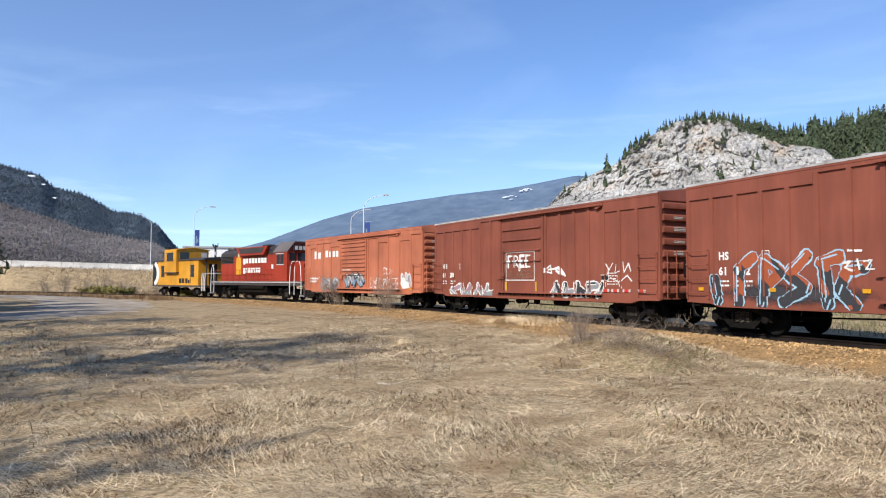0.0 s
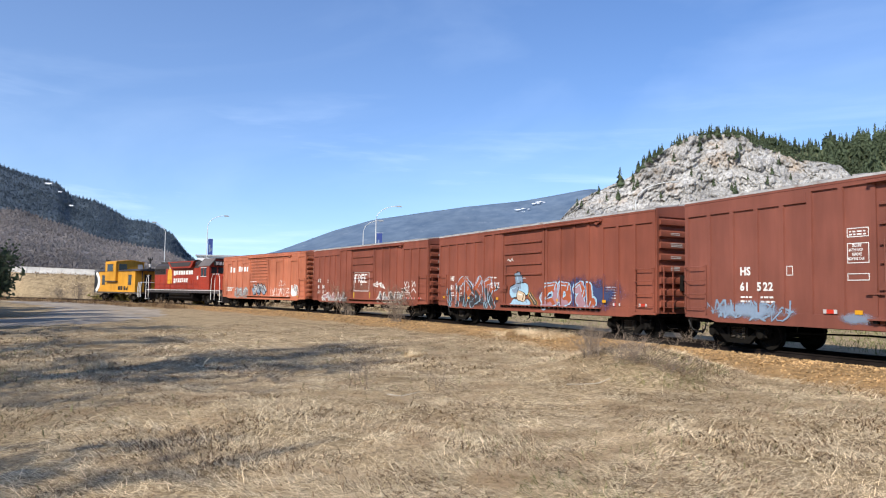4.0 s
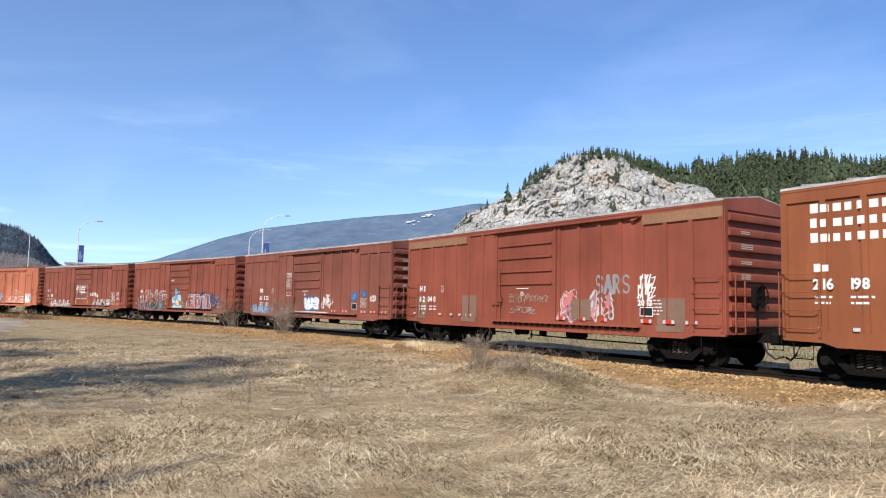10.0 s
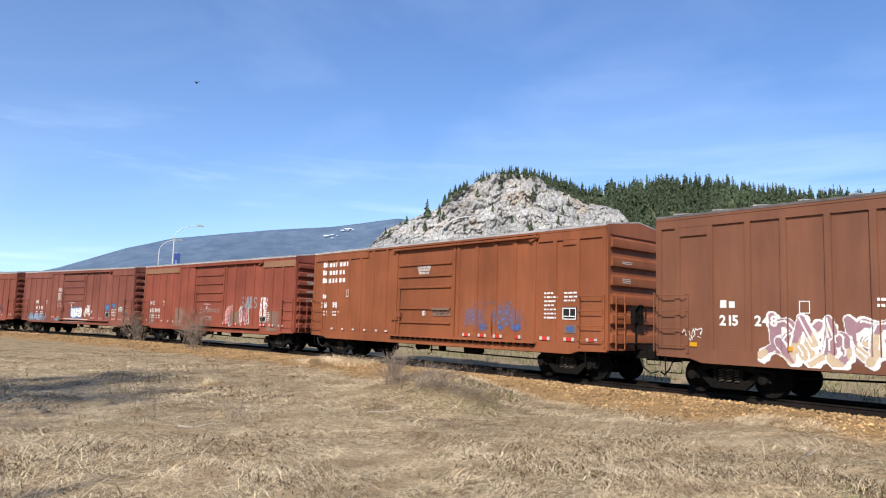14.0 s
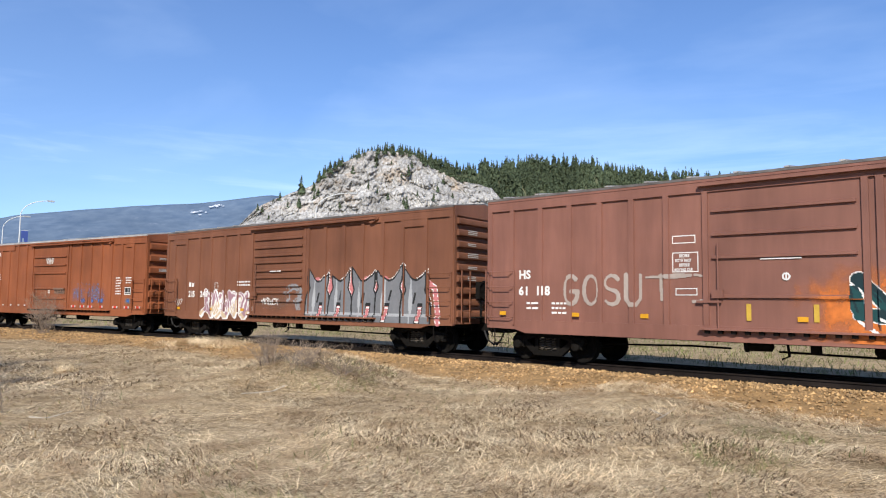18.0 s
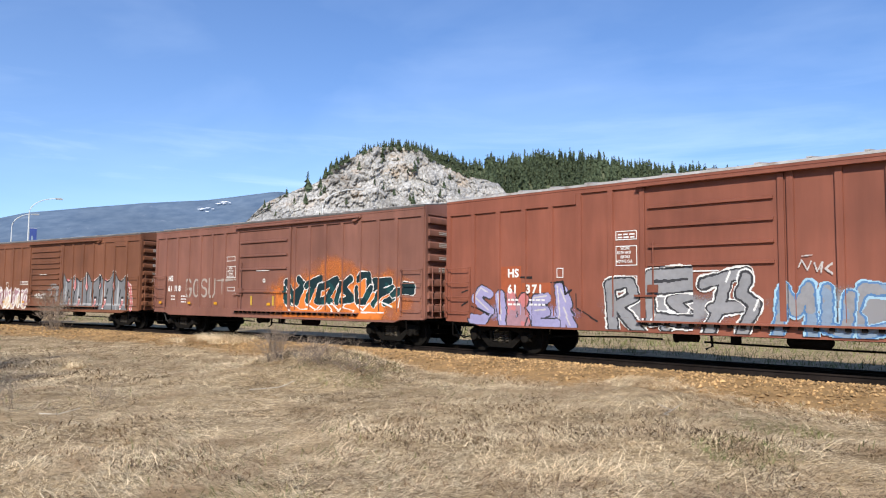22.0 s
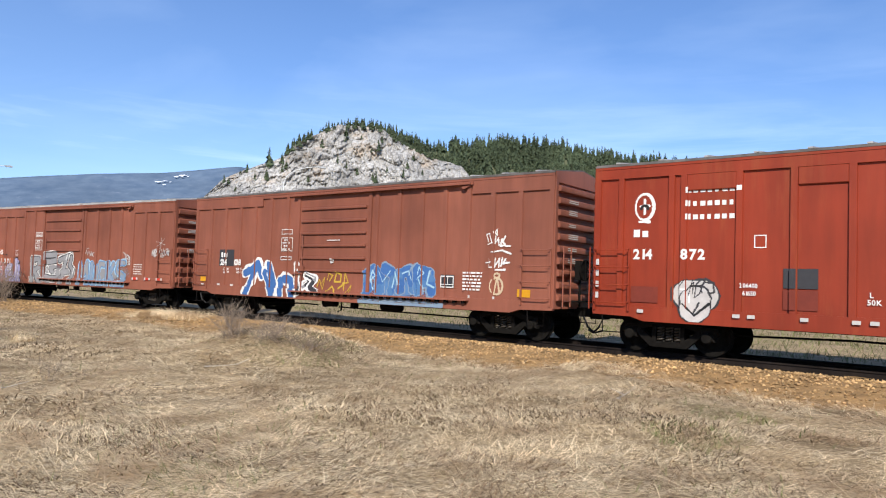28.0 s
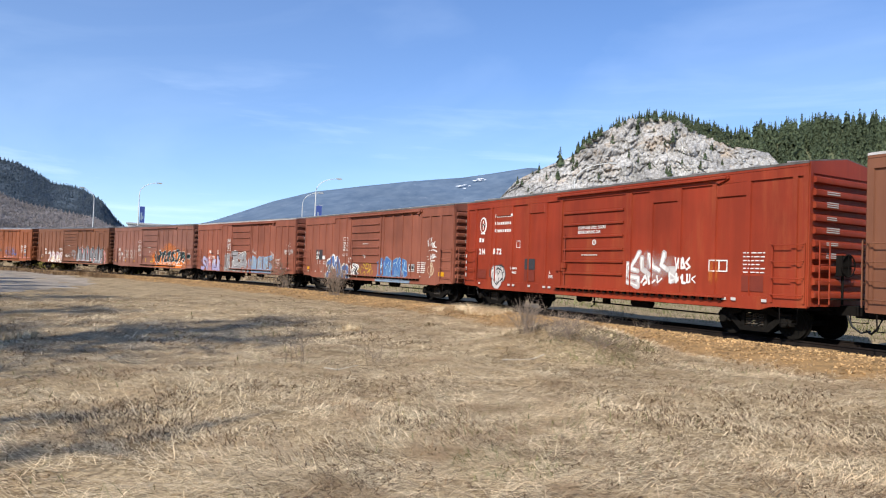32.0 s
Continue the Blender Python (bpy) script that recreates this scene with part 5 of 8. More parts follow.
def forms(u0, u1, z0, z1, n, rg, slant=0.15, jag=0.1, spread=1.15):
    """Abstract forms across a field, each a list of lines of points."""
    w = (u1 - u0) / n
    out, last = [], -1
    for i in range(n):
        k = int(rg.integers(0, len(SHAPES)))
        k = (k + 1) % len(SHAPES) if k == last else k
        last, flip = k, rg.random() < 0.4
        lift = rg.normal(0, 0.05)
        out.append([[(u0 + w * (i + 0.5 + ((1 - x if flip else x) - 0.5) * spread) + slant * (y - 0.5) * (z1 - z0) + rg.normal(0, jag * 0.2 * w), z0 + (z1 - z0) * min(1.1, max(-0.02, y + lift)) + rg.normal(0, jag * 0.12 * (z1 - z0))) for x, y in line] for line in SHAPES[k]()])
    return out


GLYPH = {}


def glyph(ch, bold):
    """The flat outline of one letter of the built-in font, at size 1."""
    if ch == " ":
        return [], [], 0.3
    if (ch, bold) not in GLYPH:
        cu = bpy.data.curves.new("mark", "FONT")
        cu.body, cu.size, cu.offset, cu.resolution_u = ch, 1.0, bold, 3
        tmp = bpy.data.objects.new("mark", cu)
        me = tmp.to_mesh()
        verts, faces = [(v.co.x, v.co.y) for v in me.vertices], [tuple(p.vertices) for p in me.polygons]
        tmp.to_mesh_clear()
        bpy.data.objects.remove(tmp)
        bpy.data.curves.remove(cu)
        GLYPH[ch, bold] = (verts, faces, max((x for x, _ in verts), default=0.3))
    return GLYPH[ch, bold]


class Wall:
    """The painted side of one car: relief steps by which paint follows posts and panels."""

    def __init__(self, car, posts, door, chord, half_post=0.065, ribs=()):
        self.car, self.steps = car, [(p - half_post, p + half_post) for p in posts]
        self.door, self.chord, self.ribs, self.coat = door, chord, ribs, 0.003

    def depth(self, u, z):
        if z < 1.13:
            return 1.535
        if self.door[0] < u < self.door[1]:
            return 1.553 if any(-0.03 < z - r < 0.05 for r in self.ribs) else 1.492
        if z > self.chord:
            return 1.53
        return 1.53 if any(a < u < b for a, b in self.steps) else 1.478

    def grid(self, u0, u1, z0, z1, cell=CELL):
        us, zs = np.arange(u0, u1, cell), np.arange(z0, z1, cell)
        U, Z = np.meshgrid(us + cell / 2, zs + cell / 2)
        return U, Z, np.zeros(U.shape, int), cell

    def lay(self, name, U, Z, idx, cell, mats, label):
        """Turns a painted grid into thin paint that lies on the relief."""
        g = Geo()
        self.coat += 0.0011
        nz, nu = idx.shape
        for j in range(nz):
            z = Z[j, 0]
            ds = [self.depth(U[j, i], z) for i in range(nu)]
            i = 0
            while i < nu:
                k = idx[j, i]
                e = i + 1
                if k:
                    while e < nu and idx[j, e] == k and ds[e] == ds[i]:
                        e += 1
                    y = -(ds[i] + self.coat)
                    x0, x1 = U[j, i] - cell / 2 - LEN / 2, U[j, e - 1] + cell / 2 - LEN / 2
                    g.add([(x0, y, z - cell / 2), (x1, y, z - cell / 2), (x1, y, z + cell / 2), (x0, y, z + cell / 2)], [(0, 1, 2, 3)], k - 1)
                i = e
        return tagged(part(name, g.mesh(name, mats, False), mats, self.car, label), kind="stuff" if name in ("spray", "tag", "graffiti") else "")

    def piece(self, u0, u1, z0, z1, n, cols, seed, halo=None, hw=0.10, edge=0.05, slant=0.15, jag=0.3, label="spray-painted graffiti", lines=None, spread=1.25, fade=0.0, rim=0.0):
        """Graffiti of thick outlined forms that overlap. cols: outline, fill, second fill, gloss; halo: a cloud of spray behind it."""
        rg = np.random.default_rng(seed)
        m = 0.5 if halo else 0.16
        U, Z, idx, cell = self.grid(u0 - m, u1 + m, max(z0 - 0.1, 0.84), z1 + m * 1.2)
        mats = [M[c] for c in cols]
        groups = [l if isinstance(l[0], list) else [l] for l in lines] if lines else forms(u0 + hw, u1 - hw, z0 + hw, z1 - hw, n, rg, slant, jag, spread)
        wob = 0.03 * np.sin(U * 9 + 3 * np.sin(Z * 7)) * np.sin(Z * 11) + 0.012 * np.sin(U * 31 + seed) * np.sin(Z * 27)
        if halo:
            self.cloud(u0 - 0.2, u1 + 0.2, z0, z1, halo, seed, 0.9)
        tone = (Z - z0) / (z1 - z0) + 0.35 * np.sin(U * 5.1 + seed + 2.0 * np.sin(Z * 4 + seed)) + 0.14 * np.sin(U * 17 + Z * 13)
        order = list(range(0, len(groups), 2)) + list(range(1, len(groups), 2))
        for i in order:
            d = np.full(U.shape, 9.0)
            for l in groups[i]:
                d = np.minimum(d, segd(U, Z, l))
            d = d + wob * (0.6 if hw > 0.1 else 0.3)
            low = d if lines else np.minimum(d, segd(U - 0.05, Z + 0.05, groups[i][0]) + wob)
            idx[low < hw + edge * (1 + 0.5 * np.sin(U * 7 + Z * 5 + seed))] = 1
            idx[d < hw] = 2
            idx[(d < hw) & (tone < 0.42)] = 3
            idx[(d < hw) & (d > hw - rim)] = 4
            for l in groups[i] if not rim else ():
                up = [(a - hw * 0.45, b + hw * 0.4) for a, b in l]
                idx[(segd(U, Z, up[: max(2, len(up) * 2 // 3)]) < 0.02) & (d < hw)] = 4
            if hw > 0.14:
                q = groups[i][0][len(groups[i][0]) // 2]
                idx[(segd(U, Z, [(q[0] - 0.02, q[1] - 0.12), (q[0] + 0.07, q[1] + 0.1)]) < 0.022) & (d < hw)] = 1
        if fade:
            idx[np.sin(U * 21 + 2 * np.sin(Z * 9 + seed)) * np.sin(Z * 17 + 2 * np.sin(U * 7)) + 0.6 * np.sin(U * 4 + seed) < 1.5 * fade - 1.25] = 0
        return self.lay("graffiti", U, Z, idx, cell, mats, label)

    def spikes(self, u0, u1, z0, z1, n, seed, label):
        """A row of tall grey blocks with horned tops and black edges, with pink wedges and white dots between them."""
        U, Z, idx, cell = self.grid(u0 - 0.2, u1 + 0.45, max(z0 - 0.1, 0.84), z1 + 0.3)
        span, hgt = (u1 - u0) / n, z1 - z0
        q = (Z - z0) / hgt
        back = (U > u0 + 0.1) & (U < u1) & (q > 0.08) & (q < 0.80 + 0.06 * np.sin(U * 8))
        idx[back] = 3
        tail = segd(U, Z, [(u1 - 0.3, z0 + 0.8 * hgt), (u1 + 0.2, z0 + 0.62 * hgt), (u1 + 0.35, z0 + 0.02)])
        idx[tail < 0.1] = 3
        idx[(tail < 0.1) & (tail > 0.06) & (np.sin(Z * 40) > 0)] = 4
        for i in range(n):
            c = u0 + span * (i + 0.5)
            lean = 0.09 * math.sin(i * 2.3 + 0.6)
            x = (U - c - lean * (q - 0.5)) / (span * 0.5)
            w = 1.02 - 0.30 * np.clip(q - 0.25, 0, 0.5) * (1.2 + math.sin(i * 1.7)) - 0.16 * np.exp(-((q - 0.62 - 0.08 * math.sin(i * 3)) / 0.09) ** 2)
            horn = 0.80 + 0.20 * np.clip((x * (1 if i % 2 else -1) - 0.25) / 0.75, 0, 1) ** 1.6 - 0.05 * np.cos(x * 4) + 0.10 * np.clip((-x * (1 if i % 2 else -1) - 0.7) / 0.3, 0, 1)
            d = np.maximum((np.abs(x) - w) * span * 0.5, (q - horn) * hgt)
            foot = (Z > z0 - 0.02)
            idx[(d < 0.10) & (d > 0.06) & foot & (np.sin((Z + 0.6 * U) * 62) > -0.3) & (q > 0.3) & (x > 0)] = 4
            idx[(d < 0.065) & foot] = 1
            body = (d < 0) & foot
            idx[body] = 2
            idx[body & (np.abs(x + 0.45 - 0.15 * q) < 0.10 + 0.05 * np.sin(Z * 5))] = 5
            idx[body & (np.abs(q - 0.13) < 0.03)] = 5
            cx, cq = 0.12 * math.sin(i * 2.9), 0.44 + 0.05 * (i % 2)
            idx[body & (np.abs(x - cx - 0.8 * (q - cq)) < 0.07) & (np.abs(q - cq) < 0.1)] = 1
            leg = np.maximum(np.abs(x - 0.22 * (-1) ** i - 0.6 * (q - 0.15)) / 0.16, np.abs(q - 0.14) / 0.17)
            idx[body & (leg < 1.25)] = 1
            idx[body & (leg < 0.85)] = 3
            idx[body & (leg > 0.62) & (leg < 0.85) & (np.sin(Z * 60) > 0)] = 4
        return self.lay("graffiti", U, Z, idx, cell, [M[c] for c in ("black", "steelgrey", "pink", "white", "palesilver")], label)

    def tag(self, u0, u1, z0, z1, n, col, seed, width=0.022, slant=0.25, label="", lines=None, fade=0.0):
        """A scribble of thin strokes."""
        rg = np.random.default_rng(seed)
        U, Z, idx, cell = self.grid(u0 - 0.05, u1 + 0.05, z0 - 0.05, z1 + 0.05, 0.015)
        for l in lines or [q for form in forms(u0, u1, z0, z1, n, rg, slant, 0.5, 1.5) for q in form]:
            idx[segd(U, Z, l) < width * (0.8 + 0.3 * np.sin(U * 5))] = 1
        if fade:
            idx[np.sin(U * 19 + 2 * np.sin(Z * 11 + seed)) * np.sin(Z * 23) < 1.6 * fade - 0.9] = 0
        return self.lay("tag", U, Z, idx, cell, [M[col]], label or "scrawled spray-paint tag")

    def cloud(self, u0, u1, z0, z1, col, seed, dense=0.75, label="faint cloud of spray paint"):
        """A soft patch of spray that follows the relief."""
        U, Z, idx, cell = self.grid(u0 - 0.3, u1 + 0.3, max(0.86, z0 - 0.2), min(z1 + 0.3, self.chord - 0.02), 0.065)
        idx[:] = 1
        c = M[col].node_tree.nodes["Mix (Legacy)"].inputs["Color1"].default_value[:3]
        m = spray_mat("spray_" + col, c, (u0 + u1) / 2 - LEN / 2, (z0 + z1) / 2, (u1 - u0) / 2, (z1 - z0) / 2, min(1.0, dense * 1.15))
        return self.lay("spray", U, Z, idx, cell, [m], label)

    def panel(self, u0, u1, z0, z1, col, name="patch", label=""):
        """A plain rectangle of paint."""
        U, Z, idx, cell = self.grid(u0, u1, z0, z1, 0.04)
        idx[:] = 1
        return self.lay(name, U, Z, idx, cell, [M[col]], label)

    def bars(self, rows, col="white", name="stencil_mark"):
        """Small writing as plain bars: rows of (u0, u1, z0, z1)."""
        g = Geo()
        self.coat += 0.0008
        for a, b, z0, z1 in rows:
            c = a
            while c < b - 1e-6:
                e = min(b, c + 0.05)
                y = -(max(self.depth(q, (z0 + z1) / 2) for q in (c - 0.012, (c + e) / 2, e + 0.012)) + self.coat + 0.001)
                g.add([(c - LEN / 2, y, z0), (e - LEN / 2, y, z0), (e - LEN / 2, y, z1), (c - LEN / 2, y, z1)], [(0, 1, 2, 3)])
                c = e
        return tagged(part(name, g.mesh(name, [M[col]], False), M[col], self.car, "white painted stencil marks" if col == "white" else ""), kind="stuff")

    def lines(self, u, z, w, n, h=0.05, gap=0.09, seed=1, col="white"):
        """A block of n lines of unreadable small writing."""
        rg = random.Random(seed)
        rows = []
        for i in range(n):
            c = u
            while c < u + w * rg.uniform(0.75, 1):
                e = c + rg.uniform(0.05, 0.16)
                rows.append((c, min(e, u + w), z - i * gap - h, z - i * gap))
                c = e + 0.035
        return self.bars(rows, col)

    def letters(self, u, z, h, counts, col="white", rise=1.55):
        """Company lettering as plain shapes, a block for each letter, the first one taller: rows of counts."""
        rows = []
        for i, n in enumerate(counts):
            top = z - i * h * rise
            for k in range(n):
                a = u + k * h
                wide = h * (0.72, 0.58, 0.66, 0.5, 0.7)[(k * 2 + i) % 5]
                rows.append((a, a + wide, top - h * 0.82, top - (0 if k == 0 else h * 0.14)))
        return self.bars(rows, col, "company_mark")

    def outline(self, u0, u1, z0, z1, t=0.02, col="white", fill=None):
        if fill:
            self.panel(u0, u1, z0, z1, fill, "placard")
        return self.bars([(u0, u1, z0, z0 + t), (u0, u1, z1 - t, z1), (u0, u0 + t, z0 + t, z1 - t), (u1 - t, u1, z0 + t, z1 - t)], col)

    def scrawl(self, word, u, z, w, h, col, width=0.045, label=""):
        """A readable hand-sprayed word in single strokes."""
        S_ = [arc(0.5, 0.75, 0.4, 0.25, 30, 270, 8) + arc(0.5, 0.25, 0.4, 0.25, 90, -150, 8)]
        font = {"S": S_, "A": [[(0.05, 0), (0.5, 1), (0.95, 0)], [(0.25, 0.38), (0.75, 0.38)]], "R": [[(0.1, 0), (0.1, 1)] + arc(0.4, 0.74, 0.45, 0.26, 90, -90, 7), [(0.35, 0.48), (0.95, 0)]],
                "F": [[(0.1, 0), (0.1, 1), (0.9, 1)], [(0.1, 0.52), (0.7, 0.52)]], "E": [[(0.9, 0), (0.1, 0), (0.1, 1), (0.9, 1)], [(0.1, 0.52), (0.7, 0.52)]],
                "G": [arc(0.5, 0.5, 0.42, 0.5, 50, 330, 12) + [(0.9, 0.45), (0.55, 0.45)]], "O": [arc(0.5, 0.5, 0.42, 0.5, 0, 360, 14)], "U": [[(0.1, 1), (0.1, 0.2), (0.35, 0), (0.65, 0), (0.9, 0.2), (0.9, 1)]], "T": [[(0, 1), (1, 1)], [(0.5, 1), (0.5, 0)]]}
        step = w / len(word)
        lines = [[(u + step * (i + 0.82 * x), z + h * y) for x, y in l] for i, ch in enumerate(word) for l in font[ch]]
        return self.tag(u, u + w, z, z + h, 1, col, 1, width, lines=lines, label=label or "hand-sprayed word " + word)

    def text(self, body, u, z, h, col="white", bold=0.012, width=1.0):
        """Readable marks, in the built-in font, letter by letter so that they follow the relief."""
        self.coat += 0.0008
        g, k = Geo(), h * 1.4
        for ch in body:
            verts, faces, wide = glyph(ch, round(bold / k, 3))
            y = -(max(self.depth(u + wide * k * width * q, z) for q in (-0.25, 0.1, 0.4, 0.7, 1.0, 1.25)) + self.coat)
            if faces:
                g.add([(u + x * k * width - LEN / 2, y, z + q * k) for x, q in verts], faces)
            u += (wide + 0.06) * k * width
        return part("number_mark", g.mesh("number_mark", [M[col]], False), M[col], self.car, "painted white mark " + body if col == "white" else "")

    def dot(self, u, z, r=0.085):
        """A small round white mark with a stroke in it."""
        return self.tag(u - r, u + r, z - r, z + r, 1, "white", 1, 0.016, label="small round white mark", lines=[arc(u, z, r * 0.8, r * 0.8, 0, 360, 14), [(u, z - r * 0.35), (u, z + r * 0.35)]])

    def reflectors(self, spots, z=1.2, kind="red"):
        for u in spots:
            z_, y = z, -(max(self.depth(u - 0.2, z), self.depth(u + 0.2, z)) + self.coat + 0.012)
            r = 0.1 if kind != "white" else 0.075
            g = Geo().box(u - r - LEN / 2, u + r - LEN / 2, y, y + 0.006, z_ - r / 2, z_ + r / 2, 0)
            if kind == "red":
                g.box(u - 0.19 - LEN / 2, u - 0.1 - LEN / 2, y, y + 0.006, z_ - 0.05, z_ + 0.05, 1).box(u + 0.1 - LEN / 2, u + 0.19 - LEN / 2, y, y + 0.006, z_ - 0.05, z_ + 0.05, 1)
                part("reflector", g, [M["red"], M["palegrey"]], self.car, "red and white reflective strip")
            elif kind == "white":
                part("reflector", g, M["palegrey"], self.car, "white reflective strip")
            else:
                part("reflector", g, M["amber"], self.car, "yellow reflective strip")


def boxcar(label, paint_m, style="plate", eave=4.44, chord=3.95, posts=None, door=DOOR, door_ribs=(2.35, 2.78, 3.25, 3.7), end_ribs=8, roof_m="roof", recess=()):
    """An exterior-post boxcar, its length along x, its near side towards -y. Returns the car, its wall and wheelsets."""
    posts = posts or STD_POSTS
    car = tagged(new("boxcar"), label, "boxcar", "boxcars of the train")
    p, H, W = M[paint_m], LEN / 2, 1.478
    sill = 0.94
    part("body", Geo().box(-H + 0.06, H - 0.06, -W, W, sill + 0.06, eave - 0.08), p, car)
    # roof: low ridge, cross seams, eave strip
    g = Geo().bar([(-1.55, eave - 0.07), (-1.54, eave - 0.01), (0, eave + 0.2), (1.54, eave - 0.01), (1.55, eave - 0.07)], -H, H)
    part("roof", g, M[roof_m], car, "pale weathered metal roof" if roof_m == "roof" else "")
    for i in range(15):
        x = -H + 0.55 + i * (LEN - 1.1) / 14
        part("roof_seam", Geo().bar([(-1.5, eave + 0.004), (0, eave + 0.205), (1.5, eave + 0.004), (1.5, eave + 0.035), (0, eave + 0.24), (-1.5, eave + 0.035)], x - 0.05, x + 0.05), M["roof" if roof_m == "dark_roof" else roof_m], car)
    for s in (-1, 1):
        ys = (lambda a, b: (-b, -a)) if s < 0 else (lambda a, b: (a, b))
        # top chord: deep over the ends, shallow over the door's track
        top0 = eave - 0.07
        y0, y1 = ys(1.402, 1.53)
        d0, d1 = door
        tl, tr = d0 - (d1 - d0) * 0.62, d1 + (d1 - d0) * 1.22
        g = Geo()
        if style == "plate":
            g.box(-H, tl - H if s < 0 else H - tl, y0, y1, chord, top0) if s < 0 else g.box(H - tl, H, y0, y1, chord, top0)
            a, b = (tr - H, H) if s < 0 else (-H, H - tr)
            g.box(a, b, y0, y1, chord, top0)
            a, b = (tl - H, tr - H) if s < 0 else (H - tr, H - tl)
            g.box(a, b, y0, y1, chord + 0.26, top0)
        else:
            g.box(-H, H, y0, y1, chord, top0)
        part("top_chord", g, p, car)
        part("eave_strip", Geo().box(-H, H, *ys(1.40, 1.542), eave - 0.13, eave - 0.07), p, car)
        # side sill, deeper between the trucks
        prof = [(-H, 1.12), (H, 1.12), (H, sill - 0.04), (H - 0.95, sill - 0.06), (H - 1.25, sill - 0.15), (-H + 1.25, sill - 0.15), (-H + 0.95, sill - 0.06), (-H, sill - 0.04)]
        part("side_sill", Geo().prism(prof, *ys(1.395, 1.53)), p, car)
        for i, u in enumerate(posts):
            x = (u - H) * (1 if s < 0 else -1)
            w = 0.065
            high = chord if (style != "plate" or u < tl or u > tr) else chord + 0.26
            g = Geo()
            yo, yi = s * 1.53, s * 1.476
            g.add([(x - w, yo, 1.12), (x + w, yo, 1.12), (x + w, yo, high), (x - w, yo, high), (x - w - 0.012, yi, 1.12), (x + w + 0.012, yi, 1.12), (x + w + 0.012, yi, high), (x - w - 0.012, yi, high)],
                  [(0, 1, 2, 3), (4, 0, 3, 7), (1, 5, 6, 2), (3, 2, 6, 7), (0, 4, 5, 1)] if s < 0 else [(3, 2, 1, 0), (7, 3, 0, 4), (2, 6, 5, 1), (7, 6, 2, 3), (1, 5, 4, 0)])
            part("side_post", g, p, car)
        for u0, u1, zt in recess if s < 0 else ():
            part("filler_panel", Geo().slab(u0 - H, u1 - H, -1.528, -1.405, zt, chord, 0.015), p, car)
        # sliding door with pressed ribs, locking bars, rails above and below
        a, b = (d0 - H, d1 - H) if s < 0 else (H - d1, H - d0)
        dr = part("door", Geo().box(a, b, *ys(1.401, 1.49), 1.10, chord + 0.22), p, car)
        for z in door_ribs:
            g = Geo().bar([(s * 1.489, z - 0.03), (s * 1.55, z - 0.02), (s * 1.55, z + 0.03), (s * 1.489, z + 0.05)][::-1 if s < 0 else 1], a + 0.1, b - 0.1)
            part("door_rib", g, p, dr)
        for x in (a - 0.05, b + 0.05):
            part("door_post", Geo().box(x - 0.06, x + 0.06, *ys(1.401, 1.535), 1.12, chord + 0.24), p, car)
        part("lock_rod", Geo().tube([(a + 0.22, s * 1.55, 1.05), (a + 0.22, s * 1.55, 2.9)], 0.018, 6), p, dr)
        part("lock_handle", Geo().box(a - 0.25, a + 0.3, *ys(1.54, 1.57), 1.62, 1.67).box(a + 0.1, a + 0.34, *ys(1.54, 1.6), 1.72, 1.9), p, dr)
        x0, x1 = (tl + 1.7 - H, tr - H) if s < 0 else (H - tr, H - tl - 1.7)
        zt = min(chord + 0.30, eave - 0.26)
        part("upper_door_track", Geo().bar([(s * 1.53, zt + 0.02), (s * 1.65, zt + 0.02), (s * 1.65, zt + 0.07), (s * 1.53, zt + 0.10)][::1 if s > 0 else -1], x0, x1), p, car)
        part("track_end", Geo().prism([(x1 - 0.35, zt - 0.05), (x1 + 0.05, zt + 0.1), (x1 + 0.05, zt + 0.02), (x1 - 0.25, zt - 0.1)], *ys(1.53, 1.6)), p, car)
        part("lower_door_track", Geo().box(x0, x1, *ys(1.53, 1.675), 1.03, 1.07), p, car)
        for i in range(24):
            x = x0 + 0.15 + i * (x1 - x0 - 0.3) / 23
            part("track_bracket", Geo().box(x - 0.05, x + 0.05, *ys(1.531, 1.62), 0.955, 1.03), M["iron"], car)
        # ladders at both corners, stirrup steps under them
        for e in (-1, 1):
            xa, xb = sorted((e * (H - 0.03), e * (H - 0.92)))
            for x in (xa, xb - 0.04):
                part("ladder_stile", Geo().box(x, x + 0.04, *ys(1.53, 1.575), 1.0, 2.45), p, car)
            for k in range(4):
                z = 1.18 + k * 0.41
                part("ladder_rung", Geo().tube([(xa, s * 1.60, z + 0.03), (xa + 0.1, s * 1.64, z), (xb - 0.1, s * 1.64, z), (xb, s * 1.60, z + 0.03)], 0.014, 5), p, car)
            part("stirrup_step", Geo().tube([(xa + 0.2, s * 1.5, 0.95), (xa + 0.22, s * 1.5, 0.5), (xb - 0.22, s * 1.5, 0.5), (xb - 0.2, s * 1.5, 0.95)], 0.018, 5), M["iron"], car)
    # corrugated ends
    for e in (-1, 1):
        g = Geo().prism([(e * (H - 0.062), sill), (e * (H - 0.062), eave - 0.06), (e * (H - 0.02), eave - 0.06), (e * (H - 0.02), sill)][::e], -1.425, 1.425)
        end = part("end_wall", g, p, car)
        part("end_gable", Geo().bar([(-1.5, eave - 0.3), (1.5, eave - 0.3), (1.5, eave - 0.03), (0, eave + 0.16), (-1.5, eave - 0.03)], *sorted((e * (H - 0.06), e * (H + 0.02)))), p, end)
        for k in range(end_ribs):
            z = sill + 0.2 + k * (eave - sill - 0.55) / (end_ribs - 0.4)
            hgt = (eave - sill - 0.55) / end_ribs * 0.64
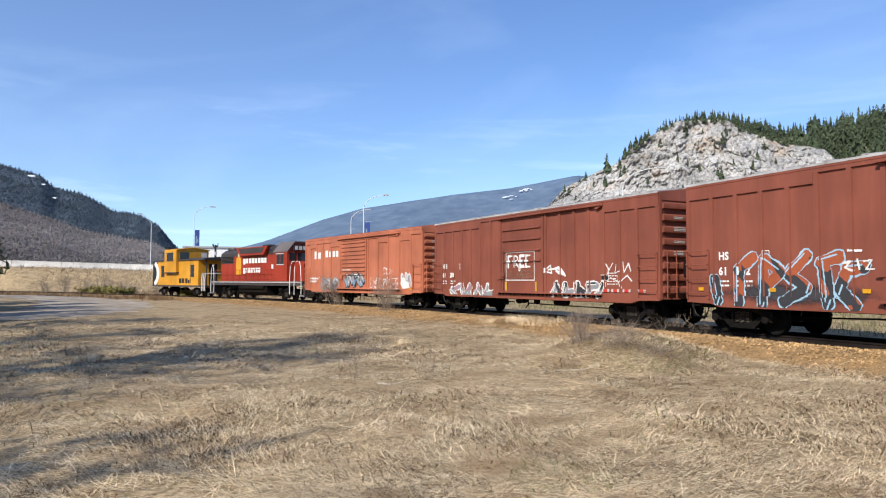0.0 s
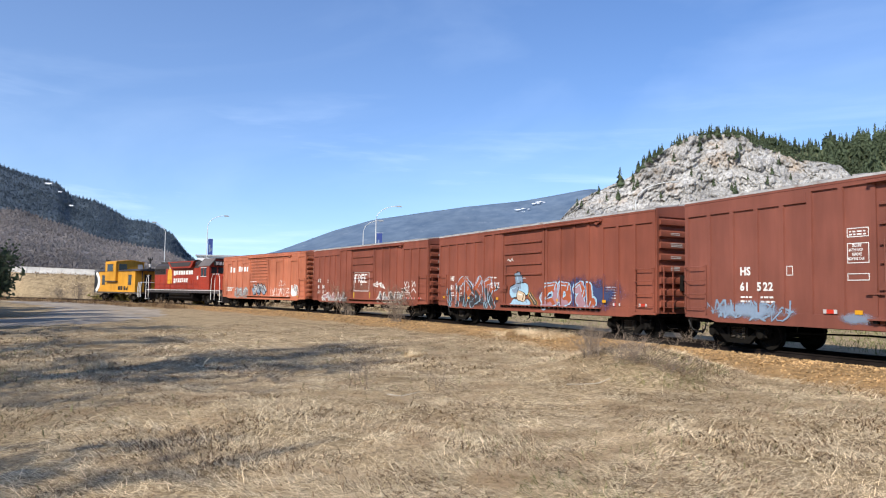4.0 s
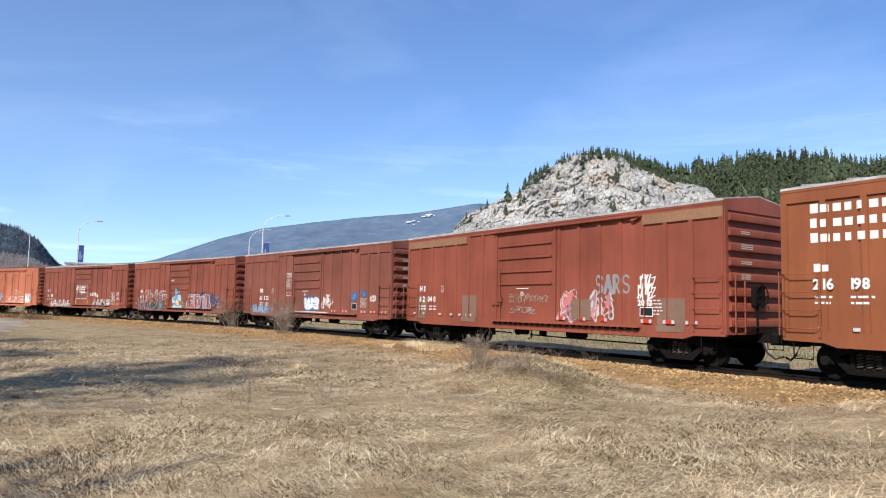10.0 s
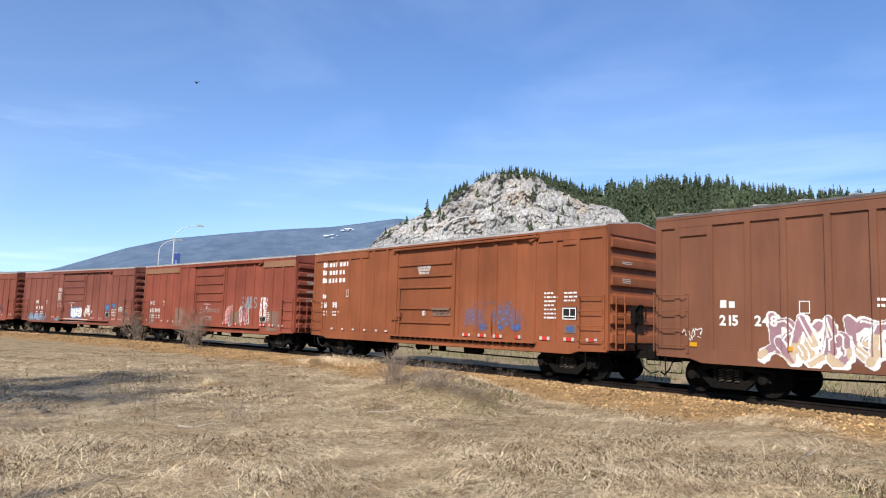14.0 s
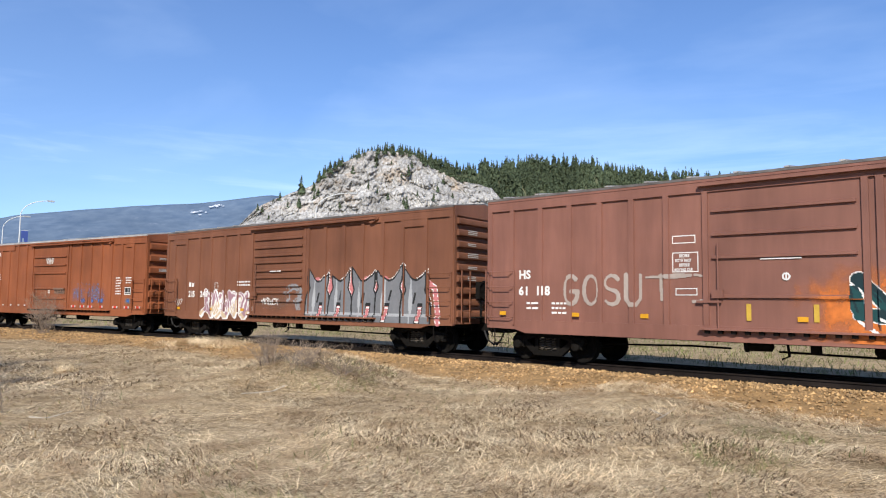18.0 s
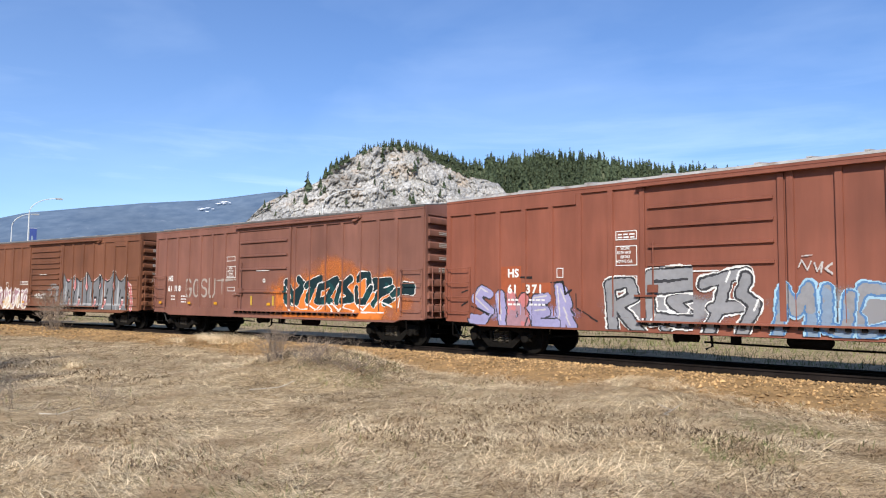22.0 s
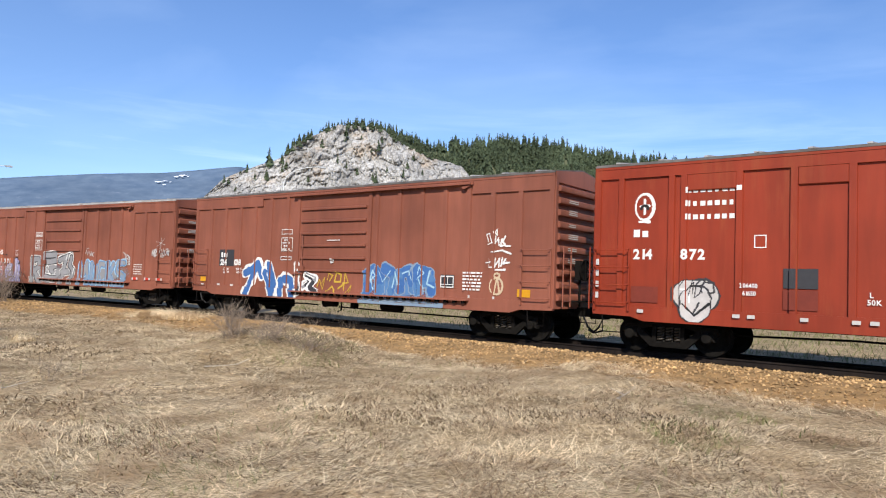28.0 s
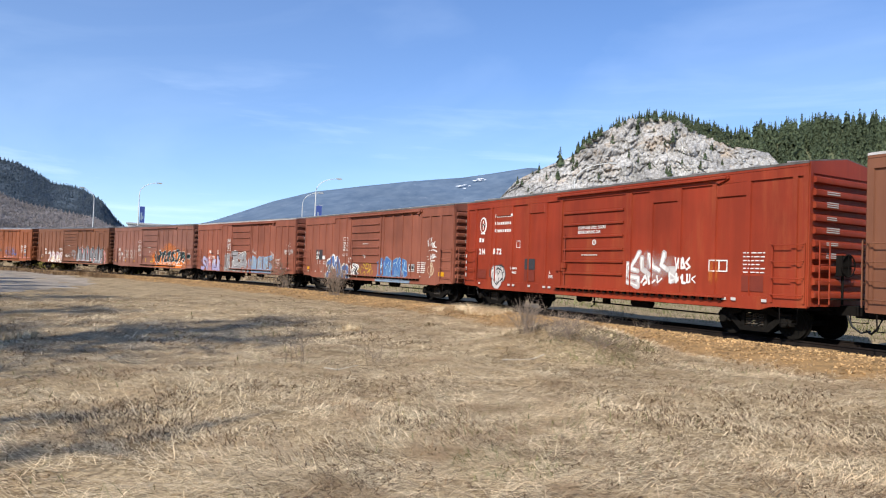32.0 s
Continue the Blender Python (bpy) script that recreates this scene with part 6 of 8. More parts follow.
            prof = [(e * (H - 0.02), z), (e * (H + 0.095), z + 0.015), (e * (H + 0.11), z + hgt * 0.3), (e * (H + 0.10), z + hgt * 0.75), (e * (H - 0.02), z + hgt)]
            part("end_rib", Geo().prism(prof[::e], -1.38, 1.38), p, end)
        for y in (-1.44, 1.44):
            part("corner_post", Geo().box(*sorted((e * (H - 0.05), e * (H + 0.03))), y - 0.06, y + 0.06, sill, eave - 0.05), p, end)
        for y in (-1.35, -0.95):
            part("end_ladder_stile", Geo().tube([(e * (H + 0.2), y, 1.0), (e * (H + 0.2), y, 2.5)], 0.018, 5), p, end)
        for k in range(4):
            part("end_ladder_rung", Geo().tube([(e * (H + 0.21), -1.37, 1.15 + 0.4 * k), (e * (H + 0.21), -0.93, 1.15 + 0.4 * k)], 0.014, 5), p, end)
        g = Geo()
        for k in range(3, end_ribs - 1):
            z = sill + 0.2 + k * (eave - sill - 0.55) / (end_ribs - 0.4) + hgt * 0.28
            for q in range(2 + k % 2):
                g.box(*sorted((e * (H + 0.112), e * (H + 0.116))), -0.95, -0.55 + 0.06 * (k % 3), z + q * 0.05, z + q * 0.05 + 0.024)
        tagged(part("end_mark", g, M["palegrey"], end, "small pale stencil marks"), kind="stuff")
        part("coupler", Geo().box(*sorted((e * (H - 0.3), e * (H + 0.42))), -0.13, 0.13, 0.74, 0.98).slab(*sorted((e * (H + 0.38), e * (H + 0.76))), -0.2, 0.2, 0.7, 1.0, 0.05), M["iron"], car, "grimy cast coupler")
        part("end_platform", Geo().box(*sorted((e * H, e * (H + 0.28))), -0.8, 0.8, 1.12, 1.16), M["iron"], car)
        part("air_hose", Geo().tube([(e * (H + 0.3), -0.35, 0.75), (e * (H + 0.42), -0.36, 0.5), (e * (H + 0.6), -0.3, 0.36), (e * (H + 0.78), -0.2, 0.42)], 0.028, 6), M["black"], car)
    wheel = part("brake_wheel", Geo().tube([(0.27 * math.cos(a), 0, 0.27 * math.sin(a)) for a in np.linspace(0, 6.2832, 21)], 0.018, 5).tube([(-0.26, 0, 0), (0.26, 0, 0)], 0.012, 4).tube([(0, 0, -0.26), (0, 0, 0.26)], 0.012, 4), M["iron"], car, at=pose(H + 0.3, -0.35, 1.95, 0, 0, 90))
    part("brake_gear", Geo().box(H + 0.11, H + 0.26, -0.55, -0.15, 1.7, 2.2).tube([(H + 0.16, -0.35, 1.75), (H + 0.16, -0.35, 1.0)], 0.03, 6), M["iron"], car)
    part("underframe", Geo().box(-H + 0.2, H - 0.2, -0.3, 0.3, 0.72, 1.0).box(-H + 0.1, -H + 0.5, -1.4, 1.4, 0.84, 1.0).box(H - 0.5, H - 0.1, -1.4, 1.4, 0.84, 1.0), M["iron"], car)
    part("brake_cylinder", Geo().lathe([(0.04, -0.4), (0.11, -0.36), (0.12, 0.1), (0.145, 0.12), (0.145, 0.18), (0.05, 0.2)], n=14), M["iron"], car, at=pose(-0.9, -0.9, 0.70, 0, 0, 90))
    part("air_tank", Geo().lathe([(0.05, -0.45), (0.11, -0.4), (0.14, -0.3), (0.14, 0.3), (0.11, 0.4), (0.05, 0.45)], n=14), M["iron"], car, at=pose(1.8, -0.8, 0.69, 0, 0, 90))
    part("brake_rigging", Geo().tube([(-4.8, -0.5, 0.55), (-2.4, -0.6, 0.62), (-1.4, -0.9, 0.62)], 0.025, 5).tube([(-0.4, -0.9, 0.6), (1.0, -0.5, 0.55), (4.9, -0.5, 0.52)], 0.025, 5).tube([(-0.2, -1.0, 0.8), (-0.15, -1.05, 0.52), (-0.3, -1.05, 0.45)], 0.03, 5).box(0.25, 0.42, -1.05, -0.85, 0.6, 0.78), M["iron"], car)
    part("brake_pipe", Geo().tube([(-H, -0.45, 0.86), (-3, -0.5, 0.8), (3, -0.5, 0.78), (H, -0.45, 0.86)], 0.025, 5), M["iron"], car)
    wheels = []
    for x in TRUCKS:
        wheels += truck(car, x)[1]
    return car, Wall(car, posts, (door[0], door[1]), chord, ribs=door_ribs), wheels


TRAIN = []  # thing, distance of its middle ahead of the zero point, length between bogies, wheelsets


def secure(w, u, z):
    """The warning beside the door."""
    for i, (words, shift) in enumerate((("SECURE", 0.09), ("BOTH HASP", 0.0), ("BEFORE", 0.09), ("MOVING CAR", -0.02))):
        w.text(words, u + shift, z - i * 0.105, 0.068, bold=0.003, width=0.66)


def hs_marks(w, number, seed, boxes=True, u=2.14):
    a, b = number.split()
    w.text("HS", u, 2.14, 0.22)
    w.text(a, u, 1.71, 0.22)
    w.text(b, u + 0.64, 1.71, 0.22)
    w.lines(u + 0.02, 1.55, 0.4, 2, 0.05, 0.12, seed)
    w.lines(u + 0.72, 1.55, 0.5, 2, 0.05, 0.12, seed + 1)
    if boxes:
        w.outline(5.46, 6.02, 2.98, 3.2)
        w.lines(5.52, 3.13, 0.44, 2, 0.035, 0.07, seed + 2)
        w.outline(5.46, 6.02, 2.36, 2.84)
        secure(w, 5.5, 2.75)
        w.outline(5.46, 6.02, 1.95, 2.12)
    w.outline(u + 1.58, u + 1.78, 2.1, 2.35)
    w.bars([(7.3, 7.95, 2.18, 2.21)]); w.dot(7.61, 2.01)
    w.lines(13.0, 1.82, 0.6, 5, 0.03, 0.095, seed + 4)


# 1: orange boxcar next to the locomotive
car, w, wh = boxcar("faded orange boxcar with a ribbed door, rust and graffiti", "orange_car", "flat", 4.42, 4.05, [0.07, 0.9, 1.9, 2.9, 4.2, 5.5, 9.4, 10.6, 11.8, 13.1, 14.3, 15.43], (5.7, 9.1), (1.9, 2.15, 2.4, 2.65, 2.9, 3.15, 3.4, 3.65, 3.9), 9, "orange_car",
                    ((0.95, 1.85, 3.75), (4.25, 5.45, 3.75), (10.65, 11.75, 3.75), (13.15, 14.25, 3.75)))
w.letters(1.5, 3.55, 0.62, [2]); w.letters(3.3, 3.55, 0.55, [4])
w.piece(6.2, 8.9, 1.15, 2.0, 4, ("black", "silver", "steelblue", "white"), 3, hw=0.12)
w.piece(2.6, 5.4, 0.95, 1.7, 4, ("silver", "silver", "grey_patch", "white"), 4, hw=0.12)
w.tag(9.7, 13.0, 1.1, 1.7, 6, "white", 5); w.piece(13.2, 14.3, 1.2, 1.9, 2, ("white", "silver", "white", "white"), 6, hw=0.08)
w.tag(11.3, 12.2, 1.9, 2.3, 2, "white", 7); w.reflectors([1.2, 2.4], 1.75, "white"); w.reflectors([14.4], 1.1, "amber")
w.lines(0.8, 1.75, 1.4, 2, 0.12, 0.2, 3); w.lines(5.9, 2.25, 1.2, 1, 0.05, 0.1, 4)
TRAIN.append((car, 92.78, wh))

# 2
car, w, wh = boxcar("dark red-brown boxcar with white graffiti and a white arrow", "brown_a")
hs_marks(w, "61 290", 20, False, 0.9)
w.piece(1.4, 5.4, 0.98, 1.55, 4, ("white", "mauve", "silver", "white"), 21, hw=0.12, edge=0.05, lines=[[[(2.25, 0.86), (1.8, 1.08), (2.47, 1.25)]], [[(2.8, 1.3), (3.02, 0.82), (3.55, 1.31), (3.55, 0.83)]], [[(4.06, 0.9), (4.26, 1.31), (4.76, 0.91)]], [[(5.05, 1.27), (4.86, 0.91), (5.53, 0.97)]]]); w.piece(9.7, 13.3, 0.98, 1.6, 5, ("white", "darkgrey", "silver", "white"), 22, hw=0.12, edge=0.05, lines=[[[(9.96, 1.09), (10.1, 1.39), (10.38, 1.09)]], [[(10.66, 1.39), (10.73, 1.05), (11.13, 1.14)]], [[(11.4, 1.4), (11.33, 1.06), (11.79, 1.11), (11.4, 1.23)]], [[(12.04, 1.36), (12.04, 1.07)], [(11.98, 1.36), (12.47, 1.36)]], [[(12.77, 1.4), (12.59, 1.08)]]])
w.scrawl("FREE", 6.75, 2.12, 1.75, 0.46, "white", 0.055); w.outline(6.6, 8.7, 1.55, 2.75, 0.035); w.tag(6.7, 8.6, 1.62, 1.95, 5, "grey_patch", 23)
w.tag(9.3, 11.3, 1.7, 2.5, 1, "white", 24, 0.055, lines=[[(9.3, 1.93), (9.75, 2.14), (9.82, 1.83), (9.3, 1.93)], [(9.6, 1.97), (10.32, 2.04), (10.67, 1.74)], [(10.11, 1.92), (10.6, 1.78)]], label="white painted arrow")
w.tag(12.4, 14.4, 1.2, 2.5, 4, "white", 25, 0.024, lines=[[(12.96, 2.12), (13.13, 1.92), (13.31, 2.15)], [(13.08, 1.92), (13.07, 1.72)], [(13.48, 2.11), (13.42, 1.8), (13.7, 1.87)], [(13.82, 2.18), (13.87, 1.83), (14.09, 2.13), (14.2, 1.87)], [(13.19, 1.64), (13.64, 1.49), (14.03, 1.72), (14.24, 1.53)], [(13.53, 1.68), (13.75, 1.29)]]); w.outline(12.75, 13.1, 1.55, 1.75, 0.02, fill="black"); w.reflectors([13.0, 13.5, 14.0, 14.75], 1.2)
w.bars([(6.55, 6.68, 1.1, 1.5), (8.75, 8.85, 1.1, 1.5)], "ochre")
TRAIN.append((car, 75.80, wh))

# 3
car, w, wh = boxcar("dark red-brown boxcar with blue and black graffiti", "brown_a")
hs_marks(w, "61 432", 30, False, 1.22)
w.cloud(1.2, 6.0, 0.9, 1.5, "darkgrey", 36, 1.0); w.piece(0.9, 6.2, 0.9, 2.35, 6, ("sky", "rust", "darkgrey", "sky"), 31, hw=0.15, edge=0.032, lines=[[[(1.09, 1.57), (1.23, 0.98)], [(2.0, 0.92), (1.99, 1.86), (2.46, 2.18)]], [[(2.84, 2.06), (2.78, 0.86)], [(2.84, 2.1), (3.34, 1.78), (2.97, 1.46)]], [[(4.12, 2.16), (3.59, 1.7), (4.12, 1.36), (3.47, 1.0)]], [[(4.63, 1.96), (4.73, 0.97)], [(4.57, 2.0), (5.01, 2.11)]], [[(5.64, 1.85), (5.22, 1.81), (5.01, 1.34), (5.43, 0.95)]]])
w.piece(6.9, 8.2, 1.1, 2.5, 1, ("black", "steelblue", "sky", "sky"), 32, hw=0.26, edge=0.03, jag=0, lines=[[(7.42, 2.2), (7.5, 1.95)], [(7.0, 1.62), (7.35, 1.7), (7.9, 1.72)], [(7.1, 1.05), (7.5, 0.98), (8.1, 1.02)]]); w.piece(7.2, 8.0, 1.1, 1.7, 1, ("black", "beige", "beige", "white"), 38, hw=0.2, edge=0.03, jag=0, lines=[[(7.5, 1.45), (7.75, 1.4)]]); w.piece(8.2, 8.8, 1.0, 1.6, 1, ("ochre", "darkgrey", "darkgrey", "beige"), 39, hw=0.1, edge=0.03, jag=0, lines=[[(8.3, 1.5), (8.75, 1.1)]])
w.piece(9.0, 14.0, 0.9, 2.25, 5, ("sky", "rust", "mauve", "sky"), 33, halo="navy", hw=0.17, edge=0.045, lines=[[[(9.21, 1.38), (9.47, 1.77), (9.97, 1.83), (10.03, 1.28), (9.35, 1.11)]], [[(10.33, 1.37), (10.44, 1.83), (10.79, 1.8), (10.88, 1.38), (10.53, 1.2)]], [[(11.38, 1.72), (11.62, 1.85), (11.73, 1.58), (11.46, 1.34), (11.72, 1.18)]], [[(12.04, 1.8), (12.11, 1.19), (12.31, 1.25)]]])
w.tag(5.0, 6.2, 1.6, 2.6, 3, "white", 34, 0.026, lines=[[(5.12, 1.96), (5.33, 1.99), (5.17, 1.85), (5.38, 1.78)], [(5.28, 2.25), (5.59, 2.24)], [(5.48, 2.03), (5.53, 1.81)], [(5.64, 1.99), (5.84, 2.02), (5.69, 1.81), (5.89, 1.81)]]); w.tag(6.6, 7.0, 2.9, 3.05, 1, "white", 35)
w.reflectors([0.55, 3.1, 5.7, 10.2, 13.0], 1.3, "amber"); w.reflectors([13.6, 14.9], 1.2)
TRAIN.append((car, 58.92, wh))

# 4
car, w, wh = boxcar("red-brown boxcar with small white and blue graffiti", "brown_g")
hs_marks(w, "61 522", 40)
w.cloud(7.4, 9.1, 1.2, 1.95, "midblue", 49, 0.9); w.piece(7.55, 9.05, 1.22, 1.86, 2, ("midblue", "white", "white", "steelblue"), 41, hw=0.12, edge=0.05); w.piece(9.6, 10.35, 1.4, 1.95, 2, ("white", "brown_g", "brown_g", "white"), 42, hw=0.035, edge=0.025, spread=1.6)
w.cloud(0.9, 3.95, 0.9, 1.4, "steelblue", 43, 0.85); w.tag(1.0, 3.9, 0.93, 1.4, 7, "steelblue", 42, 0.03, 0.1); w.cloud(12.15, 12.8, 1.65, 2.2, "midblue", 44, 0.8); w.tag(12.2, 12.8, 1.75, 2.15, 3, "blue", 56, 0.016); w.cloud(13.0, 13.65, 1.8, 2.25, "midblue", 45, 0.65); w.tag(13.05, 13.6, 1.9, 2.2, 3, "blue", 57, 0.016)
w.tag(13.85, 14.3, 1.7, 1.95, 3, "white", 46, 0.018); w.lines(6.7, 1.13, 3.8, 2, 0.05, 0.15, 47); w.cloud(5.3, 6.2, 0.9, 1.2, "steelblue", 48, 0.6)
w.outline(12.28, 12.72, 1.3, 1.6, 0.02, fill="black"); w.reflectors([5.0, 10.6, 11.66, 13.3, 14.1, 15.0], 1.2); w.reflectors([5.75], 1.2, "amber")
TRAIN.append((car, 41.92, wh))

# 5
car, w, wh = boxcar("red-brown boxcar with tan patched panels and a grey scrawl", "brown_b")
w.panel(0.05, 4.3, 3.96, 4.2, "tan", "patch", "tan repainted strip"); w.panel(12.88, 15.45, 3.96, 4.22, "tan", "patch", "tan repainted strip")
w.scrawl("SARS", 11.05, 2.03, 1.4, 0.5, "silver", 0.06); w.tag(12.7, 13.3, 1.85, 2.5, 5, "white", 51, 0.022); w.text("2012", 12.72, 1.66, 0.16, bold=0.012)
w.panel(13.36, 14.24, 0.95, 1.85, "grey_patch"); w.panel(4.05, 4.95, 0.97, 1.94, "grey_patch"); w.panel(0.7, 1.47, 1.02, 1.9, "grey_patch"); hs_marks(w, "62 040", 50, False, 1.02)
w.piece(9.55, 10.15, 1.15, 2.05, 1, ("palegrey", "pink", "mauve", "palegrey"), 52, hw=0.13, edge=0.02, fade=0.4); w.piece(10.7, 11.7, 1.2, 2.0, 2, ("palegrey", "mauve", "pink", "palegrey"), 53, hw=0.07, edge=0.02, fade=0.4, spread=1.5); w.panel(10.01, 10.83, 1.19, 1.82, "grey_patch")
w.tag(6.95, 8.0, 1.72, 2.0, 5, "paletan", 54, 0.012); w.tag(8.1, 8.9, 1.76, 1.95, 4, "paletan", 55, 0.012); w.tag(7.0, 8.3, 1.35, 1.55, 3, "paletan", 56, 0.012)
w.outline(12.81, 13.24, 1.35, 1.62, 0.025, fill="black"); w.reflectors([4.5, 9.6, 10.44, 11.33, 13.04, 13.81, 14.5], 1.22); w.reflectors([0.6, 1.3, 2.6, 3.4, 3.9], 1.22, "white")
TRAIN.append((car, 24.90, wh))

# 6
car, w, wh = boxcar("orange-brown boxcar with white company lettering and faint blue tags", "brown_c", "plate", 4.44, 4.06, None, (6.04, 9.18), (1.55, 2.05, 2.8, 3.2, 3.62), 6, recess=((13.95, 14.5, 3.9),))
w.letters(0.68, 4.0, 0.26, [8, 7, 7], rise=1.28); w.letters(0.74, 2.64, 0.22, [2]); w.text("216", 0.74, 2.07, 0.23); w.text("198", 1.51, 2.07, 0.23)
w.lines(0.75, 1.92, 0.4, 2, 0.05, 0.13, 60); w.lines(1.55, 1.92, 0.5, 2, 0.05, 0.13, 61); w.outline(2.58, 2.84, 2.52, 2.8)
w.text("CLOSE AND LOCK", 7.2, 3.49, 0.08, bold=0.004, width=0.72); w.text("DOORS BEFORE", 7.26, 3.385, 0.08, bold=0.004, width=0.72); w.text("MOVING CAR", 7.32, 3.28, 0.08, bold=0.004, width=0.72); w.lines(13.25, 2.55, 0.5, 7, 0.05, 0.12, 63); w.lines(14.0, 2.55, 0.52, 3, 0.05, 0.11, 64)
w.outline(13.95, 14.48, 1.76, 2.1, 0.03, fill="black"); w.bars([(14.2, 14.23, 1.86, 2.07), (13.98, 14.45, 1.84, 1.865)]); w.panel(14.02, 14.48, 1.37, 1.58, "grey_patch"); w.cloud(14.05, 14.5, 1.38, 1.6, "blue", 58, 0.6); w.dot(7.65, 1.89, 0.1)
w.cloud(9.6, 10.9, 1.4, 2.2, "midblue", 59, 0.2); w.cloud(11.0, 12.5, 1.4, 2.25, "midblue", 55, 0.22); w.tag(9.7, 12.3, 1.5, 2.3, 9, "midblue", 65, 0.012, fade=0.7); w.cloud(10.4, 10.9, 1.35, 1.6, "blue", 66, 0.5); w.cloud(11.3, 11.6, 1.35, 1.6, "blue", 67, 0.6); w.cloud(11.9, 12.35, 1.35, 1.62, "blue", 68, 0.7)
w.panel(8.15, 9.05, 1.8, 2.05, "grey_patch"); w.tag(8.2, 9.0, 1.85, 2.0, 5, "black", 69, 0.014)
w.reflectors([0.9, 1.7, 2.5, 3.2, 4.0, 4.8, 5.5], 1.2, "white"); w.reflectors([9.9, 10.65, 11.4, 12.15, 13.3, 14.25, 15.0], 1.2)
TRAIN.append((car, 7.73, wh))

# 7
car, w, wh = boxcar("dark brown boxcar with a huge jagged grey graffiti piece", "brown_d", "flat", 4.42, 4.08, [0.07, 0.6, 1.48, 2.42, 3.24, 4.18, 5.06, 9.1, 9.97, 10.89, 11.76, 12.66, 13.5, 14.44, 15.43], (6.0, 8.91), (1.55, 1.85, 2.1, 2.4, 2.65, 2.95, 3.2, 3.5, 3.8), 9, "dark_roof", ((0.63, 1.45, 3.85), (13.55, 14.4, 3.85)))
w.spikes(9.1, 14.6, 0.95, 2.62, 5, 71, label="huge jagged grey and black graffiti piece with pink details")
w.cloud(3.0, 5.7, 0.95, 1.6, "mauve", 79, 0.6); w.piece(2.8, 5.85, 0.92, 1.85, 7, ("white", "mauve", "beige", "white"), 72, hw=0.085, edge=0.035, jag=0.6, spread=1.5); w.cloud(6.2, 8.9, 1.15, 1.8, "grey_patch", 73, 0.3)
w.piece(8.0, 8.8, 1.35, 2.1, 1, ("silver", "grey_patch", "silver", "silver"), 74, hw=0.05, fade=0.6); w.tag(6.7, 7.5, 1.42, 1.65, 5, "white", 75)
w.letters(1.72, 2.28, 0.22, [2]); w.text("215", 1.7, 1.7, 0.23); w.text("248", 2.55, 1.7, 0.23); w.outline(3.55, 3.78, 1.98, 2.25); w.lines(5.1, 2.3, 0.8, 2, 0.06, 0.12, 76)
w.tag(0.75, 1.2, 1.35, 1.6, 3, "white", 77, 0.014); w.reflectors([1.02, 3.3, 5.4], 1.22, "amber"); w.lines(7.1, 2.65, 0.7, 1, 0.04, 0.1, 78)
TRAIN.append((car, -9.48, wh))

# 8
car, w, wh = boxcar("faded brown boxcar with orange and dark teal graffiti", "brown_e", "flat", 4.42, 4.06, [0.07, 0.8, 1.71, 2.58, 3.44, 4.28, 5.14, 9.4, 10.19, 11.02, 11.86, 12.7, 13.53, 14.33, 15.42], (6.1, 9.1), (1.75, 2.6, 3.1, 3.62), 8, "dark_roof")
w.text("HS", 1.02, 2.22, 0.22); w.text("61", 1.02, 1.79, 0.22); w.text("118", 1.58, 1.79, 0.23); w.lines(1.27, 1.6, 0.4, 2, 0.05, 0.13, 80); w.lines(2.05, 1.6, 0.45, 3, 0.05, 0.12, 81)
w.outline(5.28, 5.82, 2.95, 3.13); w.outline(5.28, 5.88, 2.3, 2.75); secure(w, 5.35, 2.64); w.outline(5.35, 5.85, 1.78, 1.94)
w.scrawl("GOSU", 2.4, 1.56, 2.25, 0.7, "paletan", 0.055); w.tag(4.6, 6.2, 1.55, 2.35, 1, "paletan", 83, 0.05, lines=[[(4.65, 2.2), (5.7, 2.23)], [(5.0, 2.24), (5.02, 1.69)], [(5.8, 2.24), (6.02, 2.2), (6.02, 1.68), (5.75, 1.64)]])
w.cloud(7.9, 12.8, 0.4, 2.5, "orange", 84, 1.0, "broad cloud of orange spray paint"); w.cloud(10.8, 15.1, 0.4, 2.6, "orange", 82, 1.0, "broad cloud of orange spray paint"); w.cloud(10.2, 12.6, 2.1, 3.0, "orange", 85, 0.4)
w.piece(9.0, 12.6, 1.1, 2.3, 7, ("white", "teal", "tealgreen", "teal"), 86, hw=0.125, edge=0.02, lines=[[[(8.9, 1.86), (9.02, 1.41), (9.57, 1.39)], [(8.99, 2.1), (9.42, 1.61), (9.95, 2.02)], [(9.66, 2.2), (9.91, 1.96), (9.54, 1.42)]], [[(10.08, 1.97), (10.82, 2.21)], [(10.51, 2.01), (10.13, 1.43)]], [[(11.03, 1.93), (11.62, 2.16), (11.13, 1.46)], [(10.82, 1.98), (10.62, 1.43), (11.34, 1.44)]], [[(11.87, 1.99), (11.63, 1.44)], [(12.29, 2.18), (11.87, 1.92), (12.4, 1.53), (11.93, 1.45)]]], label="dark teal graffiti outlined in white over orange spray")
